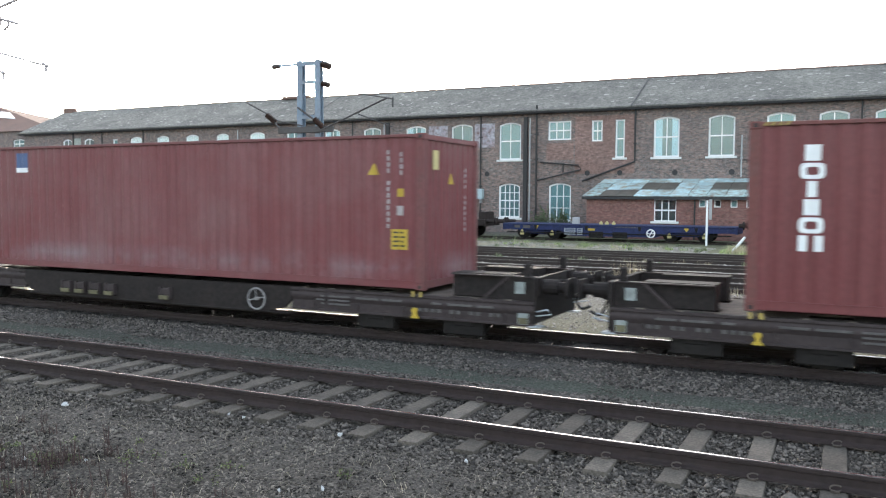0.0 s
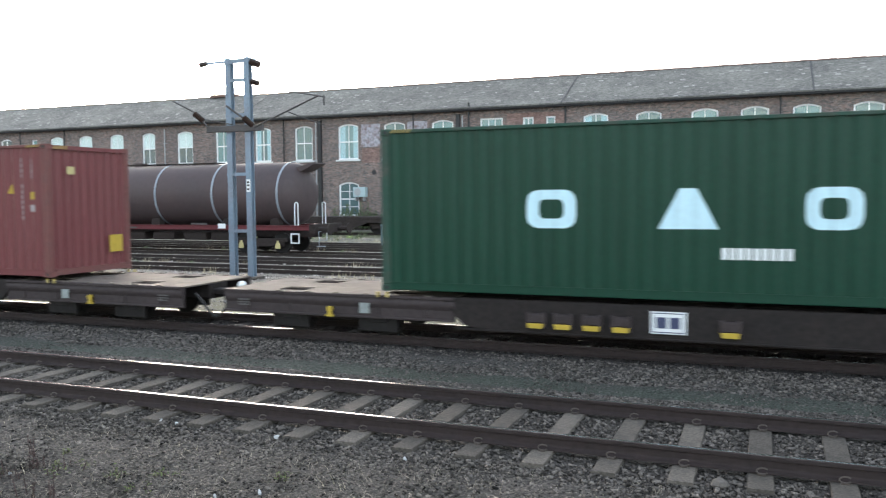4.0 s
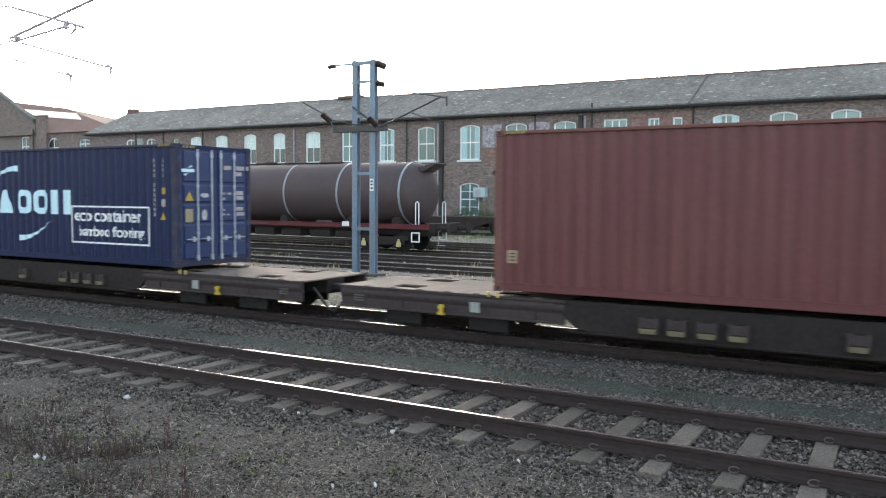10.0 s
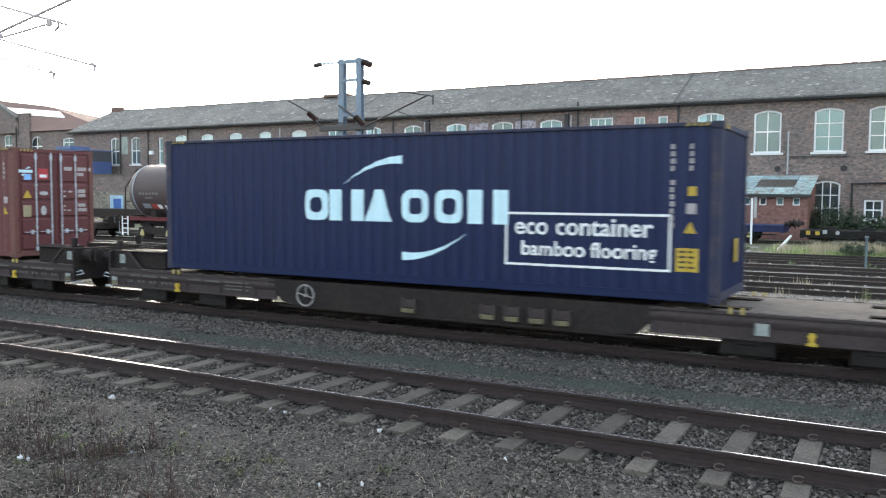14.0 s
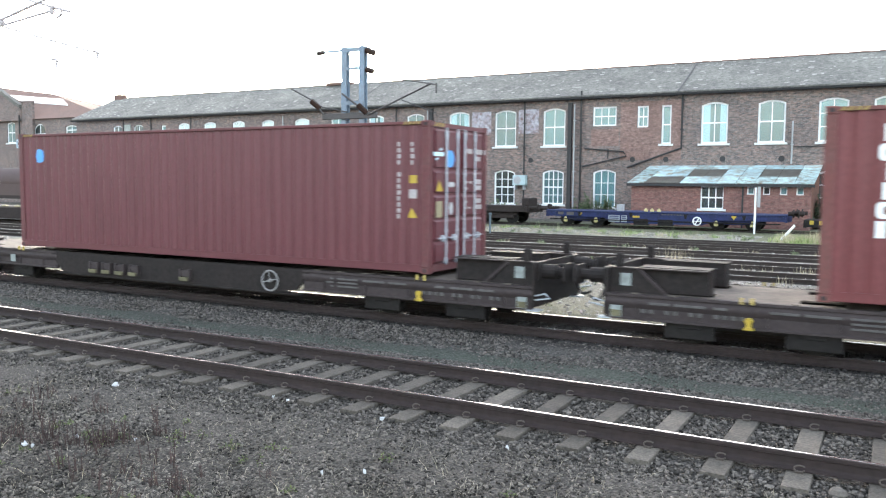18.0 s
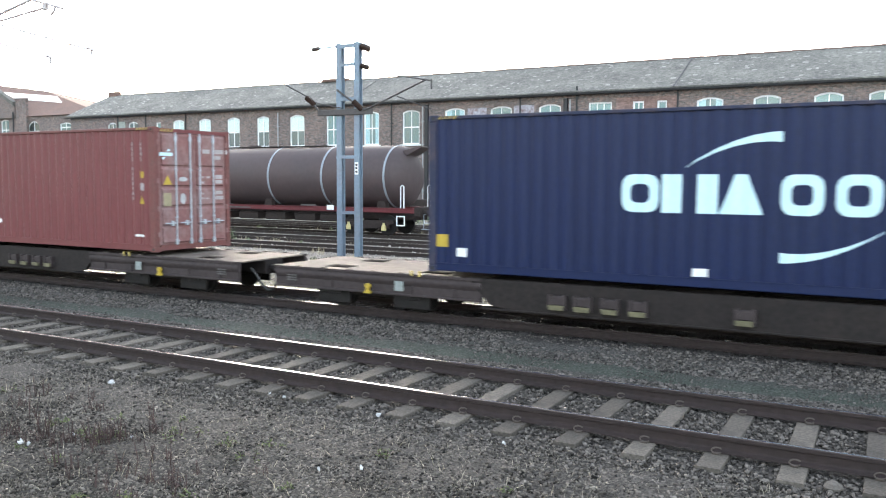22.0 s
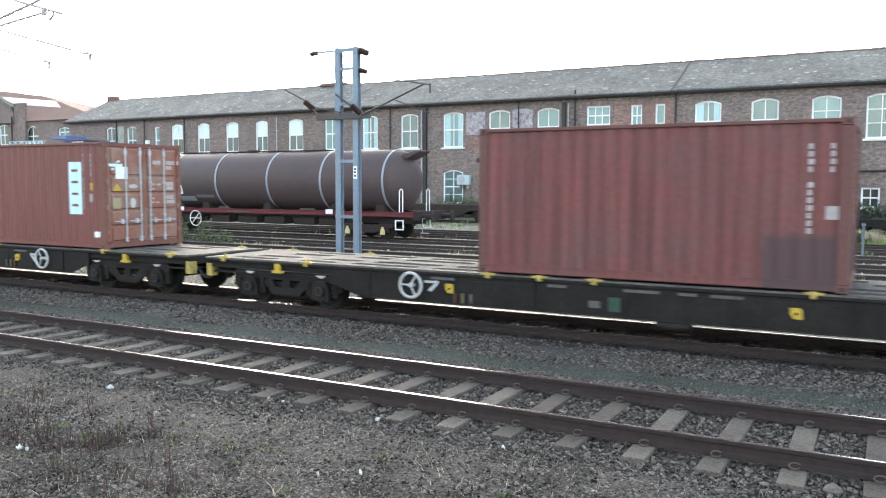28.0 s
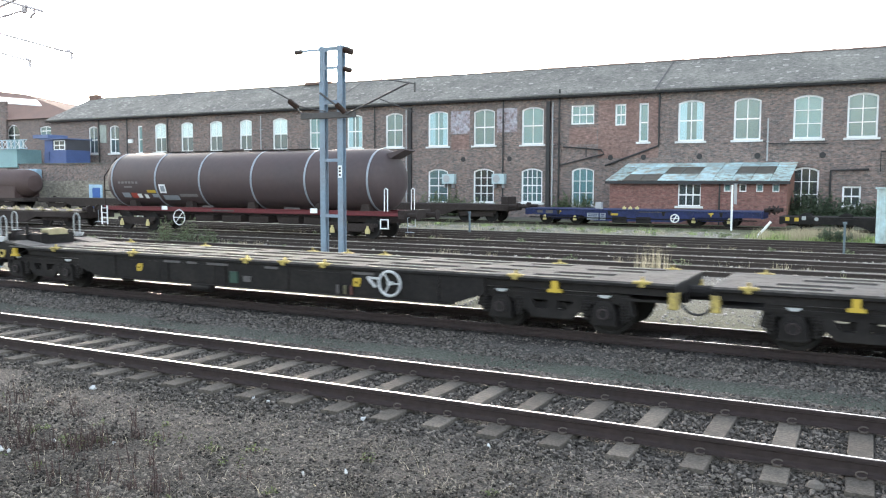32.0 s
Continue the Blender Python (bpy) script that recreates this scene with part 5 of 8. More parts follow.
    for x in (pivot, 15.4):
        bm = Mesh().box(x - 0.2, x + 0.2, -0.95, 0.95, 0.4, 0.55, 0.03)
        bg = part("bogie", bm, WAGON2, w)
        for s in (-1, 1):
            ya, yb = sorted((s * 0.98, s * 1.06))
            sf = Mesh().prism([(x - 1.36, 0.74), (x + 1.36, 0.74), (x + 1.42, 0.66), (x + 1.36, 0.56), (x - 1.36, 0.56), (x - 1.42, 0.66)], "y", ya, yb)   # top chord
            sf.prism([(x - 0.52, 0.4), (x + 0.52, 0.4), (x + 0.36, 0.24), (x - 0.36, 0.24)], "y", ya, yb)   # bottom chord under the springs
            sf.prism([(x - 0.11, 0.33), (x + 0.11, 0.33), (x + 0.09, 0.61), (x - 0.09, 0.61)], "y", ya, yb)
            for q in (-1, 1):
                sf.prism([(x + q * 0.28, 0.38), (x + q * 0.56, 0.38), (x + q * 0.78, 0.58), (x + q * 0.4, 0.58)], "y", ya, yb)   # struts beside the openings
                sf.prism([(x + q * 1.2, 0.61), (x + q * 1.4, 0.61), (x + q * 1.45, 0.4), (x + q * 1.3, 0.34)], "y", ya, yb)
                sf.box(*sorted((x + q * 0.12, x + q * 0.4)), *sorted((s * 0.9, s * 0.94)), 0.36, 0.5)
            part("side_frame", sf, WAGON2, bg, "cast side frame with open windows")
            for d in (-axle, axle):
                cap = part("axle_box", Mesh().prism([(x + d - 0.22, 0.2), (x + d + 0.22, 0.2), (x + d + 0.2, 0.46), (x + d + 0.12, 0.6), (x + d - 0.12, 0.6), (x + d - 0.2, 0.46)], "y", *sorted((s * 0.95, s * 1.14))).rod((x + d, s * 1.12, 0.4), (x + d, s * 1.19, 0.4), 0.125, 16), WAGON2, bg, smooth=True)
                part("cap_bolts", Mesh().ring((x + d, s * 1.19, 0.4), 0.085, 0.012, "y", 12, 4), WAGON_SIDE, cap)
                part("axle_label", Mesh().prism([(x + d - 0.12, 0.71), (x + d + 0.12, 0.71), (x + d + 0.05, 0.66), (x + d - 0.05, 0.66)], "y", *sorted((s * 1.07, s * 1.1))), HANDWHEEL, bg, "white painted tab")
                for e in (-0.32, 0.32):
                    coil = [(0.26, 0.001), (0.26, 0.06)] + [(0.28 + k * 0.052 + dz, r) for k in range(6) for dz, r in ((0, 0.06), (0.004, 0.085), (0.026, 0.085), (0.03, 0.06))] + [(0.6, 0.06), (0.6, 0.001)]
                    part("spring", Mesh().turned(coil, "z", (x + d + e, s * 1.04, 0), 12), WAGON2, bg)
        for d in (-axle, axle):
            wheelset(bg, x + d, 0.43, flip)
    for y, x0, mt in ((-0.87, -0.62, GREEN_BAND), (-0.87, -0.86, HANDWHEEL)) if band else ():   # painted rings on one buffer
        part("painted_ring", Mesh().rod((x0, y, 1.03), (x0 + 0.24, y, 1.03), 0.14 if mt is GREEN_BAND else 0.11, 16), mt, w)
    buffers(w, -0.03, -1, 1.03, 0.92)
    part("coupling_bar", Mesh().rod((L - 0.1, 0, 0.72), (L + 0.28, 0, 0.72), 0.13, 14), WAGON2, w)
    if not flip:
        part("brake_hose", hose(Mesh(), [(L - 0.02, -0.85, 0.68), (L + 0.12, -0.88, 0.52), (L + 0.27, -0.88, 0.46), (L + 0.42, -0.88, 0.5), (L + 0.56, -0.85, 0.66)], 0.022), RUBBER, w)
    return w


for k in range(5):
    pair = 38.24 * k
    MOVING.append((low_wagon(True, k == 1), -4.72 + pair, TRAIN_C, TRAIN_Z, 180))
    if k < 4:
        MOVING.append((low_wagon(False, k == 0, k == 0), -3.39 + pair, TRAIN_C, TRAIN_Z, 0))
for o, flip, hx in ((149.65, False, 12.5), (185.29, True, 12.2), (187.18, False, 12.2), (222.84, True, 12.2)):
    MOVING.append((skeletal_wagon(flip, hx, o == 187.18, *((2.35, 1.04) if o == 149.65 else ())), o, TRAIN_C, TRAIN_Z, 180 if flip else 0))

# ---- the long brick building ----
FY = 48.0
BRICK = brick_material("sooty_red_brick", (0.25, 0.168, 0.145), (0.098, 0.09, 0.087), (0.235, 0.225, 0.21), (0.12, 0.105, 0.105), 0.5)
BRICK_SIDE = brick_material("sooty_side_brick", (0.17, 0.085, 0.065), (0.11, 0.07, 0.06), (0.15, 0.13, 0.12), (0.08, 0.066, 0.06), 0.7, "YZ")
HUT_BRICK = brick_material("orange_red_brick", (0.205, 0.093, 0.079), (0.158, 0.077, 0.068), (0.2, 0.15, 0.13), (0.13, 0.075, 0.066), 0.4)
RUBBLE = brick_material("rubble_stone", (0.25, 0.22, 0.175), (0.13, 0.115, 0.095), (0.16, 0.15, 0.13), (0.27, 0.25, 0.21), 0.5, "XZ", 0.4, 0.16)
SLATE = brick_material("lichened_slates", (0.132, 0.125, 0.115), (0.092, 0.089, 0.082), (0.062, 0.062, 0.059), (0.21, 0.205, 0.18), 0.6, "XZ", 0.3, 0.12)
RED_TILE = material("weathered_red_roof_tiles", (0.17, 0.10, 0.08), 0.9, vary=0.25, grain=7, stain=0.6, other=(0.11, 0.08, 0.07))
WOOD_WHITE = material("white_window_paint", (0.74, 0.76, 0.77), 0.55, vary=0.08, bump=0.05)
STONE_SILL = material("white_painted_sill", (0.62, 0.63, 0.63), 0.7, vary=0.12)
PIPE_DARK = material("black_cast_iron_pipe", (0.02, 0.02, 0.022), 0.6, vary=0.2)
PIPE_GREY = material("grey_plastic_pipe", (0.33, 0.34, 0.35), 0.6, vary=0.1)
RED_BRICK_NEW = brick_material("newer_red_brick", (0.26, 0.165, 0.145), (0.19, 0.125, 0.112), (0.2, 0.16, 0.14), (0.14, 0.08, 0.065), 0.4)
FADED = material("faded_whitewash_patch", (0.36, 0.35, 0.39), 0.9, vary=0.4, grain=5, stain=3.2, other=(0.17, 0.1, 0.09), amount=0.9)
# entry 3 is a dark sheet standing in for the unlit room inside
# sheets behind the panes; entries 0 and 1 have reflected sky in their teal
WINDOW_BACKS = [material("pale_teal_sky_reflection", (0.17, 0.285, 0.305), 0.8, vary=0.08), material("grey_green_sky_reflection", (0.125, 0.19, 0.205), 0.8, vary=0.12), material("white_upper_sheet", (0.85, 0.87, 0.88), 0.8, vary=0.04), material("dim_room_shade", (0.05, 0.055, 0.055), 0.9), material("dull_grey_net", (0.11, 0.13, 0.145), 0.9, vary=0.1)]


def pane_material():
    m = bpy.data.materials.new("window_glass")
    m.use_nodes = True
    nt = m.node_tree
    n, l = nt.nodes, nt.links
    n.remove(n["Principled BSDF"])
    tr, gl, mix = n.new("ShaderNodeBsdfTransparent"), n.new("ShaderNodeBsdfGlossy"), n.new("ShaderNodeMixShader")
    tr.inputs[0].default_value, gl.inputs["Roughness"].default_value, mix.inputs[0].default_value = (0.9, 0.95, 0.95, 1), 0.04, 0.06
    l.new(tr.outputs[0], mix.inputs[1])
    l.new(gl.outputs[0], mix.inputs[2])
    l.new(mix.outputs[0], n["Material Output"].inputs[0])
    return m


CURTAIN = material("pale_blue_curtain", (0.45, 0.62, 0.7), 0.85, vary=0.1)
PANE = pane_material()
works = thing("works_building", "long two-storey sooty red brick works building with slate roof", "building")


def head_bar(x0, x1, z1, arch, w, y):
    """The top bar of a sash frame, straight or bent to the curve of its head."""
    xc, hw, n = (x0 + x1) / 2, (x1 - x0) / 2, 10
    R = (hw * hw + arch * arch) / (2 * arch) if arch else 0
    xs = [x0 + (x1 - x0) * i / n for i in range(n + 1)]
    zs = [z1 - R + math.sqrt(max(R * R - (x - xc) ** 2, 0)) if arch else z1 for x in xs]
    v = [(x, yy, z - d) for yy in (y + 0.098, y + 0.198) for d in (0.0, w) for x, z in zip(xs, zs)]
    k, f = n + 1, []
    for i in range(n):
        f += [(k + i, k + i + 1, i + 1, i), (2 * k + i, 2 * k + i + 1, 3 * k + i + 1, 3 * k + i), (i, i + 1, 2 * k + i + 1, 2 * k + i), (3 * k + i, 3 * k + i + 1, k + i + 1, k + i)]
    return v, f


def window(parent, y, x0, x1, z0, z1, nx=2, nz=2, arch=0.0, sill=True, blind=0, half=False, frame_w=0.11, mat=None, curtain=False):
    """A window in an opening: sash frame, glazing bars, panes, sill and a coloured sheet behind the glass; arch is the
    rise of its head.
    """
    w = part("window", Mesh().box(x0, x0 + frame_w, y + 0.1, y + 0.2, z0, z1).box(x1 - frame_w, x1, y + 0.1, y + 0.2, z0, z1).box(x0 + frame_w, x1 - frame_w, y + 0.1, y + 0.2, z0, z0 + frame_w).add(*head_bar(x0, x1, z1, arch, frame_w, y)), mat or WOOD_WHITE, parent, "white painted sash window")
    a, b, c, d = x0 + frame_w, x1 - frame_w, z0 + frame_w, z1 - frame_w
    for i in range(1, nx):
        x = a + (b - a) * i / nx
        part("glazing_bar", Mesh().box(x - 0.03, x + 0.03, y + 0.12, y + 0.17, c, d), mat or WOOD_WHITE, w)
    for k in range(1, nz):
        z = c + (d - c) * k / nz
        t = 0.045 if nz % 2 == 0 and k == nz // 2 else 0.025
        part("glazing_bar", Mesh().box(a, b, y + 0.118, y + 0.172, z - t, z + t), mat or WOOD_WHITE, w)
    for i in range(nx):
        for k in range(nz):
            g = part("pane", Mesh().box(a + (b - a) * i / nx + 0.02, a + (b - a) * (i + 1) / nx - 0.02, y + 0.14, y + 0.146, c + (d - c) * k / nz + 0.02, c + (d - c) * (k + 1) / nz - 0.02), PANE, w)
            g.visible_shadow = False
    part("blind", Mesh().box(x0, x1, y + 0.178, y + 0.19, z0 + 0.02, z1 - 0.02), WINDOW_BACKS[blind], w, "sheet behind the glass, coloured as blind, reflected sky or dark room")
    if half:
        part("blind", Mesh().box(a, b, y + 0.172, y + 0.176, c + (d - c) * 0.5, d), WINDOW_BACKS[2], w, "white sheet across the upper half")
    for e in ((a, a + 0.3 * (b - a)), (b - 0.27 * (b - a), b)) if curtain else ():
        part("curtain", Mesh().box(*e, y + 0.172, y + 0.176, c, d), CURTAIN, w, "pale blue curtain drawn aside")
    if sill:
        part("sill", Mesh().box(x0 - 0.16, x1 + 0.16, y - 0.1, y + 0.1, z0 - 0.14, z0, 0.015), STONE_SILL, w, "white painted stone sill")
    if arch:   # brick corners over the curved head
        n, xc, hw = 8, (x0 + x1) / 2, (x1 - x0) / 2
        R = (hw * hw + arch * arch) / (2 * arch)
        arc = [(xc + hw * (1 - i / n), z1 - R + math.sqrt(max(R * R - (hw * (1 - i / n)) ** 2, 0))) for i in range(n + 1)]
        part("arch_corner", Mesh().prism(arc + [(xc, z1 + 0.01), (x1, z1 + 0.01)], "y", y + 0.003, y + 0.11), BRICK, w)
        arc = [(2 * xc - x, z) for x, z in arc]
        part("arch_corner", Mesh().prism(arc + [(xc, z1 + 0.01), (x0, z1 + 0.01)], "y", y + 0.003, y + 0.11), BRICK, w)
        vous = Mesh()
        for i in range(14):   # a ring of headers over the head
            t = -0.5 + (i + 0.5) / 14
            ang = t * 2 * math.asin(min(1, hw / R)) * 1.04
            cx, cz = xc + (R + 0.13) * math.sin(ang), z1 - R + (R + 0.13) * math.cos(ang)
            ux, uz = math.sin(ang), math.cos(ang)
            p = [(cx - ux * 0.11 - uz * 0.05, cz - uz * 0.11 + ux * 0.05), (cx - ux * 0.11 + uz * 0.05, cz - uz * 0.11 - ux * 0.05), (cx + ux * 0.11 + uz * 0.055, cz + uz * 0.11 - ux * 0.055), (cx + ux * 0.11 - uz * 0.055, cz + uz * 0.11 + ux * 0.055)]
            vous.prism(p, "y", y - 0.008, y + 0.05)
        part("brick_arch", vous, BRICK, w)
    return w


UPPER = [(-69.1, -67.8), (-66.15, -64.8), (-60.05, -58.55), (-56.7, -55.2), (-53.2, -51.7), (-49.7, -48.3), (-46.0, -44.4), (-42.1, -40.7), (-38.3, -36.8), (-34.6, -33.0), (-30.75, -29.0), (-26.85, -25.1), (-22.95, -21.25),
         (-11.75, -10.05), (-8.2, -6.55), (-4.65, -2.98), (-1.62, 0.06), (1.45, 3.07), (4.85, 6.55), (8.4, 10.1), (11.9, 13.6)]
UZ0, UZ1 = 5.27, 7.97
LOWER = [(-30.75, -29.0, 0.95, 3.55, 2, 4), (-26.85, -25.15, 1.0, 3.55, 3, 4), (-22.95, -21.3, 1.05, 3.55, 4, 4), (-19.1, -17.45, 0.85, 3.57, 3, 3), (-4.62, -3.05, 0.9, 3.5, 3, 3), (1.48, 3.1, 0.9, 3.52, 3, 3)]
holes = [(a, b, UZ0, UZ1) for a, b in UPPER] + [(a, b, c, d) for a, b, c, d, _, _ in LOWER]
ODD = [(-62.3, -61.65, 5.25, 7.82, 1, 2, True), (-19.2, -17.5, 6.6, 7.95, 3, 2, False), (-16.03, -15.25, 6.44, 7.91, 2, 2, False), (-14.36, -13.7, 5.29, 7.9, 1, 2, True), (-1.73, -0.7, 1.08, 2.32, 2, 2, True), (4.9, 6.53, 2.69, 3.54, 3, 1, False)]
holes += [o[:4] for o in ODD]
part("wall", pierced_wall(-74.6, 45, -0.4, 8.62, FY, FY + 0.4, holes), BRICK, works, "sooty red brick front wall")
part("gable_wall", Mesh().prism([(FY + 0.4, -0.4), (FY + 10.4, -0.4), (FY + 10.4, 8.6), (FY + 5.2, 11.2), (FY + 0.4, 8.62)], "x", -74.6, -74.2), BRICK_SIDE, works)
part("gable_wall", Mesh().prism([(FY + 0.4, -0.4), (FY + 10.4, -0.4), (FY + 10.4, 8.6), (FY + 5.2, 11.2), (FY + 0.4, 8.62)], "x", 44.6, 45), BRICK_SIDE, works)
part("back_wall", Mesh().box(-74.2, 44.6, FY + 10.0, FY + 10.4, -0.4, 8.6), BRICK, works)
for i, (a, b) in enumerate(UPPER):
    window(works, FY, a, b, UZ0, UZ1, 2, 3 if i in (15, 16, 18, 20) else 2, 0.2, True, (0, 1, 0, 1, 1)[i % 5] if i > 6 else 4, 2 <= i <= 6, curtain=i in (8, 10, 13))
for i, (a, b, c, d, nx, nz) in enumerate(LOWER):
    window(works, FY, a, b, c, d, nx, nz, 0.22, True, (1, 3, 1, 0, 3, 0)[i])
for a, b, c, d, nx, nz, s in ODD:
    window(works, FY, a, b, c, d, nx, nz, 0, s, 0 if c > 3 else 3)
ROOF = Mesh().prism([(FY - 0.35, 8.66), (FY - 0.35, 8.76), (FY + 5.2, 11.36), (FY + 10.75, 8.76), (FY + 10.75, 8.66), (FY + 5.2, 11.24)], "x", -75, 45.3)
roof = part("roof", ROOF, SLATE, works, "lichened grey slate roof")
tile = Mesh().prism([(-0.16, -0.06), (0, 0.05), (0.16, -0.06), (0, -0.02)], "x", 0, 0.44).data("ridge_tile", RED_TILE)
for i in range(180):
    part("ridge_tile", tile, RED_TILE, roof, at=(-75 + i * 0.45, FY + 5.2, 11.38 + 0.012 * math.sin(i * 1.7)))
part("ridge_cap", Mesh().prism([(FY + 5.04, 11.3), (FY + 5.2, 11.41), (FY + 5.36, 11.3)], "x", 6, 45.3), RED_TILE, roof)
for x in (-13.2, 2.6, -40):
    part("lead_seam", Mesh().prism([(FY - 0.36, 8.765), (FY + 5.19, 11.365), (FY + 5.19, 11.385), (FY - 0.36, 8.785)], "x", x - 0.05, x + 0.05), PIPE_DARK, roof)
slate = material("pale_slate_patch", (0.26, 0.25, 0.23), 0.85, vary=0.25, grain=5)
rng = random.Random(7)
pale = Mesh()
for i in range(700):   # pale replaced slates, thicker to the far end
    x, u = -75 + 84 * rng.random() ** 1.4, rng.random()
    y, z = FY - 0.3 + 5.4 * u, 8.785 + 2.53 * u
    w, h = rng.uniform(0.1, 0.36), rng.uniform(0.08, 0.22)
    pale.add([(x, y, z), (x + w, y, z), (x + w, y + h, z + h * 0.469), (x, y + h, z + h * 0.469)], [(0, 1, 2, 3)])
tagged(part("slate_patching", pale, island_random(slate, 0.3), roof, "pale weathered slates"), kind="stuff")
part("chimney", Mesh().box(-74.9, -73.7, FY + 4.9, FY + 5.6, 11.0, 11.75, 0.03), RED_TILE, roof, "capped chimney stub")
part("ridge_vent", Mesh().box(-46.2, -43.6, FY + 4.8, FY + 5.6, 11.3, 11.55), RED_TILE, roof)
part("gutter", Mesh().prism([(FY - 0.48, 8.62), (FY - 0.46, 8.52), (FY - 0.36, 8.48), (FY - 0.28, 8.55), (FY - 0.28, 8.64)], "x", -75, 45), PIPE_DARK, works, "black cast iron gutter")
part("eaves_course", Mesh().box(-74.6, 45, FY - 0.06, FY - 0.002, 8.3, 8.5).box(-74.6, 45, FY - 0.12, FY - 0.003, 8.5, 8.62), BRICK, works)


def pipe(pts, r, mat, label=""):
    p = part("downpipe", Mesh().tube([(x, FY - 0.12 - r, z) for x, z in pts], r, 10), mat, works, label)
    for (x0, z0), (x1, z1) in zip(pts, pts[1:]):
        if x0 == x1:
            for k in range(1, int(abs(z1 - z0) / 1.8) + 1):
                z = min(z0, z1) + k * 1.8 - 0.6
                part("pipe_bracket", Mesh().box(x0 - r - 0.04, x0 + r + 0.04, FY - 0.13 - 2 * r, FY - 0.002, z, z + 0.06), mat, p)


for x in (-67.4, -63.5, -58.2, -35.5, -24.35, 0.72, 10.8):
    pipe([(x, 8.5), (x, 0.3)], 0.055, PIPE_DARK)
for x in (-47.15, -32.6, -20.5):
    pipe([(x, 8.2), (x, 0.4)], 0.05, PIPE_GREY, "pale grey downpipe")
for x in (-20.85, -32.3):
    part("duct", Mesh().box(x - 0.14, x + 0.14, FY - 0.2, FY - 0.002, 0.2, 8.3, 0.02), PIPE_DARK, works, "square black duct on the wall")
pipe([(-20.0, 9.1), (-20.0, 0.4)], 0.07, PIPE_DARK)
pipe([(-12.95, 8.5), (-12.95, 5.0), (-16.6, 3.7)], 0.07, PIPE_DARK)
pipe([(-19.7, 5.05), (-16.9, 4.8), (-16.7, 4.5), (-19.9, 3.75)], 0.05, PIPE_DARK)
pipe([(-18.0, 5.0), (-18.0, 4.3)], 0.04, PIPE_DARK)
pipe([(-6.1, 6.6), (-6.1, 3.9)], 0.05, PIPE_GREY, "pale grey downpipe")
pipe([(-6.0, 5.0), (-2.6, 4.95)], 0.03, PIPE_DARK)
pipe([(3.95, 6.7), (3.95, 3.3)], 0.05, PIPE_DARK)
pipe([(0.3, 3.2), (0.3, 4.4), (3.85, 4.4)], 0.04, PIPE_DARK)
pipe([(-2.4, 0.3), (-2.4, 3.3), (-0.3, 3.35)], 0.07, PIPE_DARK)
for a, b, c, d, m in ((-28.75, -27.15, 6.2, 7.9, FADED), (-24.9, -23.3, 6.2, 7.95, FADED), (-19.3, -17.3, 5.2, 6.4, RED_BRICK_NEW), (-17.2, -13.0, 4.2, 8.2, RED_BRICK_NEW), (-28.7, -27.2, 5.0, 6.1, RED_BRICK_NEW)):
    cut = [h for h in holes if h[1] > a and h[0] < b and h[3] > c and h[2] < d]
    part("wall_patch", pierced_wall(a, b, c, d, FY - 0.012, FY - 0.002, [(max(h[0], a), min(h[1], b), max(h[2], c), min(h[3], d)) for h in cut]), m, works, "patch of different brickwork")
for x in (-16.3, -14.0, -10.3, -6.7, -2.9, -27.7, -23.9, 5.2):
    part("round_vent", Mesh().turned([(-0.03, 0.001), (-0.03, 0.17), (0, 0.19)], "y", (x, FY - 0.01, 4.25), 14), PIPE_DARK, works)
part("wall_board", Mesh().box(-67.6, -66.5, FY - 0.08, FY - 0.02, 6.3, 8.0), material("faded_notice_board", (0.3, 0.33, 0.3), 0.8, vary=0.3, grain=6), works, "faded notice board")
part("alarm_box", Mesh().box(-63.4, -62.9, FY - 0.2, FY - 0.002, 6.2, 6.55, 0.02), WOOD_WHITE, works)
AC_GREY = material("pale_blue_grey_casing", (0.36, 0.46, 0.49), 0.6, vary=0.1)
for x in (-29.25, -25.1, 3.7):
    ac = tagged(part("air_conditioner", Mesh().box(x, x + 1.0, FY - 0.5, FY - 0.05, 2.4, 3.15, 0.03), AC_GREY, works, "pale blue-grey wall air conditioner"))
    part("fan_grille", Mesh().turned([(-0.02, 0.001), (-0.02, 0.26), (0, 0.28)], "y", (x + 0.38, FY - 0.505, 2.78), 18), PIPE_GREY, ac)
    for u in (0.15, 0.8):
        part("bracket", Mesh().box(x + u, x + u + 0.05, FY - 0.45, FY - 0.002, 2.1, 2.4), PIPE_GREY, ac)

# ---- lean-to hut before the building ----
hut = thing("brick_hut", "low orange-red brick lean-to with pale aqua sheeted roof", "hut")
hh = [(-10.6, -9.25, 1.1, 2.45)] + [(x, x + 0.4, 1.98, 2.44) for x in (-7.93, -7.05, -6.12, -5.24)]
part("wall", pierced_wall(-14.85, -4.45, -0.3, 2.55, 43.0, 43.25, hh), HUT_BRICK, hut)
for x in (-14.85, -4.7):
    part("side_wall", Mesh().prism([(43.25, -0.3), (FY - 0.01, -0.3), (FY - 0.01, 3.6), (43.25, 2.5)], "x", x, x + 0.25), brick_material("hut_side_brick", (0.22, 0.085, 0.055), (0.16, 0.065, 0.045), (0.15, 0.11, 0.09), (0.1, 0.055, 0.045), 0.4, "YZ"), hut)
for i, (a, b, c, d) in enumerate(hh):
    window(hut, 43.0, a, b, c, d, 3 if i == 0 else 1, 2 if i == 0 else 1, 0, i == 0, 3 if i in (0, 2) else 0, frame_w=0.06)
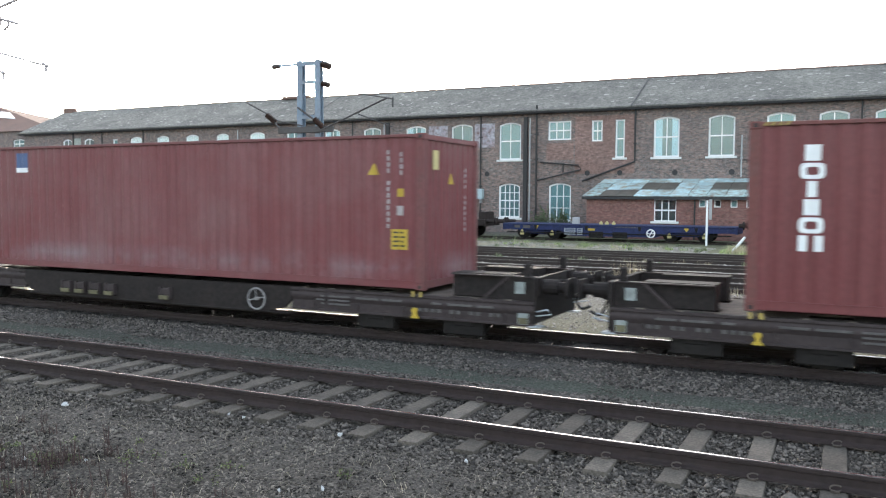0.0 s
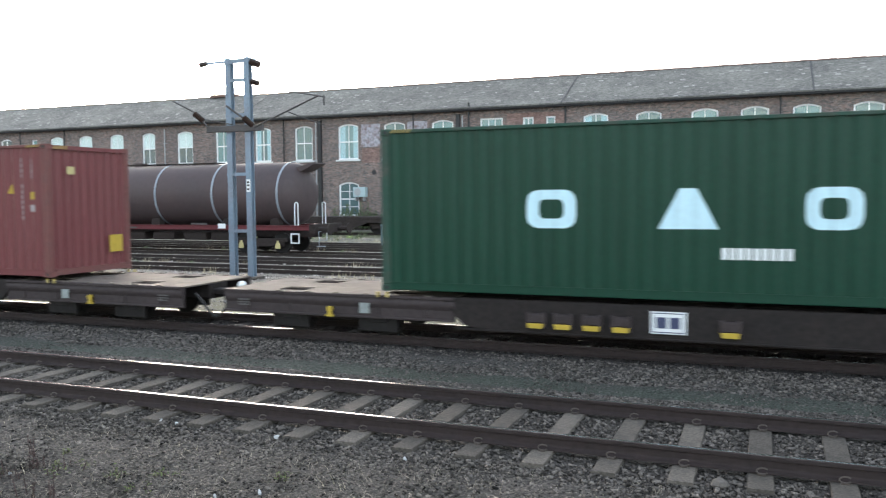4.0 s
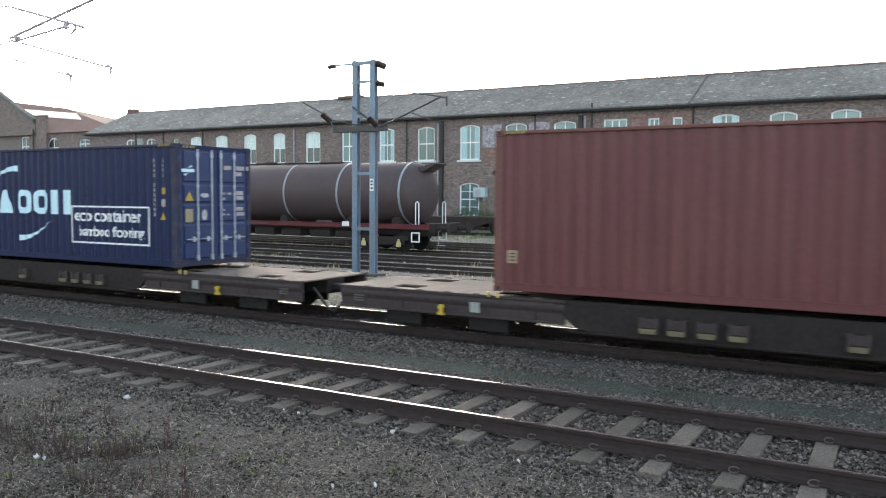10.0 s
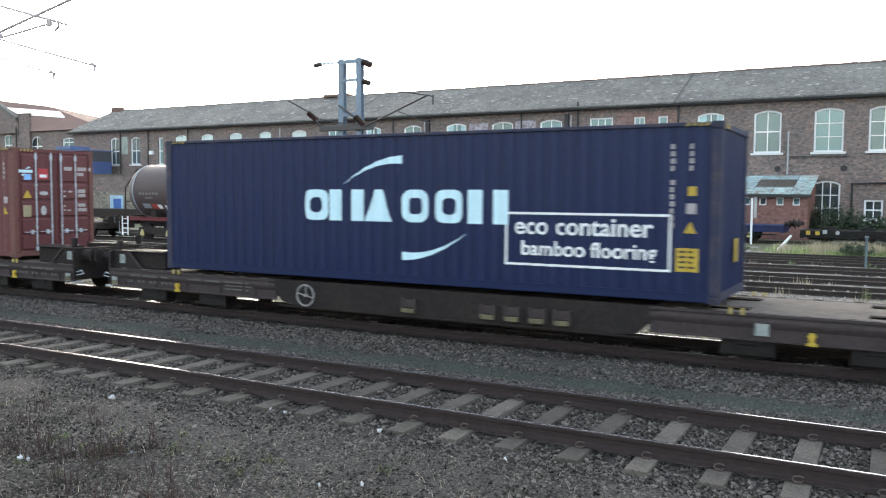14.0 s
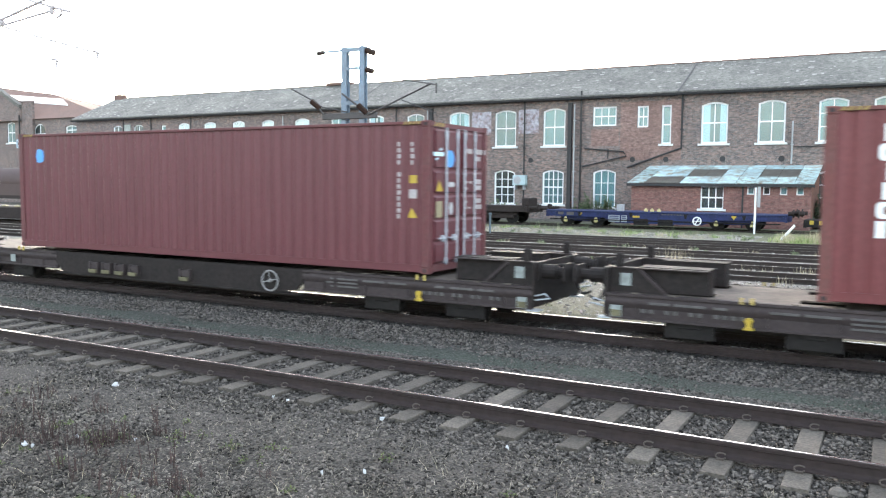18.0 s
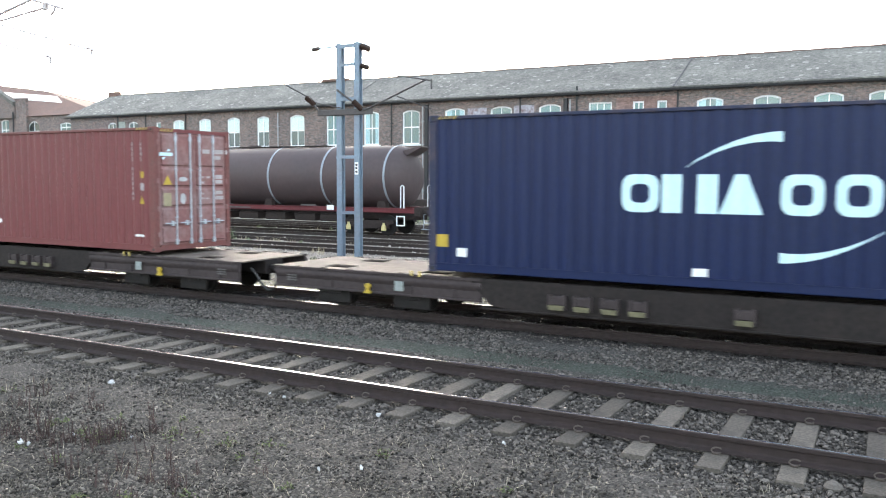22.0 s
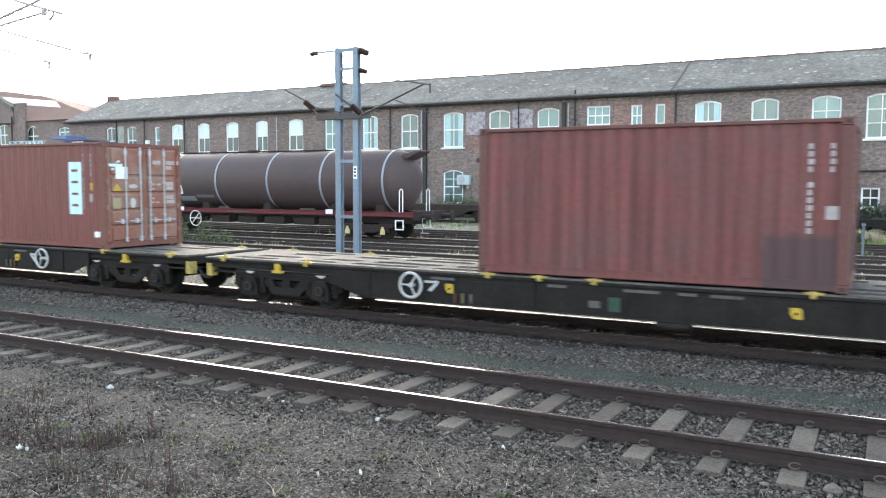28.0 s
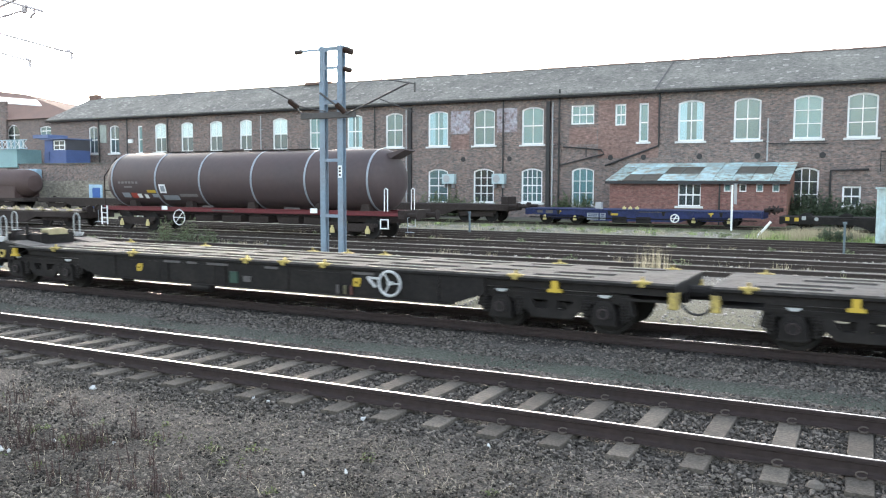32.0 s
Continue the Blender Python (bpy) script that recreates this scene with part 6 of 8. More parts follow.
AQUA = tile_random(material("pale_aqua_roof_sheet", (0.4, 0.55, 0.58), 0.55, vary=0.2, grain=4, stain=1.5, other=(0.25, 0.2, 0.13), amount=1.0), 0.25)
AQUA_RUST = tile_random(material("rust_streaked_aqua_sheet", (0.33, 0.45, 0.45), 0.7, vary=0.25, grain=5, stain=2.6, other=(0.15, 0.1, 0.06), amount=1.0), 0.2)
DARKGLASS = material("dirty_wired_glass", (0.075, 0.066, 0.056), 0.4, vary=0.3, grain=3, stain=2, other=(0.12, 0.12, 0.1))
n = 10
for i in range(n):
    x0, x1 = -15.05 + 10.8 * i / n, -15.05 + 10.8 * (i + 1) / n - 0.03
    for r, (u0, u1) in enumerate(((0.0, 0.34), (0.33, 0.76), (0.75, 1.0))):
        dark = r == 1 and i in (3, 4, 7, 8) or (r == 0 and i in (1, 2))
        y0, y1, z0, z1 = 42.75 + 5.24 * u0, 42.75 + 5.24 * u1, 2.6 + 1.2 * u0 + 0.012 * (2 - r), 2.6 + 1.2 * u1 + 0.012 * (2 - r)
        part("roof_sheet", Mesh().prism([(y0, z0), (y1, z1), (y1, z1 + 0.03), (y0, z0 + 0.03)], "x", x0, x1), DARKGLASS if dark else AQUA_RUST if (r == 0 and i in (0, 6, 7, 8, 9)) or (r == 1 and i in (0, 9)) else AQUA, hut)
part("fascia", Mesh().box(-15.1, -4.25, 42.72, 42.8, 2.44, 2.6), PIPE_DARK, hut)
part("downpipe", Mesh().rod((-8.15, 42.93, 0), (-8.15, 42.93, 2.45), 0.05), PIPE_DARK, hut)

# ---- workshop, annex and cabins at the far end ----
shop = thing("workshop", "red brick workshop with hipped tile roof and skylight", "building")
sh = [(-83.2, -81.1, 6.4, 8.6), (-77.8, -76.0, 7.3, 8.3), (-87.9, -86.4, 6.6, 8.9)]
part("wall", pierced_wall(-110, -75.6, -0.3, 9.2, 49, 49.4, sh), BRICK, shop)
for a, b, c, d in sh:
    window(shop, 49, a, b, c, d, 2, 2, 0.95 if a == -83.2 else 0.15, a == -87.9, 3 if a == -83.2 else 1)
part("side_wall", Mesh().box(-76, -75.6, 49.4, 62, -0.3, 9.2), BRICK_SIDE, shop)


def on_roof(x, y, lift=0.0):
    """A point on the workshop's front roof slope."""
    return (x, y, 9.1 + 0.567 * (y - 48.7) + lift)


RV = [on_roof(-110, 48.7), on_roof(-75.2, 48.7), on_roof(-74.4, 49.95), on_roof(-88.5, 55.1), on_roof(-110, 59.6), (-74.4, 66, 9.1), (-110, 70, 9.1)]
part("roof", Mesh().add(RV, [(0, 1, 2, 3, 4), (1, 5, 2), (2, 5, 3), (3, 5, 6), (3, 6, 4), (0, 4, 6), (0, 6, 5, 1)]), RED_TILE, shop, "weathered red hipped tile roof")
LIGHT = [(-97.0, 55.4), (-83.7, 53.1), (-80.7, 51.5), (-91.3, 53.2)]
part("skylight", Mesh().add([on_roof(x, y, d) for d in (0.02, 0.1) for x, y in LIGHT], [(3, 2, 1, 0), (4, 5, 6, 7)] + [(k, (k + 1) % 4, 4 + (k + 1) % 4, 4 + k) for k in range(4)]), material("milky_skylight_glass", (0.75, 0.77, 0.78), 0.2, vary=0.05, bump=0), shop, "long milky roof light")
part("gable", Mesh().prism([(-110, 9.0), (-84.75, 9.0), (-84.75, 10.3), (-97, 16.65)], "y", 48.6, 48.98), BRICK, shop)
part("gable_verge", Mesh().prism([(-84.75, 10.3), (-84.75, 10.7), (-97, 17.05), (-97, 16.65)], "y", 48.4, 48.98), SLATE, shop)
part("pier", Mesh().box(-84.7, -82.9, 48.7, 48.99, -0.3, 10.95).box(-84.8, -82.8, 48.62, 48.99, 10.95, 11.1), BRICK, shop)
part("downpipe", Mesh().rod((-84.9, 48.5, 0), (-84.9, 48.5, 9.6), 0.08), PIPE_DARK, shop)
annex = thing("annex", "low brick annex wall on a rubble stone base", "building")
part("stone_base", Mesh().box(-74.2, -60.4, 43.9, 47.6, -0.3, 2.6), RUBBLE, annex, "rubble stone base")
part("brick_wall", Mesh().box(-74.2, -60.45, 43.96, 47.6, 2.6, 4.15), BRICK, annex)
part("coping", Mesh().box(-74.25, -60.35, 43.85, 47.6, 4.15, 4.25), SLATE, annex)
part("door_frame", Mesh().box(-64.1, -62.4, 43.8, 43.9, -0.2, 2.25), material("pale_blue_frame_paint", (0.35, 0.5, 0.62), 0.6), annex, "pale blue door frame")
part("door", Mesh().box(-63.6, -62.6, 43.77, 43.8, -0.1, 1.95), material("blue_door_paint", (0.05, 0.12, 0.35), 0.5), annex, "blue door")
CABIN_BLUE = material("blue_cabin_roof_paint", (0.1, 0.14, 0.27), 0.6, vary=0.2)
CABIN_DARK = material("deep_blue_cabin_paint", (0.06, 0.095, 0.23), 0.6, vary=0.2)
cab = thing("site_cabin", "deep blue site cabin with a white window on the annex roof", "cabin")
part("body", Mesh().box(-70.75, -67.7, 44.3, 47.0, 4.25, 5.5).box(-70.75, -69.6, 44.31, 47.0, 5.5, 6.45), CABIN_DARK, cab)
part("upper_wall", Mesh().box(-69.6, -67.7, 44.35, 47.0, 5.5, 6.5), material("dusty_blue_panel", (0.06, 0.06, 0.07), 0.7, vary=0.2), cab)
part("roof", Mesh().box(-71.0, -67.6, 44.0, 47.2, 6.5, 6.6), CABIN_BLUE, cab)
part("upper_box", Mesh().box(-72.3, -70.1, 44.2, 46.4, 6.68, 7.0), CABIN_BLUE, cab)
for i in range(6):
    part("slat", Mesh().box(-70.8, -70.0, 44.22, 44.3, 4.35 + i * 0.18, 4.45 + i * 0.18), CABIN_DARK, cab)
window(cab, 44.18, -69.4, -67.85, 5.5, 6.4, 2, 2, 0, False, 3, frame_w=0.08)
SKY_RAIL = material("pale_blue_rail_paint", (0.36, 0.48, 0.56), 0.6, vary=0.12)
teal = thing("teal_cabin", "pale teal cabin with white window and braced railing", "cabin")
TEAL = material("pale_teal_paint", (0.22, 0.36, 0.38), 0.6, vary=0.15, stain=2)
part("body", Mesh().box(-79.0, -75.2, 44.5, 47.2, 3.9, 5.7, 0.03), TEAL, teal)
part("glazing", Mesh().box(-76.6, -74.0, 44.46, 44.5, 5.7, 6.6), WINDOW_BACKS[0], teal)
for k in range(5):
    part("mullion", Mesh().box(-76.6 + k * 0.62, -76.52 + k * 0.62, 44.4, 44.46, 5.7, 6.6), WOOD_WHITE, teal)
part("railing", Mesh().box(-79.0, -73.2, 44.2, 44.26, 6.55, 6.62).box(-79.0, -73.2, 44.2, 44.26, 5.72, 5.79), SKY_RAIL, teal, "pale blue top rail")
for k in range(6):
    x = -79.0 + k * 0.96
    part("rail_post", Mesh().box(x, x + 0.07, 44.19, 44.27, 5.72, 6.62), SKY_RAIL, teal)
    part("cross_brace", Mesh().rod((x + 0.05, 44.23, 5.76), (x + 0.94, 44.23, 6.58), 0.025, 6).rod((x + 0.05, 44.25, 6.58), (x + 0.94, 44.25, 5.76), 0.025, 6), WOOD_WHITE, teal, "white crossed brace")
duct = whole("pale_blue_duct", Mesh().box(-74.0, -70.6, 43.3, 43.8, 3.2, 3.7, 0.08).box(-71.1, -70.6, 43.3, 43.8, 1.9, 3.2, 0.05), material("pale_blue_duct_paint", (0.25, 0.38, 0.48), 0.6), "pale blue duct bent down beside the annex", "duct")

# ---- battered steel cabin by the grass ----
steel = thing("steel_cabin", "battered pale blue steel cabin with a missing door", "cabin")
SKYSTEEL = material("pale_blue_steel_paint", (0.38, 0.51, 0.53), 0.6, vary=0.15, grain=5, stain=1.6, other=(0.27, 0.27, 0.23), amount=0.7)
RUSTY = material("rusty_steel_edge", (0.16, 0.08, 0.05), 0.9, vary=0.3, grain=6)
SY = 28.6
m = Mesh()
for a, b in ((0.12, 2.4), (3.06, 3.75), (4.28, 9.5)):
    k = int((b - a) / 0.14)
    m.box(a, b, SY, SY + 0.06, 0.1, 2.25)
    for i in range(k):
        if i % 2 == 0:
            m.prism([(a + i * 0.14, SY), (a + i * 0.14 + 0.03, SY - 0.03), (a + i * 0.14 + 0.11, SY - 0.03), (a + i * 0.14 + 0.14, SY)], "z", 0.18, 2.2)
m.box(2.4, 3.06, SY, SY + 0.06, 2.05, 2.25).box(3.75, 4.28, SY, SY + 0.06, 0.1, 1.3).box(3.75, 4.28, SY, SY + 0.06, 2.18, 2.25)
part("front_wall", m, SKYSTEEL, steel)
part("side_wall", Mesh().box(0.12, 0.18, SY + 0.06, SY + 2.5, 0.1, 2.25), SKYSTEEL, steel)
part("back_wall", Mesh().box(0.12, 9.5, SY + 2.44, SY + 2.5, 0.1, 2.25), SKYSTEEL, steel)
part("roof", Mesh().box(0.05, 9.55, SY - 0.06, SY + 2.55, 2.25, 2.31), SKYSTEEL, steel)
for x in (1.18, 2.32, 4.44, 7.0):
    part("post", Mesh().box(x - 0.05, x + 0.05, SY - 0.05, SY, 0.1, 2.4), SKYSTEEL if x < 4 else RUSTY, steel)
part("eaves_rail", Mesh().box(2.8, 9.55, SY - 0.1, SY - 0.06, 2.2, 2.33), material("flaking_white_rail_paint", (0.45, 0.42, 0.4), 0.8, vary=0.3, grain=9, other=(0.16, 0.09, 0.06), stain=5, amount=0.8), steel, "flaking white eaves rail")
part("door_frame", Mesh().box(2.38, 2.43, SY - 0.06, SY, 0.15, 2.1).box(3.03, 3.08, SY - 0.06, SY, 0.15, 2.1).box(2.38, 3.08, SY - 0.06, SY, 2.08, 2.13), RUSTY, steel)
part("inner_panel", Mesh().box(2.4, 3.1, SY + 1.2, SY + 1.25, 0.2, 2.2), material("scrawled_grey_panel", (0.22, 0.24, 0.26), 0.8, vary=0.4, grain=3, stain=3, other=(0.08, 0.08, 0.09)), steel)
part("window_frame", Mesh().box(3.75, 4.28, SY - 0.03, SY, 1.28, 1.34).box(3.75, 4.28, SY - 0.03, SY, 2.14, 2.2).box(3.75, 3.8, SY - 0.03, SY, 1.34, 2.14).box(4.23, 4.28, SY - 0.03, SY, 1.34, 2.14).box(3.8, 4.23, SY - 0.02, SY, 1.8, 1.84), RUSTY, steel)
part("floor", Mesh().box(0.15, 9.5, SY, SY + 2.5, 0.02, 0.1), WAGON, steel)
for x in (0.5, 3.0, 6.0, 9.0):
    part("support", Mesh().box(x, x + 0.3, SY + 0.1, SY + 2.4, -0.25, 0.02), SLEEPER, steel)
SCRAWL = material("faded_scrawl_paint", (0.12, 0.17, 0.19), 0.8, vary=0.2)
part("scrawl", hose(Mesh(), [(0.5, SY - 0.035, 1.1), (0.55, SY - 0.035, 1.6), (0.85, SY - 0.035, 1.85), (1.1, SY - 0.035, 1.75)], 0.012), SCRAWL, steel, "faded scrawled curve")
part("scrawl", Mesh().ring((1.95, SY - 0.034, 1.65), 0.07, 0.012, "y", 12, 4), SCRAWL, steel)

# ---- overhead line mast ----
MX0, MX1, MY = -16.1, -15.4, 14.2
MAST = material("blue_grey_mast_paint", (0.185, 0.245, 0.31), 0.6, 0.1, vary=0.12, other=(0.2, 0.2, 0.22), stain=1.2)
GEAR = material("dull_dark_cantilever_steel", (0.075, 0.07, 0.07), 0.6, 0.3, vary=0.2)
INSUL = material("brown_glazed_insulator", (0.05, 0.03, 0.025), 0.25, vary=0.2)
mast = thing("catenary_mast", "twin-legged blue-grey steel mast for overhead wires", "mast")
for x in (MX0, MX1):
    part("leg", Mesh().prism([(x - 0.1, MY - 0.1), (x + 0.1, MY - 0.1), (x + 0.1, MY - 0.085), (x + 0.008, MY - 0.085), (x + 0.008, MY + 0.085), (x + 0.1, MY + 0.085), (x + 0.1, MY + 0.1), (x - 0.1, MY + 0.1), (x - 0.1, MY + 0.085), (x - 0.008, MY + 0.085), (x - 0.008, MY - 0.085), (x - 0.1, MY - 0.085)], "z", -0.3, 6.86), MAST, mast)
    part("footing", Mesh().box(x - 0.3, x + 0.3, MY - 0.3, MY + 0.3, -0.4, -0.12, 0.04), SLEEPER, mast)
for z, h in ((1.3, 0.1), (3.12, 0.1), (4.98, 0.12), (6.1, 0.1), (6.68, 0.14)):
    part("batten", Mesh().box(MX0 - 0.1, MX1 + 0.1, MY - 0.12, MY - 0.1, z, z + h), MAST, mast)
part("cross_arm", Mesh().box(-16.9, -14.75, MY - 0.2, MY - 0.13, 4.52, 4.72, 0.02), GEAR, mast, "dark horizontal cross arm")
part("top_arm", Mesh().box(-17.2, MX1 + 0.3, MY - 0.03, MY + 0.03, 6.74, 6.8), MAST, mast)


def insulator(p0, p1, parent, r=0.09):
    p0, p1 = Vector(p0), Vector(p1)
    prof = [(0.0, 0.001), (0.0, 0.03)]
    for i in range(7):   # sheds along a core
        u = (i + 0.5) / 7
        prof += [(u - 0.05, 0.03), (u - 0.02, r), (u + 0.02, r * 0.8), (u + 0.05, 0.03)]
    d = p1 - p0
    a = d.orthogonal().normalized()
    b = d.normalized().cross(a)
    prof += [(1.0, 0.03), (1.0, 0.001)]
    n = 12
    v = [tuple(p0 + d * u + (a * math.cos(k * math.tau / n) + b * math.sin(k * math.tau / n)) * q) for u, q in prof for k in range(n)]
    m = Mesh().add(v, [(i * n + k, i * n + (k + 1) % n, (i + 1) * n + (k + 1) % n, (i + 1) * n + k) for i in range(len(prof) - 1) for k in range(n)])
    part("insulator", m, INSUL, parent, "brown ribbed insulator")


insulator((MX1 + 0.12, MY, 6.72), (MX1 + 0.45, MY, 6.6), mast, 0.11)
insulator((MX1 + 0.12, MY, 6.1), (MX1 + 0.4, MY, 6.02), mast, 0.09)
insulator((-17.25, MY, 6.74), (-16.95, MY, 6.76), mast, 0.08)
for s, x0 in ((1, -15.0), (-1, -16.9)):
    if s > 0:
        part("cantilever", Mesh().tube([(MX0 + 0.0, MY - 0.2, 5.35), (-15.15, MY - 0.2, 4.72)], 0.035, 8).tube([(-15.1, MY - 0.2, 4.62), (-12.75, MY - 0.2, 5.5)], 0.03, 8).tube([(-13.8, MY - 0.2, 5.68), (-12.75, MY - 0.2, 5.5), (-12.55, MY - 0.2, 5.45)], 0.02).tube([(-13.8, MY - 0.2, 5.05), (-12.55, MY - 0.2, 4.6)], 0.02).rod((-12.55, MY - 0.2, 5.5), (-12.55, MY - 0.2, 5.2), 0.03), GEAR, mast, "dull tubular cantilever")
        insulator((-15.45, MY - 0.2, 4.95), (-15.12, MY - 0.2, 4.68), mast, 0.1)
    else:
        part("cantilever", Mesh().tube([(-18.2, MY - 0.2, 5.6), (-17.25, MY - 0.2, 5.15), (-16.85, MY - 0.2, 4.7)], 0.028, 8).tube([(-17.35, MY - 0.2, 5.2), (-16.9, MY - 0.2, 4.95), (-15.9, MY - 0.2, 4.75)], 0.02), GEAR, mast, "dull tubular cantilever")
        insulator((-17.35, MY - 0.2, 5.15), (-17.0, MY - 0.2, 4.9), mast, 0.1)
part("number_plate", Mesh().box(MX1 - 0.07, MX1 + 0.07, MY - 0.115, MY - 0.105, 2.6, 3.0), WOOD_WHITE, mast, "white plate with plain bars")
part("plate_bar", Mesh().box(MX1 - 0.04, MX1 + 0.04, MY - 0.121, MY - 0.115, 2.66, 2.72).box(MX1 - 0.04, MX1 + 0.04, MY - 0.121, MY - 0.115, 2.78, 2.84).box(MX1 - 0.04, MX1 + 0.04, MY - 0.121, MY - 0.115, 2.88, 2.94), PIPE_DARK, mast)

# ---- yard tracks ----
YARD_RAIL = material("dusty_rusty_rail", (0.04, 0.031, 0.027), 0.9, vary=0.3, stain=3)
YARD_TOP = material("dull_rusted_rail_head", (0.13, 0.115, 0.105), 0.6, 0.3, vary=0.2)
for i, y in enumerate((15.9, 19.3, 22.9, 26.6, 29.6, 39.3)):
    z = YARD_Z if y < 35 else 0.02
    t = track("track_yard_%d" % (i + 1), y, z, -170, 120, "rusty yard siding in pale weedy ballast", 0.06, side=YARD_RAIL, top=YARD_TOP)

# ---- rail vehicles standing in the yard ----
TANK_BROWN = material("dark_brown_tank_paint", (0.062, 0.044, 0.045), 0.58, spec=0.35, vary=0.08, grain=5, stain=0.6, other=(0.05, 0.04, 0.043), amount=0.6)
BAND = material("grey_tank_band", (0.25, 0.28, 0.32), 0.5, 0.2, vary=0.15)
UNDER_RED = material("dull_red_underframe", (0.115, 0.014, 0.02), 0.6, vary=0.2)
BLUE_FRAME = material("deep_blue_underframe", (0.014, 0.022, 0.085), 0.6, vary=0.3, other=(0.012, 0.012, 0.02), stain=2, spec=0.3)
BROWN_FRAME = material("rusty_brown_underframe", (0.032, 0.025, 0.023), 0.8, vary=0.3, spec=0.2)


def yard_bogie(parent, x, y, z, mat, r=0.46, base=0.95, yellow=None):
    bg = part("bogie", Mesh().box(x - 0.2, x + 0.2, y - 0.9, y + 0.9, z + 0.4, z + 0.6, 0.03), mat, parent)
    for s in (-1, 1):
        yy = y + s * 1.0
        part("side_frame", Mesh().prism([(x - base - 0.4, z + 0.68), (x + base + 0.4, z + 0.68), (x + base + 0.4, z + 0.55), (x + 0.5, z + 0.32), (x - 0.5, z + 0.32), (x - base - 0.4, z + 0.55)], "y", yy - 0.05, yy + 0.05), mat, bg)
        for d in (-base, base):
            part("axle_box", Mesh().box(x + d - 0.18, x + d + 0.18, yy - 0.06, yy + 0.12, z + 0.32, z + 0.62, 0.04), mat, bg)
            if yellow:
                part("axle_cover", Mesh().prism([(x + d - 0.1, z + 0.24), (x + d + 0.1, z + 0.24), (x + d + 0.11, z + 0.34), (x + d + 0.08, z + 0.46), (x + d + 0.035, z + 0.5), (x + d + 0.035, z + 0.58), (x + d - 0.035, z + 0.58), (x + d - 0.035, z + 0.5), (x + d - 0.08, z + 0.46), (x + d - 0.11, z + 0.34)], "y", yy + s * 0.12, yy + s * 0.2), yellow, bg, "yellow axle damper cover")
    for d in (-base, base):
        m = Mesh()
        for s in (-1, 1):
            c = y + s * 0.7525
            m.turned([(c - 0.06, 0.02), (c - 0.06, r), (c + 0.06, r), (c + 0.06, r - 0.07), (c + 0.02, r - 0.1), (c + 0.02, 0.12), (c + 0.06, 0.1), (c + 0.06, 0.02)], "y", (x + d, 0, z + r), 24)
        part("wheelset", m.rod((x + d, y - 0.9, z + r), (x + d, y + 0.9, z + r), 0.08, 10), WHEEL, bg, smooth=True)


def yard_buffers(parent, x, s, y, z):
    for e in (-0.87, 0.87):
        part("buffer", Mesh().rod((x, y + e, z), (x + s * 0.5, y + e, z), 0.11, 12).rod((x + s * 0.5, y + e, z), (x + s * 0.56, y + e, z), 0.23, 16), BROWN_FRAME, parent)


tank = thing("tank_wagon", "dark brown bogie tank wagon with grey bands and red underframe", "tank wagon")
TY, TZ, TR = 23.65, 2.57, 1.41
part("barrel", Mesh().turned([(-36.5, 0.01), (-36.47, 0.5), (-36.36, 0.98), (-36.1, 1.27), (-35.7, TR), (-19.6, TR), (-19.25, 1.3), (-19.0, 1.0), (-18.88, 0.5), (-18.86, 0.01)], "x", (0, TY, TZ), 64), TANK_BROWN, tank, smooth=True)
for x in (-35.65, -32.5, -29.5, -26.2, -23.05, -19.65):
    part("band", Mesh().turned([(-0.05, TR), (-0.05, TR + 0.02), (0.05, TR + 0.02), (0.05, TR)], "x", (x, TY, TZ), 48), BAND, tank, "grey steel band", smooth=True)
part("deflector", Mesh().prism([(-19.3, TZ + 1.15), (-18.3, TZ + 1.35), (-18.28, TZ + 1.31), (-19.0, TZ + 0.95)], "y", TY - 0.5, TY + 0.5), TANK_BROWN, tank, "dark end deflector plate")
part("walkway", Mesh().box(-33, -23.5, TY - 0.3, TY + 0.3, TZ + TR + 0.02, TZ + TR + 0.06), BROWN_FRAME, tank)
part("centre_sill", Mesh().box(-36.4, -18.4, TY - 0.28, TY + 0.28, 0.66, 0.98), BROWN_FRAME, tank)
part("manhole", Mesh().rod((-28.2, TY, TZ + TR - 0.05), (-28.2, TY, TZ + TR + 0.12), 0.3, 18), TANK_BROWN, tank)
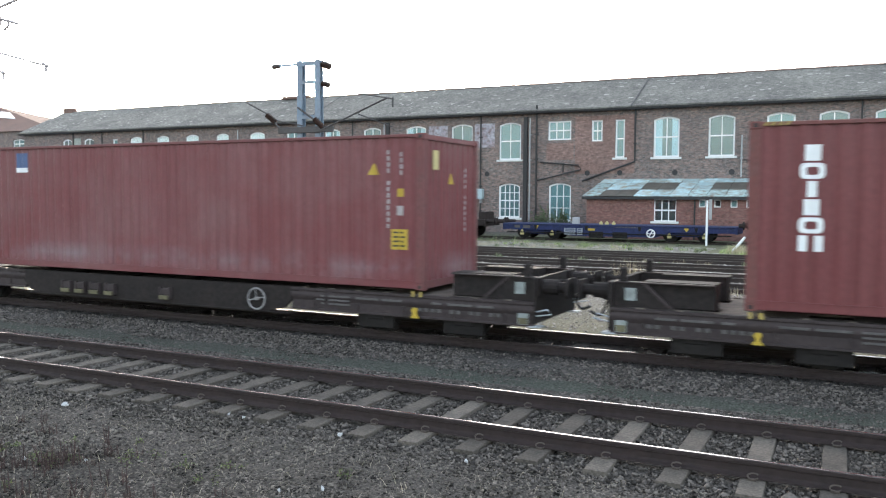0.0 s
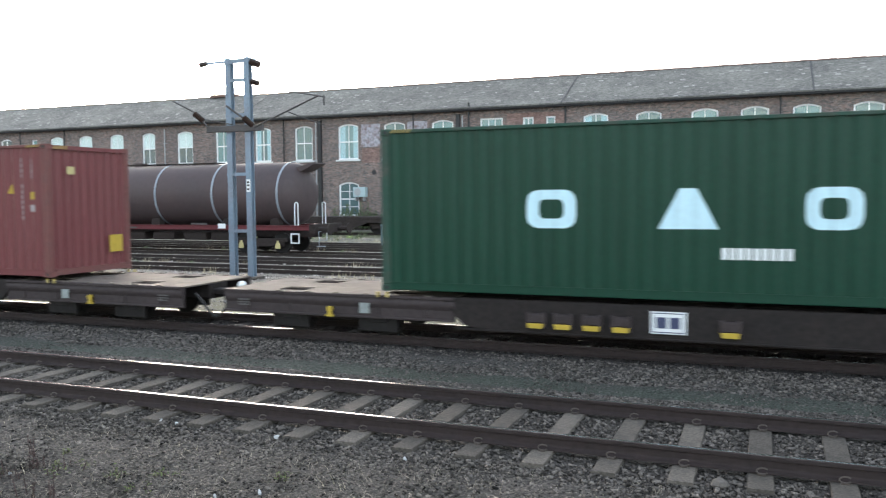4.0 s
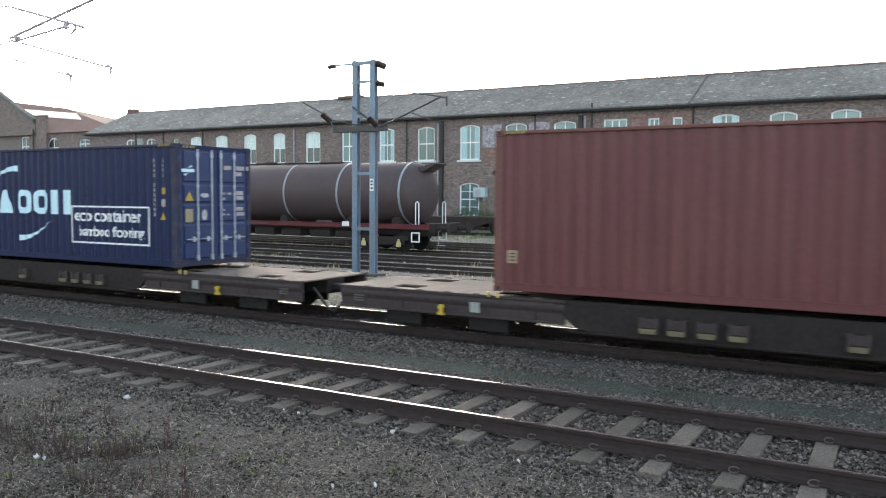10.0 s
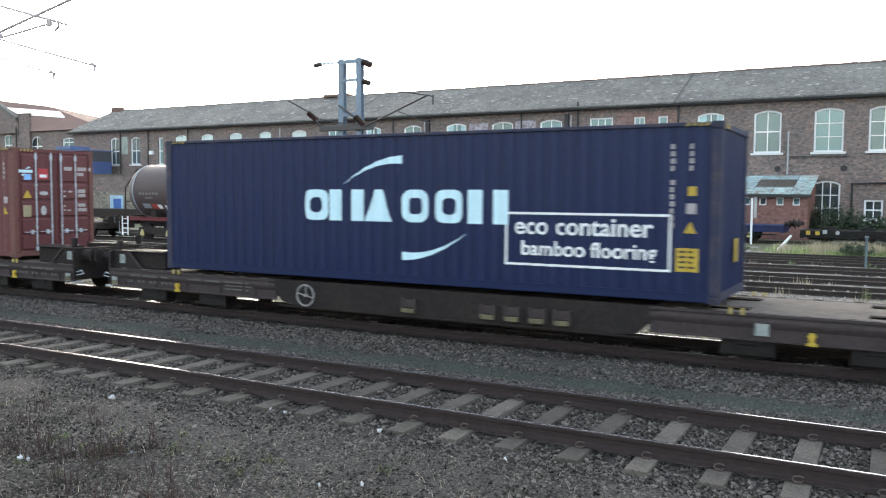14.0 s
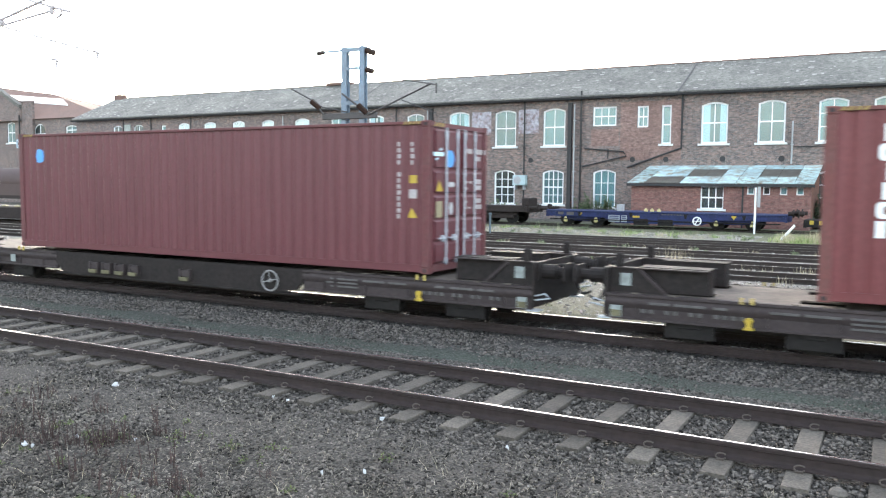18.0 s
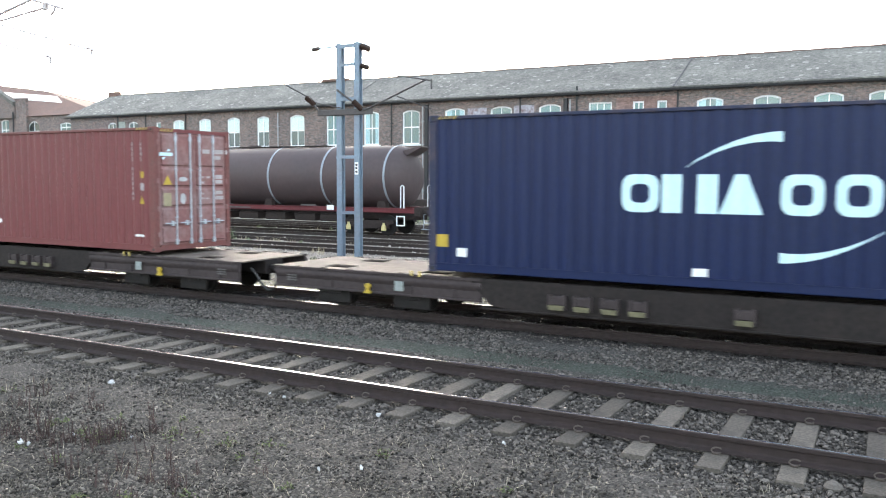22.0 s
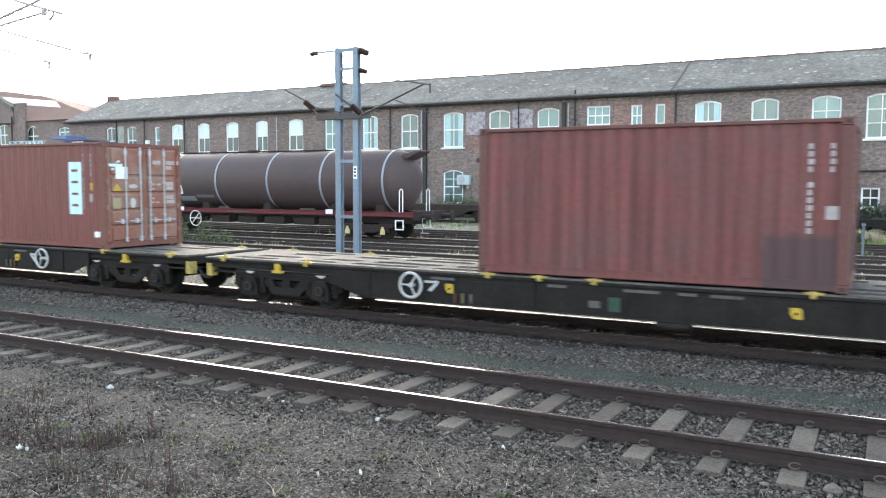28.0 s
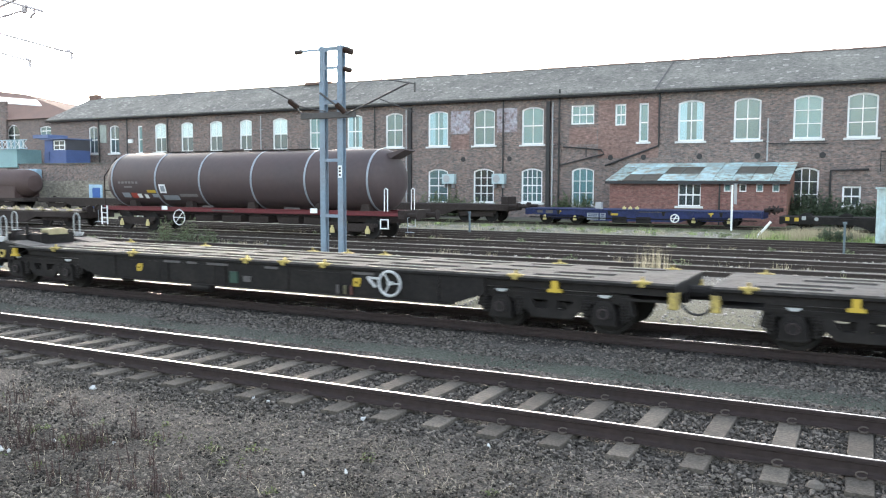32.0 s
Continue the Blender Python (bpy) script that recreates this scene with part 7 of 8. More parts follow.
for s in (-1, 1):
    y = TY + s * 1.12
    part("sole_bar", Mesh().box(-36.6, -18.2, *sorted((y, y - s * 0.12)), 0.98, 1.2, 0.02), UNDER_RED, tank, "dull red sole bar")
    part("sole_flange", Mesh().box(-36.6, -18.2, *sorted((y - s * 0.02, y + s * 0.05)), 1.17, 1.2), UNDER_RED, tank)
    for x in (-34.5, -30.5, -26.5, -22.5, -20.0):
        part("saddle", Mesh().prism([(x - 0.25, 1.2), (x + 0.25, 1.2), (x + 0.18, 1.5), (x - 0.18, 1.5)], "y", TY + s * 0.75, TY + s * 1.05), BROWN_FRAME, tank)
    yo = y + s * 0.06
    if s < 0:
        part("brake_wheel", Mesh().ring((-31.1, yo, 0.68), 0.38, 0.022, "y", 28).box(-31.47, -30.73, yo - 0.01, yo + 0.01, 0.66, 0.7).rod((-31.35, yo, 0.4), (-30.85, yo, 0.96), 0.016), WOOD_WHITE, tank, "white brake handwheel")
    for x, w, z, h in ((-32.3, 0.4, 1.05, 0.2), (-29.5, 0.7, 1.22, 0.08), (-24.4, 0.9, 1.22, 0.07), (-22.9, 0.4, 1.05, 0.22), (-28.9, 1.4, 1.04, 0.06)):
        part("label", Mesh().box(x, x + w, *sorted((yo, yo + s * 0.01)), z, z + h), STENCIL if w > 0.5 else WOOD_WHITE, tank)
    part("ladder_frame", Mesh().box(-19.12, -18.68, *sorted((yo, yo + s * 0.03)), 0.42, 0.47).box(-19.12, -18.68, *sorted((yo, yo + s * 0.03)), 0.81, 0.86).box(-19.12, -19.07, *sorted((yo, yo + s * 0.03)), 0.47, 0.81).box(-18.73, -18.68, *sorted((yo, yo + s * 0.03)), 0.47, 0.81), WOOD_WHITE, tank, "white square step frame")
    part("hand_hoop", Mesh().tube([(-18.9, yo, 1.2), (-18.9, yo, 2.15), (-18.82, yo, 2.2), (-18.74, yo, 2.15), (-18.74, yo, 1.2)], 0.025), WOOD_WHITE, tank)
    lad = Mesh().box(-36.75, -36.69, *sorted((yo, yo + s * 0.05)), 0.2, 1.2).box(-36.33, -36.27, *sorted((yo, yo + s * 0.05)), 0.2, 1.2)
    for k in range(4):
        lad.box(-36.69, -36.33, *sorted((yo, yo + s * 0.04)), 0.3 + k * 0.25, 0.34 + k * 0.25)
    part("ladder", lad, WOOD_WHITE, tank, "white step ladder")
    part("end_stay", Mesh().tube([(-36.75, TY + s * 0.95, 1.2), (-36.75, TY + s * 0.95, 2.75), (-36.2, TY + s * 0.55, TZ + 1.2)], 0.035).tube([(-36.75, TY + s * 0.95, 2.0), (-36.3, TY + s * 0.9, 2.0)], 0.025), BROWN_FRAME, tank, "brown end ladder stay")
FAINT = material("faint_grey_stencil", (0.15, 0.14, 0.14), 0.7, vary=0.2, bump=0)
RED_LABEL = material("orange_red_hazard_paint", (0.3, 0.045, 0.03), 0.6, vary=0.15, bump=0)
for x, z, w, h, m in [(-35.1 + k * 0.25, 2.43, 0.17, 0.11, FAINT) for k in range(6)] + [(-34.5, 2.2, 0.55, 0.08, FAINT), (-34.8, 1.78, 0.55, 0.3, BAND), (-34.2, 1.77, 0.45, 0.32, RED_LABEL), (-33.85, 1.75, 0.3, 0.26, WOOD_WHITE), (-33.37, 1.72, 0.24, 0.26, WOOD_WHITE),
                          (-32.9, 1.98, 0.62, 0.15, YELLOW), (-32.72, 1.76, 0.4, 0.2, BAND), (-32.05, 2.12, 0.45, 0.46, WOOD_WHITE), (-32.04, 2.12, 0.28, 0.3, BAND), (-31.65, 1.67, 1.05, 0.3, BAND), (-30.4, 1.8, 1.2, 0.16, FAINT)]:
    ang = math.asin(max(-1, min(1, (z - TZ) / TR)))
    yy = TY - math.cos(ang) * (TR + (0.012 if (w, h) == (0.28, 0.3) else 0.004))
    ob = part("hazard_label" if m in (RED_LABEL, WOOD_WHITE) else "marking", Mesh().box(-w / 2, w / 2, -0.006, 0, -h / 2, h / 2), m, tank)
    ob.matrix_basis = pose(x, yy, z, -math.degrees(ang), 0, 0)
for x in (-34.3, -20.75):
    yard_bogie(tank, x, TY, YARD_Z, BROWN_FRAME, 0.46, 0.95, PALEY)
for x in (-32.2, -30.3, -28.5, -26.8, -25.0, -23.5):
    part("brake_gear", Mesh().box(x, x + 1.2, TY - 0.9, TY + 0.9, 0.5, 0.85, 0.05), BROWN_FRAME, tank)
for x, s in ((-36.9, -1), (-17.9, 1)):
    part("headstock", Mesh().box(*sorted((x, x - s * 0.3)), TY - 1.2, TY + 1.2, 0.85, 1.25, 0.02), BROWN_FRAME, tank)
    yard_buffers(tank, x, s, TY, 1.02)
    part("end_rail", Mesh().tube([(x + s * 0.15, TY - 1.15, 0.35), (x + s * 0.15, TY - 1.15, 0.95), (x + s * 0.15, TY - 0.9, 0.95)], 0.014), BAND, tank, "pale bent hand rail")
    part("end_step", Mesh().box(*sorted((x + s * 0.05, x + s * 0.4)), TY - 1.2, TY - 1.0, 0.3, 0.33), BAND, tank)


def yard_flat(label, x0, x1, y, z, top, mat, deck, yellow=None, spigots=(), group="", pivots=(2.2, 2.2)):
    """A low flat wagon with fish-bellied side beams."""
    w = thing("flat_wagon", label, "wagon", group)
    part("deck", Mesh().box(x0, x1, y - 1.2, y + 1.2, top - 0.08, top), deck, w)
    for s in (-1, 1):
        yy = y + s * 1.2
        part("sole_bar", Mesh().prism([(x0 + 0.1, top - 0.08), (x1 - 0.1, top - 0.08), (x1 - 0.1, top - 0.36), (x1 - 3.6, top - 0.38), (x1 - 4.4, top - 0.68), (x0 + 4.4, top - 0.68), (x0 + 3.6, top - 0.38), (x0 + 0.1, top - 0.36)], "y", yy - 0.06, yy + 0.06), mat, w)
        for x in spigots:
            part("spigot", Mesh().box(x - 0.18, x + 0.18, yy - 0.1, yy + 0.1, top, top + 0.07).rod((x, yy, top + 0.07), (x, yy, top + 0.13), 0.04, 8, 0.03), CREAM, w, "cream container spigot")
    for x in (x0 + pivots[0], x1 - pivots[1]):
        yard_bogie(w, x, y, z, mat, 0.44, 0.95, yellow)
    for x, s in ((x0, -1), (x1, 1)):
        part("headstock", Mesh().box(*sorted((x, x - s * 0.15)), y - 1.2, y + 1.2, top - 0.4, top - 0.082, 0.02), mat, w)
        yard_buffers(w, x, s, y, z + 1.0)
    return w


BT = 40.05
w = yard_flat("deep blue low container wagon with yellow axle covers and white handwheel", -18.9, -5.2, BT, 0.02, 0.95, BLUE_FRAME, BLUE_FRAME, PALEY, (), "", (2.2, 2.7))
BY = BT - 1.27
part("handwheel", Mesh().ring((-9.85, BY - 0.05, 0.5), 0.22, 0.035, "y", 20).box(-10.05, -9.65, BY - 0.06, BY - 0.04, 0.48, 0.52).rod((-9.95, BY - 0.05, 0.32), (-9.75, BY - 0.05, 0.68), 0.03), WOOD_WHITE, w, "white handwheel")
# the lit line along the deck top is painted as a paler blue
part("deck_edge", Mesh().box(-18.8, -5.3, BY - 0.05, BY + 0.1, 0.9, 0.965, 0.01), material("worn_blue_edge_paint", (0.024, 0.037, 0.115), 0.5, vary=0.25), w, "blue deck edge, coloured paler for the light on it")
for x, wd in ((-14.95, 0.68), (-14.18, 0.34)):   # framed data panels
    pn = part("data_panel", Mesh().box(x, x + wd, BY - 0.02, BY + 0.01, 0.33, 0.72, 0.01), BAND, w, "grey framed data panel")
    for z in (0.4, 0.52, 0.63):
        part("panel_bar", Mesh().box(x + 0.06, x + wd - 0.06, BY - 0.026, BY - 0.02, z, z + 0.05), BLUE_FRAME, pn)
part("end_box", Mesh().box(-14.55, -14.2, BT - 1.0, BT - 0.6, 0.95, 1.35, 0.03), PIPE_GREY, w, "pale equipment box")
for x in (-16.7, -7.9):   # yellow lifting marks over the bogies
    part("lifting_mark", Mesh().prism([(x - 0.16, 0.8), (x - 0.06, 0.72), (x, 0.6), (x + 0.06, 0.72), (x + 0.16, 0.8), (x + 0.06, 0.84), (x - 0.06, 0.84)], "y", BY - 0.012, BY - 0.002), YELLOW, w, "yellow lifting mark")
for x in (-12.75, -12.4, -12.0):
    part("twist_lock", Mesh().box(x - 0.09, x + 0.09, BY - 0.03, BY + 0.12, 0.965, 1.09, 0.02).rod((x, BY + 0.05, 1.09), (x, BY + 0.05, 1.16), 0.04, 8), PALEY, w, "dull yellow container lock")
part("lever", Mesh().box(-13.5, -13.1, BY - 0.05, BY - 0.01, 0.6, 0.72, 0.015), YELLOW, w, "yellow brake lever")
for i in range(8):
    part("data_bar", Mesh().box(-11.85 + i * 0.17, -11.73 + i * 0.17, BY - 0.012, BY - 0.004, 0.79, 0.85), STENCIL, w)
for k in range(9):   # brackets and pipes along the side
    x = -18.3 + 12.5 * k / 8
    part("side_bracket", Mesh().prism([(x - 0.1, 0.86), (x + 0.1, 0.86), (x + 0.05, 0.62), (x - 0.05, 0.62)], "y", BY - 0.05, BY + 0.008), WAGON2 if k % 2 else BLUE_FRAME, w)
part("brake_pipe", Mesh().rod((-18.6, BY - 0.03, 0.42), (-5.5, BY - 0.03, 0.45), 0.035, 6), WAGON2, w)
for x in (-13.0, -11.6):
    part("equipment_box", Mesh().box(x - 0.45, x + 0.4, BY - 0.01, BT - 0.9, 0.18, 0.55, 0.03), WAGON2, w)
part("label", Mesh().box(-18.1, -17.75, BY - 0.012, BY - 0.004, 0.68, 0.84).box(-17.55, -17.1, BY - 0.012, BY - 0.004, 0.66, 0.84), STENCIL, w)
w3 = yard_flat("black low wagon with worn yellow fittings", -4.4, 13.0, BT, 0.02, 0.72, WAGON2, WAGON2, None, (), "")
for x, z, c in ((-4.0, 0.5, YELLOW), (-3.55, 0.48, YELLOW), (-3.2, 0.56, PIPE_GREY)):
    part("end_fitting", Mesh().box(x - 0.1, x + 0.1, BT - 1.3, BT - 1.262, z, z + 0.2, 0.015), c, w3)
part("white_disc", Mesh().rod((-2.6, BT - 1.28, 0.62), (-2.6, BT - 1.25, 0.62), 0.1, 14), PIPE_GREY, w3)
for x0, x1 in ((-64.5, -50.2), (-49.4, -35.1), (-34.3, -20.1)):
    yard_flat("rusty brown bogie flat wagon with bare deck", x0, x1, BT, 0.02, 1.12, BROWN_FRAME, BROWN_FRAME, None, (), "brown flat wagons")
buf = whole("stop_block", Mesh().box(-20.75, -20.3, BT - 0.7, BT + 0.7, 1.12, 1.6, 0.05), BROWN_FRAME, "rusty box standing on the flat wagon end", "box")
yard_flat("dark container flat wagon with cream spigots", -58.0, -38.6, TY, YARD_Z, 0.86, BROWN_FRAME, DECK, None, tuple(np.arange(-48.5, -38.8, 1.15)), "")
COVER = material("faded_brown_wagon_paint", (0.062, 0.038, 0.036), 0.7, vary=0.25, stain=0.8)
cov = thing("covered_wagon", "dark brown round-bodied wagon with a white side label", "wagon")
part("body", Mesh().turned([(-83.5, 0.01), (-83.4, 0.8), (-83.0, 1.25), (-67.5, 1.25), (-66.9, 1.1), (-66.5, 0.7), (-66.4, 0.01)], "x", (0, BT, 2.35), 40), COVER, cov, smooth=True)
part("side_panel", Mesh().box(-82.8, -67.6, BT - 1.22, BT + 1.22, 1.05, 2.2), COVER, cov)
part("label", Mesh().box(-74.6, -73.5, BT - 1.275, BT - 1.26, 2.2, 2.5), WOOD_WHITE, cov, "white label plate")
part("sole_bar", Mesh().box(-83.5, -66.4, BT - 1.25, BT + 1.25, 0.75, 1.05), BROWN_FRAME, cov)
for x in (-80.5, -69.3):
    yard_bogie(cov, x, BT, 0.02, BROWN_FRAME)

# ---- overhead wires against the sky ----
WIRE = material("dull_overhead_wire", (0.42, 0.38, 0.38), 0.6, 0.4, vary=0.1)


gear = thing("overhead_gear", "weathered cantilever tubes and clamps for overhead wires", "overhead gear")
part("tube", Mesh().rod((-31.4, 12, 8.6), (-26.0, 12, 9.6), 0.05, 8), WIRE, gear)
part("tube", Mesh().rod((-31.4, 12, 9.84), (-26.9, 12, 8.6), 0.042, 8), WIRE, gear)
part("tube", Mesh().rod((-31.2, 12, 8.43), (-27.94, 12, 8.73), 0.042, 8), WIRE, gear)
part("joint", Mesh().turned([(-0.07, 0.02), (-0.07, 0.1), (0.07, 0.1), (0.07, 0.02)], "y", (-30.95, 12, 8.55), 12), WIRE, gear)
part("clamp", Mesh().box(-28.0, -27.8, 11.95, 12.05, 8.62, 8.92, 0.03).tube([(-27.4, 12, 8.78), (-27.36, 12, 8.58), (-27.6, 12, 8.44)], 0.04), WIRE, gear)
part("steady_arm", Mesh().rod((-31.3, 12, 8.5), (-25.62, 12, 7.05), 0.034, 6), WIRE, gear)
part("steady_arm", Mesh().rod((-31.6, 12, 7.85), (-27.9, 12, 6.92), 0.03, 6), WIRE, gear)
for x, z in ((-25.5, 6.99), (-27.78, 6.86)):
    part("clamp", Mesh().rod((x - 0.12, 12, z + 0.12), (x + 0.12, 12, z), 0.05, 6).rod((x + 0.06, 12, z + 0.04), (x + 0.06, 12, z - 0.2), 0.045, 6), WIRE, gear)
part("support_mast", Mesh().box(-34.1, -33.9, 11.9, 12.1, -0.3, 10.4, 0.02), MAST, gear)
part("bracket", Mesh().rod((-33.95, 12, 10.2), (-31.35, 12, 9.83), 0.03).rod((-33.95, 12, 8.2), (-31.2, 12, 8.5), 0.03).rod((-33.95, 12, 8.0), (-31.55, 12, 7.85), 0.02), WIRE, gear)

# ---- yard clutter: posts, litter, weeds ----
POSTG = material("grey_blue_post_paint", (0.10, 0.135, 0.155), 0.6, vary=0.2)
p = thing("white_post", "tall white post with a narrow notice plate beside the siding", "post")
part("shaft", Mesh().rod((-6.75, 38.3, -0.15), (-6.75, 38.3, 2.4), 0.055, 10), WOOD_WHITE, p)
part("plate", Mesh().box(-6.65, -6.5, 38.25, 38.3, 1.35, 2.45, 0.01), PIPE_GREY, p)
whole("leaning_post", Mesh().rod((-4.95, 34, -0.15), (-4.35, 34.3, 0.62), 0.06, 10), WOOD_WHITE, "white post leaning over in the grass", "post")
for x, y, z, lab in ((-18.85, 30.9, 0.85, "short blue-grey steel post between sidings"), (-0.9, 25.6, 0.95, "short grey-blue post with a thicker cap")):
    q = thing("marker_post", lab, "post", "marker posts")
    part("shaft", Mesh().box(x - 0.04, x + 0.04, y - 0.04, y + 0.04, -0.2, z, 0.015), POSTG, q)
    part("cap", Mesh().box(x - 0.07, x + 0.07, y - 0.05, y + 0.05, z, z + 0.1, 0.03), POSTG, q)

# ---- sleepers and clips of the near track ----
slp = Mesh().prism([(-0.12, -0.24), (0.12, -0.24), (0.114, -0.172), (0.106, -0.163), (-0.106, -0.163), (-0.114, -0.172)], "y", -0.5, 2.0).data("sleeper", SLEEPER)
clip = hose(Mesh(), [(0.045, -0.075, -0.112), (0.02, -0.082, -0.1), (-0.02, -0.084, -0.104), (-0.045, -0.086, -0.126), (-0.03, -0.092, -0.148), (0.02, -0.096, -0.15), (0.046, -0.094, -0.138)], 0.0075).box(-0.035, 0.035, -0.115, -0.08, -0.163, -0.15).data("rail_clip", CLIP)
for i, x in enumerate(SLEEPER_X):
    r = random.Random(i)
    s = part("sleeper", slp, SLEEPER, near_track, at=(x + r.uniform(-0.02, 0.02), r.uniform(-0.03, 0.03), r.uniform(-0.006, 0.002)))
    s.rotation_euler.z = r.uniform(-0.015, 0.015)
    if x > -26:
        for y, turn in ((0, 0), (0, 180), (GAUGE, 0), (GAUGE, 180)):
            c = part("rail_clip", clip, CLIP, near_track)
            c.matrix_basis = pose(x, y, 0, 0, 0, turn)
# main track sleepers coloured near black for the shade under the wagons
SHADE_SLEEPER = material("train_shaded_sleeper", (0.022, 0.019, 0.018), 0.8, vary=0.3, grain=20)
slp2 = Mesh().box(-0.13, 0.13, -0.5, 2.0, -0.3, -0.175).data("sleeper", SHADE_SLEEPER)
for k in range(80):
    part("sleeper", slp2, SHADE_SLEEPER, train_track, at=(8 - k * 0.69, 0, 0))

# ---- ballast, cinders, weeds: what nobody could count ----
STONE = island_random(material("grey_brown_ballast_stone", (0.1, 0.089, 0.08), 0.9, vary=0.25, grain=60, stain=3, spec=0.2), 0.8)
CHIP = island_random(material("mixed_cinder_chip", (0.118, 0.105, 0.092), 0.9, vary=0.3, grain=60, stain=1.1, other=(0.042, 0.036, 0.03), amount=0.9, spec=0.2), 0.95)
# the darkest stones carry the passing train's shade in their colour
DARKSTONE = island_random(material("train_shaded_ballast_stone", (0.022, 0.019, 0.018), 0.85, vary=0.2, grain=20, stain=3), 0.5)
PALESTONE = island_random(material("pale_yard_ballast_stone", (0.33, 0.305, 0.28), 0.9, vary=0.2, grain=14, stain=2), 0.4)
CUBE = np.array([(x, y, z) for x in (-1, 1) for y in (-1, 1) for z in (-1, 1)], float)
CUBE_F = np.array([(0, 1, 3, 2), (4, 6, 7, 5), (0, 4, 5, 1), (2, 3, 7, 6), (0, 2, 6, 4), (1, 5, 7, 3)])


def stones(name, label, mat, count, pick, size, seed):
    """Loose angular stones, each a jittered block turned at random."""
    g = np.random.default_rng(seed)
    x, y, z = pick(g, count)
    n = len(x)
    s = size[0] + (size[1] - size[0]) * g.random(n) ** 2.2
    v = CUBE[None] * (0.15 + 0.85 * g.random((n, 8, 3))) * np.stack([s * g.uniform(0.7, 1.3, n), s * g.uniform(0.6, 1.0, n), s * g.uniform(0.35, 0.8, n)], -1)[:, None, :]
    a, b = g.uniform(0, math.tau, n), g.uniform(-1.0, 1.0, n)
    ca, sa, cb, sb = np.cos(a), np.sin(a), np.cos(b), np.sin(b)
    X, Y, Z = v[..., 0], v[..., 1] * cb[:, None] - v[..., 2] * sb[:, None], v[..., 1] * sb[:, None] + v[..., 2] * cb[:, None]
    P = np.stack([X * ca[:, None] - Y * sa[:, None] + x[:, None], X * sa[:, None] + Y * ca[:, None] + y[:, None], Z + (z + s * 0.12)[:, None]], -1)
    F = (CUBE_F[None] + 8 * np.arange(n)[:, None, None]).reshape(-1, 4)
    me = bpy.data.meshes.new(name)
    me.vertices.add(n * 8)
    me.vertices.foreach_set("co", P.reshape(-1))
    me.loops.add(n * 24)
    me.loops.foreach_set("vertex_index", F.reshape(-1).astype(np.int32))
    me.polygons.add(n * 6)
    me.polygons.foreach_set("loop_start", np.arange(0, n * 24, 4, dtype=np.int32))
    me.update(calc_edges=True)
    me.materials.append(mat)
    return tagged(new(name, me), label, "gravel", kind="stuff")


GY, GZ = [g[0] for g in GROUND], [g[1] for g in GROUND]


def band(x0, x1, y0, y1, near=0.0):
    """Scatter over a stretch of ground, denser to the camera's end if near is set."""
    def pick(g, n):
        x = x1 - (x1 - x0) * g.random(n) ** (1 + near)
        y = g.uniform(y0, y1, n)
        return x, y, np.interp(y, GY, GZ)
    return pick


def clear_of_track():
    def pick(g, n):
        x, y = 6 - 40 * g.random(n) ** 1.5, g.uniform(-0.75, 2.35, n)
        d = np.min(np.abs(x[:, None] - np.array(SLEEPER_X)[None]), axis=1)
        keep = ((d > 0.115) | (y < -0.52) | (y > 2.03)) & (np.abs(y) > 0.08) & (np.abs(y - GAUGE) > 0.08)
        x, y = x[keep], y[keep]
        return x, y, np.interp(y, GY, GZ) + 0.012
    return pick


stones("ballast", "angular grey-brown ballast between the sleepers", STONE, 70000, clear_of_track(), (0.012, 0.036), 1)
stones("ballast", "loose grey ballast on the shoulder beside the near track", STONE, 26000, band(-30, 6, -1.0, -0.4, 0.4), (0.007, 0.026), 2)
stones("cinders", "fine dark cinders and stone chips", CHIP, 70000, band(-20, 4, -5.2, -0.7, 0.25), (0.004, 0.024), 3)
stones("stone_chips", "larger flat chips strewn on the cinders", CHIP, 15000, band(-16, 4, -5.2, -0.9, 0.3), (0.01, 0.034), 103)
stones("stone_chips", "dark flat stones thick on the cinders by the weeds", CHIP, 30000, band(-10.5, -1.5, -4.2, -1.9, 0.0), (0.005, 0.024), 104)
stones("ballast", "dusty ballast between near track and path", STONE, 24000, band(-32, 6, 1.9, 3.0, 0.4), (0.012, 0.038), 4)
stones("ballast", "grey ballast shoulder of the main track", STONE, 44000, band(-36, 7, 4.0, 5.5, 0.4), (0.013, 0.042), 5)
stones("cinders", "sparse chips on the mossy path", STONE, 12000, band(-30, 6, 2.8, 4.2, 0.3), (0.006, 0.024), 6)
stones("oily_ballast", "ballast between the main track rails, coloured dark for the train's shade", DARKSTONE, 24000, band(-36, 7, 5.3, 8.3, 0.4), (0.02, 0.05), 7)
stones("yard_ballast", "pale loose stones among the sidings", PALESTONE, 36000, band(-45, 8, 8.5, 33.0, 0.1), (0.02, 0.06), 8)
stones("pale_gravel", "pale dusty gravel before the standing wagons", PALESTONE, 16000, band(-40, -6, 31.0, 36.5, 0.2), (0.02, 0.05), 88)

def leaf(m, share=0.45):
    """Thin leaves and blades pass part of the light."""
    n, l = m.node_tree.nodes, m.node_tree.links
    b = n["Principled BSDF"]
    tr, mix = n.new("ShaderNodeBsdfTranslucent"), n.new("ShaderNodeMixShader")
    l.new(b.inputs["Base Color"].links[0].from_socket, tr.inputs["Color"])
    mix.inputs[0].default_value = share
    l.new(b.outputs[0], mix.inputs[1])
    l.new(tr.outputs[0], mix.inputs[2])
    l.new(mix.outputs[0], n["Material Output"].inputs[0])
    return m


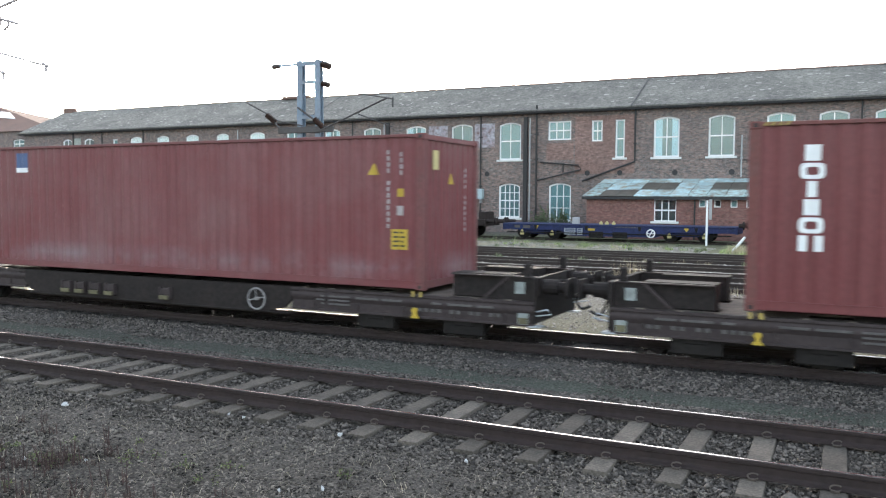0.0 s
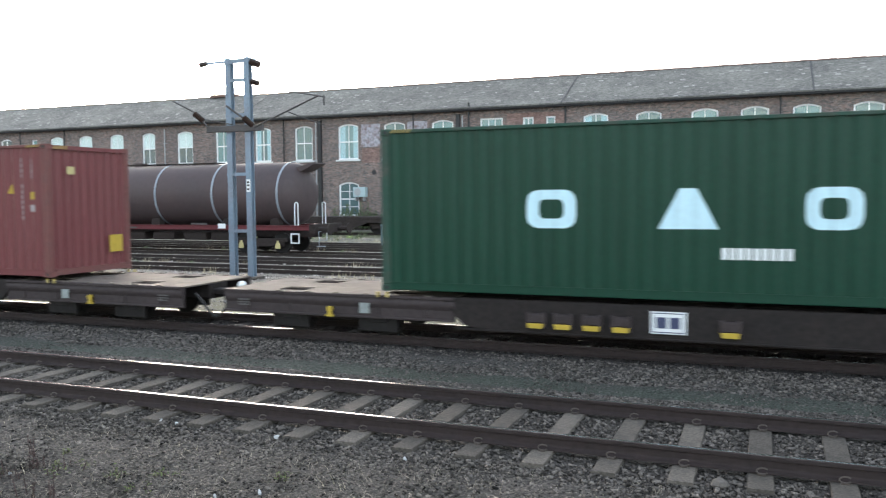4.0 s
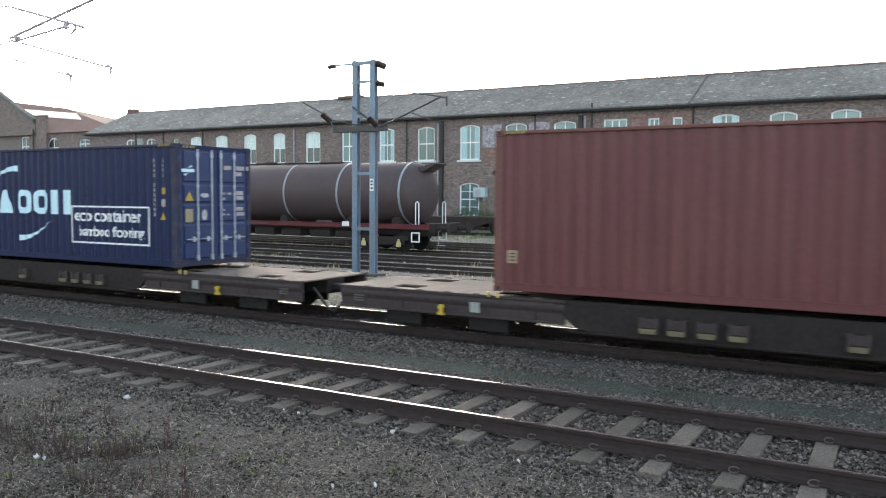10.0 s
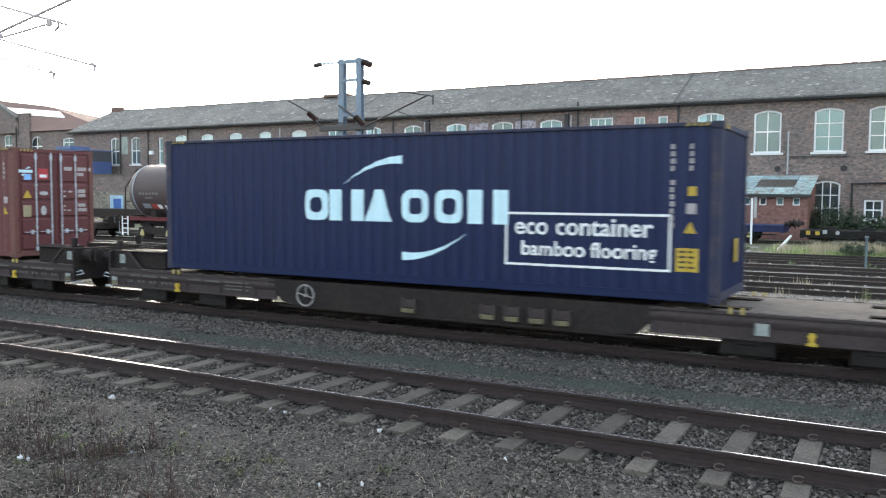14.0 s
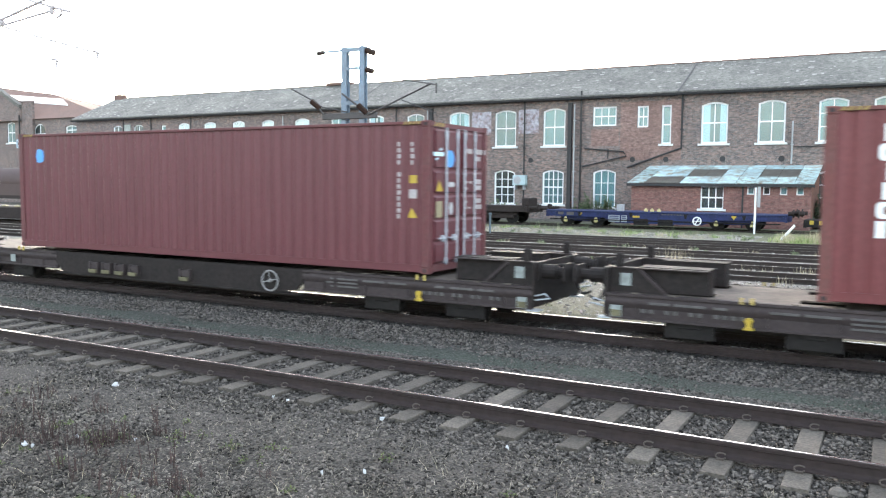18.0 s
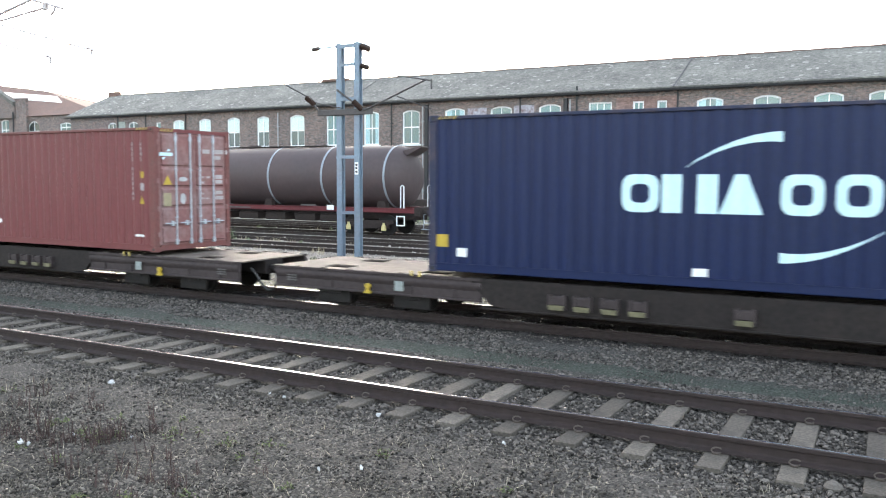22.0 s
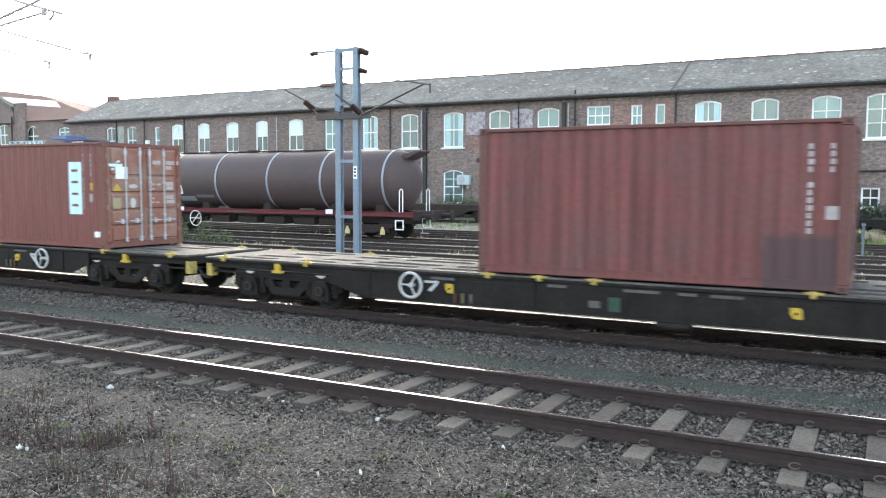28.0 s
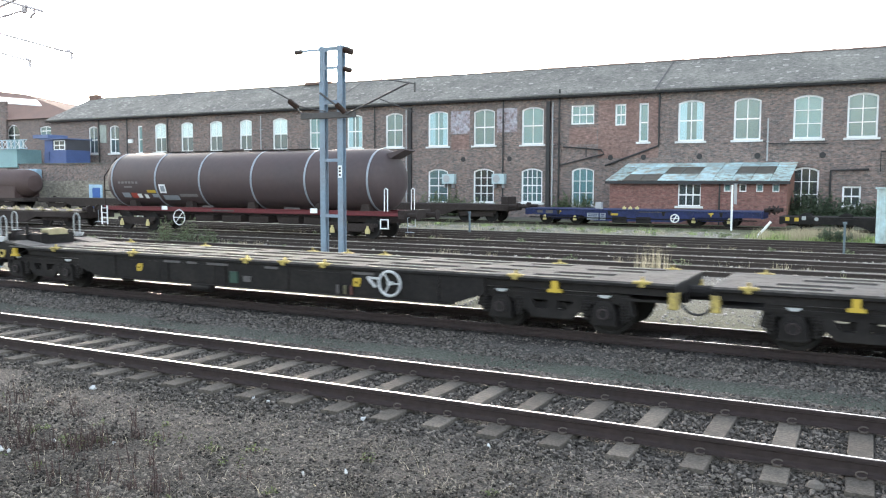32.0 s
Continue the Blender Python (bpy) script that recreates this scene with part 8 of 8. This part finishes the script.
DRY = island_random(material("dry_brown_stalks", (0.05, 0.029, 0.025), 0.9, vary=0.2, grain=10), 0.4)
LEAF = leaf(island_random(material("small_green_weed_leaf", (0.11, 0.135, 0.055), 0.7, vary=0.2, grain=10), 0.5))
STRAW = leaf(island_random(material("straw_grass_blade", (0.46, 0.41, 0.29), 0.85, vary=0.15, grain=10), 0.3))
DULLSTRAW = island_random(material("dull_dry_stem", (0.26, 0.23, 0.18), 0.9, vary=0.15, grain=10), 0.5)
GRASS = leaf(island_random(material("green_grass_blade", (0.3, 0.385, 0.15), 0.8, vary=0.2, grain=8), 0.5))
YARDLEAF = leaf(island_random(material("grey_green_weed_leaf", (0.13, 0.17, 0.09), 0.75, vary=0.2, grain=8), 0.4))
BUSHLEAF = leaf(island_random(material("dark_bush_leaf", (0.085, 0.12, 0.075), 0.75, vary=0.2, grain=8), 0.5))


def blades(name, label, category, mat, spots, n, h, spread, width, lean, seed, kind=""):
    """Tufts of tapered blades, each a bent strip, at a number of spots."""
    g, m = random.Random(seed), Mesh()
    for sx, sy, k in spots:
        for _ in range(int(n * k)):
            a, d = g.uniform(0, math.tau), spread * k * math.sqrt(g.random())
            x, y = sx + math.cos(a) * d, sy + math.sin(a) * d
            z, hh, w = ground_z(y) - 0.02, h * g.uniform(0.45, 1.1) * min(1.2, 0.6 + 0.4 * k), width * g.uniform(0.6, 1.3)
            b = g.uniform(0, math.tau)
            dx, dy, l = math.cos(b), math.sin(b), lean * g.uniform(0.2, 1.3) * hh
            px, py = -dy * w / 2, dx * w / 2
            m.add([(x - px, y - py, z), (x + px, y + py, z), (x + dx * l * 0.35 + px * 0.7, y + dy * l * 0.35 + py * 0.7, z + hh * 0.6), (x + dx * l * 0.35 - px * 0.7, y + dy * l * 0.35 - py * 0.7, z + hh * 0.6), (x + dx * l, y + dy * l, z + hh)], [(0, 1, 2, 3), (3, 2, 4)])
    me = bpy.data.meshes.new(name)
    me.from_pydata(m.v, [], m.f)
    me.materials.append(mat)
    return tagged(new(name, me), label, category, kind=kind)


def scatter(x0, x1, y0, y1, n, seed, k0=0.5, k1=1.3):
    g = random.Random(seed)
    return [(g.uniform(x0, x1), g.uniform(y0, y1), g.uniform(k0, k1)) for _ in range(n)]


def leafy(name, label, category, spots, mat, stem_mat, n, h, leaf, spread, seed, kind=""):
    """Upright stems set with many small leaves."""
    g, st, lf = random.Random(seed), Mesh(), Mesh()
    for sx, sy, k in spots:
        for _ in range(n):
            a, d = g.uniform(0, math.tau), spread * k * math.sqrt(g.random())
            x, y = sx + math.cos(a) * d, sy + math.sin(a) * d
            z = ground_z(y) - 0.02
            hh = h * k * g.uniform(0.5, 1.0) * (1 - 0.5 * (d / (spread * k)) ** 2)
            tx, ty = g.uniform(-0.3, 0.3) * hh, g.uniform(-0.3, 0.3) * hh
            st.rod((x, y, z), (x + tx, y + ty, z + hh), 0.005 * k + 0.001, 4, 0.0025)
            for q in range(int(10 + hh * 26)):
                u = g.uniform(0.12, 1.0)
                r = leaf * g.uniform(1.0, 4.5) * (1.15 - u)
                b = g.uniform(0, math.tau)
                c = Vector((x + tx * u + math.cos(b) * r, y + ty * u + math.sin(b) * r, z + hh * u + g.uniform(-0.03, 0.05)))
                e1 = Vector((g.uniform(-1, 1), g.uniform(-1, 1), g.uniform(-0.6, 0.6))).normalized() * leaf * g.uniform(0.6, 1.2)
                e2 = e1.cross(Vector((g.uniform(-1, 1), g.uniform(-1, 1), 1))).normalized() * leaf * 0.45
                lf.add([c - e1, c + e2, c + e1, c - e2], [(0, 1, 2, 3)])
    t = tagged(new(name), label, category, kind=kind)
    for nm, m, mt in (("stalk_growth", st, stem_mat), ("foliage", lf, mat)):
        me = bpy.data.meshes.new(nm)
        me.from_pydata(m.v, [], m.f)
        me.materials.append(mt)
        ob = new(nm, me)
        ob.parent = t
    return t


DRYLEAF = island_random(material("brown_seed_head", (0.055, 0.034, 0.03), 0.9, vary=0.25, grain=12), 0.5)
DOCKS = [(-7.7, -2.85, 0.3, 9), (-7.35, -2.66, 0.35, 16), (-7.0, -2.45, 0.25, 9), (-9.35, -2.0, 0.3, 6), (-6.76, -1.95, 0.12, 4), (-5.62, -2.98, 0.16, 7), (-8.5, -2.35, 0.5, 10), (-8.0, -1.75, 0.4, 5), (-6.3, -3.2, 0.4, 8), (-5.2, -2.6, 0.4, 4)]
g = random.Random(11)
dock_spots = [(x + 0.1 + g.gauss(0, r), y - 0.08 + g.gauss(0, r * 0.5), g.uniform(0.45, 1.15)) for x, y, r, n in DOCKS for _ in range(n)]
leafy("dry_weeds", "dry brown dock stalks on the cinders", "weeds", dock_spots, DRYLEAF, DRY, 4, 0.29, 0.011, 0.1, 13, "stuff")
leafy("green_weeds", "small green weeds scattered on the cinders", "weeds", scatter(-8.0, -2.0, -4.5, -1.6, 26, 14, 0.4, 0.9) + [(-7.08, -2.55, 1.2), (-6.9, -2.45, 1.0), (-6.33, -2.15, 1.5), (-6.2, -2.0, 1.3), (-9.5, -1.83, 1.2), (-5.79, -1.99, 1.2), (-5.3, -1.85, 1.1), (-5.26, -2.3, 1.2), (-4.24, -1.57, 1.1)], LEAF, DRY, 5, 0.1, 0.019, 0.11, 15, "stuff")
blades("dry_grass_litter", "pale dry grass stems lying on the cinders", "grass", DULLSTRAW, scatter(-12, 2, -5.0, -0.7, 1700, 16), 6, 0.07, 0.22, 0.0055, 1.9, 17, "stuff")
blades("straw_wisp", "long bleached grass stems bent over the cinders", "grass", STRAW, scatter(-10, 0, -4.6, -1.0, 210, 116, 0.3, 0.7), 5, 0.14, 0.16, 0.0045, 1.8, 117, "stuff")
leafy("track_weeds", "green and yellow weeds between the tracks", "weeds", scatter(-22, 6, 9.2, 13.5, 60, 18, 0.6, 1.3), LEAF, STRAW, 5, 0.3, 0.03, 0.2, 19, "stuff")
leafy("tall_weeds", "tall ragged weeds beside the siding", "weeds", [(1.3, 14.9, 1.2), (1.1, 15.3, 1.0), (2.7, 14.8, 1.2), (2.5, 15.2, 0.9), (-0.6, 15.0, 0.8), (4.0, 15.2, 1.1)], LEAF, STRAW, 7, 0.62, 0.035, 0.14, 20, "stuff")
blades("straw_tuft", "tall pale straw-coloured grass tuft between sidings", "grass", STRAW, [(-5.55, 15.4, 1.0), (-5.25, 15.5, 0.8), (-5.9, 15.5, 0.7)], 90, 0.95, 0.26, 0.009, 0.16, 21)
blades("yard_grass", "thin weedy grass along the sidings", "grass", STRAW, scatter(-30, 5, 14.6, 15.6, 60, 22, 0.4, 1.0) + scatter(-38, 6, 18.0, 19.0, 50, 23, 0.4, 1.0) + scatter(-40, 6, 25.0, 26.2, 40, 24, 0.4, 0.9) + scatter(-30, -8, 31.5, 36, 130, 25, 0.5, 1.2), 16, 0.3, 0.3, 0.012, 0.5, 26, "stuff")
leafy("siding_weeds", "ragged grey-green weeds on the far sidings", "weeds", scatter(-32, -6, 31.6, 37.5, 46, 91, 0.5, 1.2) + scatter(-30, 4, 24.6, 26.2, 14, 92, 0.4, 0.8) + scatter(-34, 4, 17.6, 18.9, 12, 93, 0.4, 0.8), YARDLEAF, STRAW, 6, 0.42, 0.045, 0.3, 94, "stuff")
blades("grass_strip", "lush green grass strip before the building", "grass", GRASS, scatter(-5.2, 9, 31.8, 36.5, 230, 27, 0.5, 1.4) + scatter(-13, -6, 33.5, 36.0, 14, 127, 0.4, 0.8) + scatter(-34, -14, 34.5, 37.5, 30, 28, 0.4, 0.7), 42, 0.24, 0.42, 0.03, 0.5, 29, "stuff")
blades("seed_grass", "tall pale seeding grass in the green strip", "grass", STRAW, scatter(-5.0, -0.3, 32.3, 35.4, 80, 30, 0.5, 1.1) + scatter(-3.4, -0.6, 33.0, 34.6, 60, 230, 0.8, 1.5) + scatter(0.0, 6.0, 33.5, 36.0, 26, 130, 0.5, 0.9), 34, 0.55, 0.4, 0.014, 0.3, 31, "stuff")
leafy("dark_shrub", "dark ragged shrub in the grass strip", "shrub", [(-1.6, 32.4, 1.0), (-1.2, 32.6, 0.9), (-1.9, 32.7, 0.8)], BUSHLEAF, DRY, 34, 0.85, 0.05, 0.4, 32)
leafy("bramble_bush", "dense dark green bramble before the building", "bush", [(x, y, k) for x, y, k in ((-4.0, 45.2, 1.3), (-3.2, 45.4, 1.5), (-2.4, 45.3, 1.2), (-1.5, 45.2, 1.0), (-0.6, 45.3, 1.0), (0.4, 45.4, 1.0), (1.6, 45.2, 0.8))], BUSHLEAF, DRY, 60, 1.75, 0.09, 0.8, 33)
leafy("siding_bush", "green leafy bush growing beside the siding", "bush", [(-26.7, 17.9, 1.1), (-26.0, 18.1, 0.9), (-27.3, 17.8, 0.8), (-25.0, 18.2, 0.6)], YARDLEAF, DRY, 26, 1.35, 0.045, 0.6, 34)
leafy("wall_shrubs", "thin straggling shrubs along the building foot", "shrub", [(-31, 46.6, 0.9), (-29.6, 46.5, 1.2), (-28.2, 46.5, 1.3), (-27.2, 46.7, 1.0), (-25.6, 46.6, 0.9), (-24.2, 46.6, 0.8), (-19.2, 46.4, 1.1), (-18.4, 46.4, 1.35), (-17.6, 46.6, 1.1), (-33, 46.6, 0.9)], YARDLEAF, DRY, 46, 1.75, 0.075, 0.65, 35)
# litter
g = random.Random(41)
for x, y, s in ((-8.74, -1.0, 0.1), (-8.64, -1.04, 0.07), (-6.3, -0.5, 0.06), (-6.57, -0.45, 0.045), (-7.28, -2.65, 0.06), (-6.71, -2.39, 0.04), (-7.48, -3.1, 0.07), (-7.4, -3.06, 0.05), (-4.9, -0.58, 0.075), (-4.48, -2.2, 0.035), (-7.53, -3.05, 0.06), (-4.17, -1.97, 0.05), (-3.3, -0.75, 0.05), (-1.6, -1.5, 0.04)):
    m, k, s = Mesh(), 7, s * 0.42
    pts = [(x + s * math.cos(i * math.tau / k) * g.uniform(0.6, 1.2), y + s * 0.7 * math.sin(i * math.tau / k) * g.uniform(0.6, 1.2), ground_z(y) + g.uniform(0.012, 0.05)) for i in range(k)]
    top = [(px + g.uniform(-0.01, 0.01), py, pz + g.uniform(0.01, 0.025)) for px, py, pz in pts]
    m.add(pts + top, [tuple(range(k)), tuple(range(2 * k - 1, k - 1, -1))] + [(i, (i + 1) % k, k + (i + 1) % k, k + i) for i in range(k)])
    whole("litter", m, PAPER, "crumpled white scrap of litter on the cinders", "litter", group="scraps of litter")
rock = Mesh()
rock.add([(-0.35 + 0.085 * math.cos(a) * math.sin(b) * g.uniform(0.8, 1.1), -0.42 + 0.07 * math.sin(a) * math.sin(b) * g.uniform(0.8, 1.1), -0.185 + 0.06 * math.cos(b)) for b in (0.3, 0.9, 1.5, 2.2) for a in np.linspace(0, math.tau, 8, False)],
         [(r * 8 + i, r * 8 + (i + 1) % 8, r * 8 + 8 + (i + 1) % 8, r * 8 + 8 + i) for r in range(3) for i in range(8)] + [tuple(range(8))])
whole("rock", rock, STONE, "large grey stone beside a sleeper end", "stone")


def motions():
    """The train rolls to the left past the camera; every wheelset turns with it."""
    for ob, o, y, z, turn in MOVING:
        walk(ob, [(t, pose(o - place_train(t), y, z, 0, 0, turn)) for t in range(0, 33, 2)])
    for (r, flip), sets in WHEELSETS.items():
        way = 1 if flip else -1
        first = sets[0]
        walk(first, [(k * 0.08, Matrix.Rotation(way * place_train(k * 0.08) / r, 4, "Y")) for k in range(401)])
        for ob in sets[1:]:   # all wheels of one size turn alike
            ob.rotation_mode = "QUATERNION"
            keys = ob.animation_data_create()
            keys.action = first.animation_data.action
            keys.action_slot = first.animation_data.action_slot


motions()
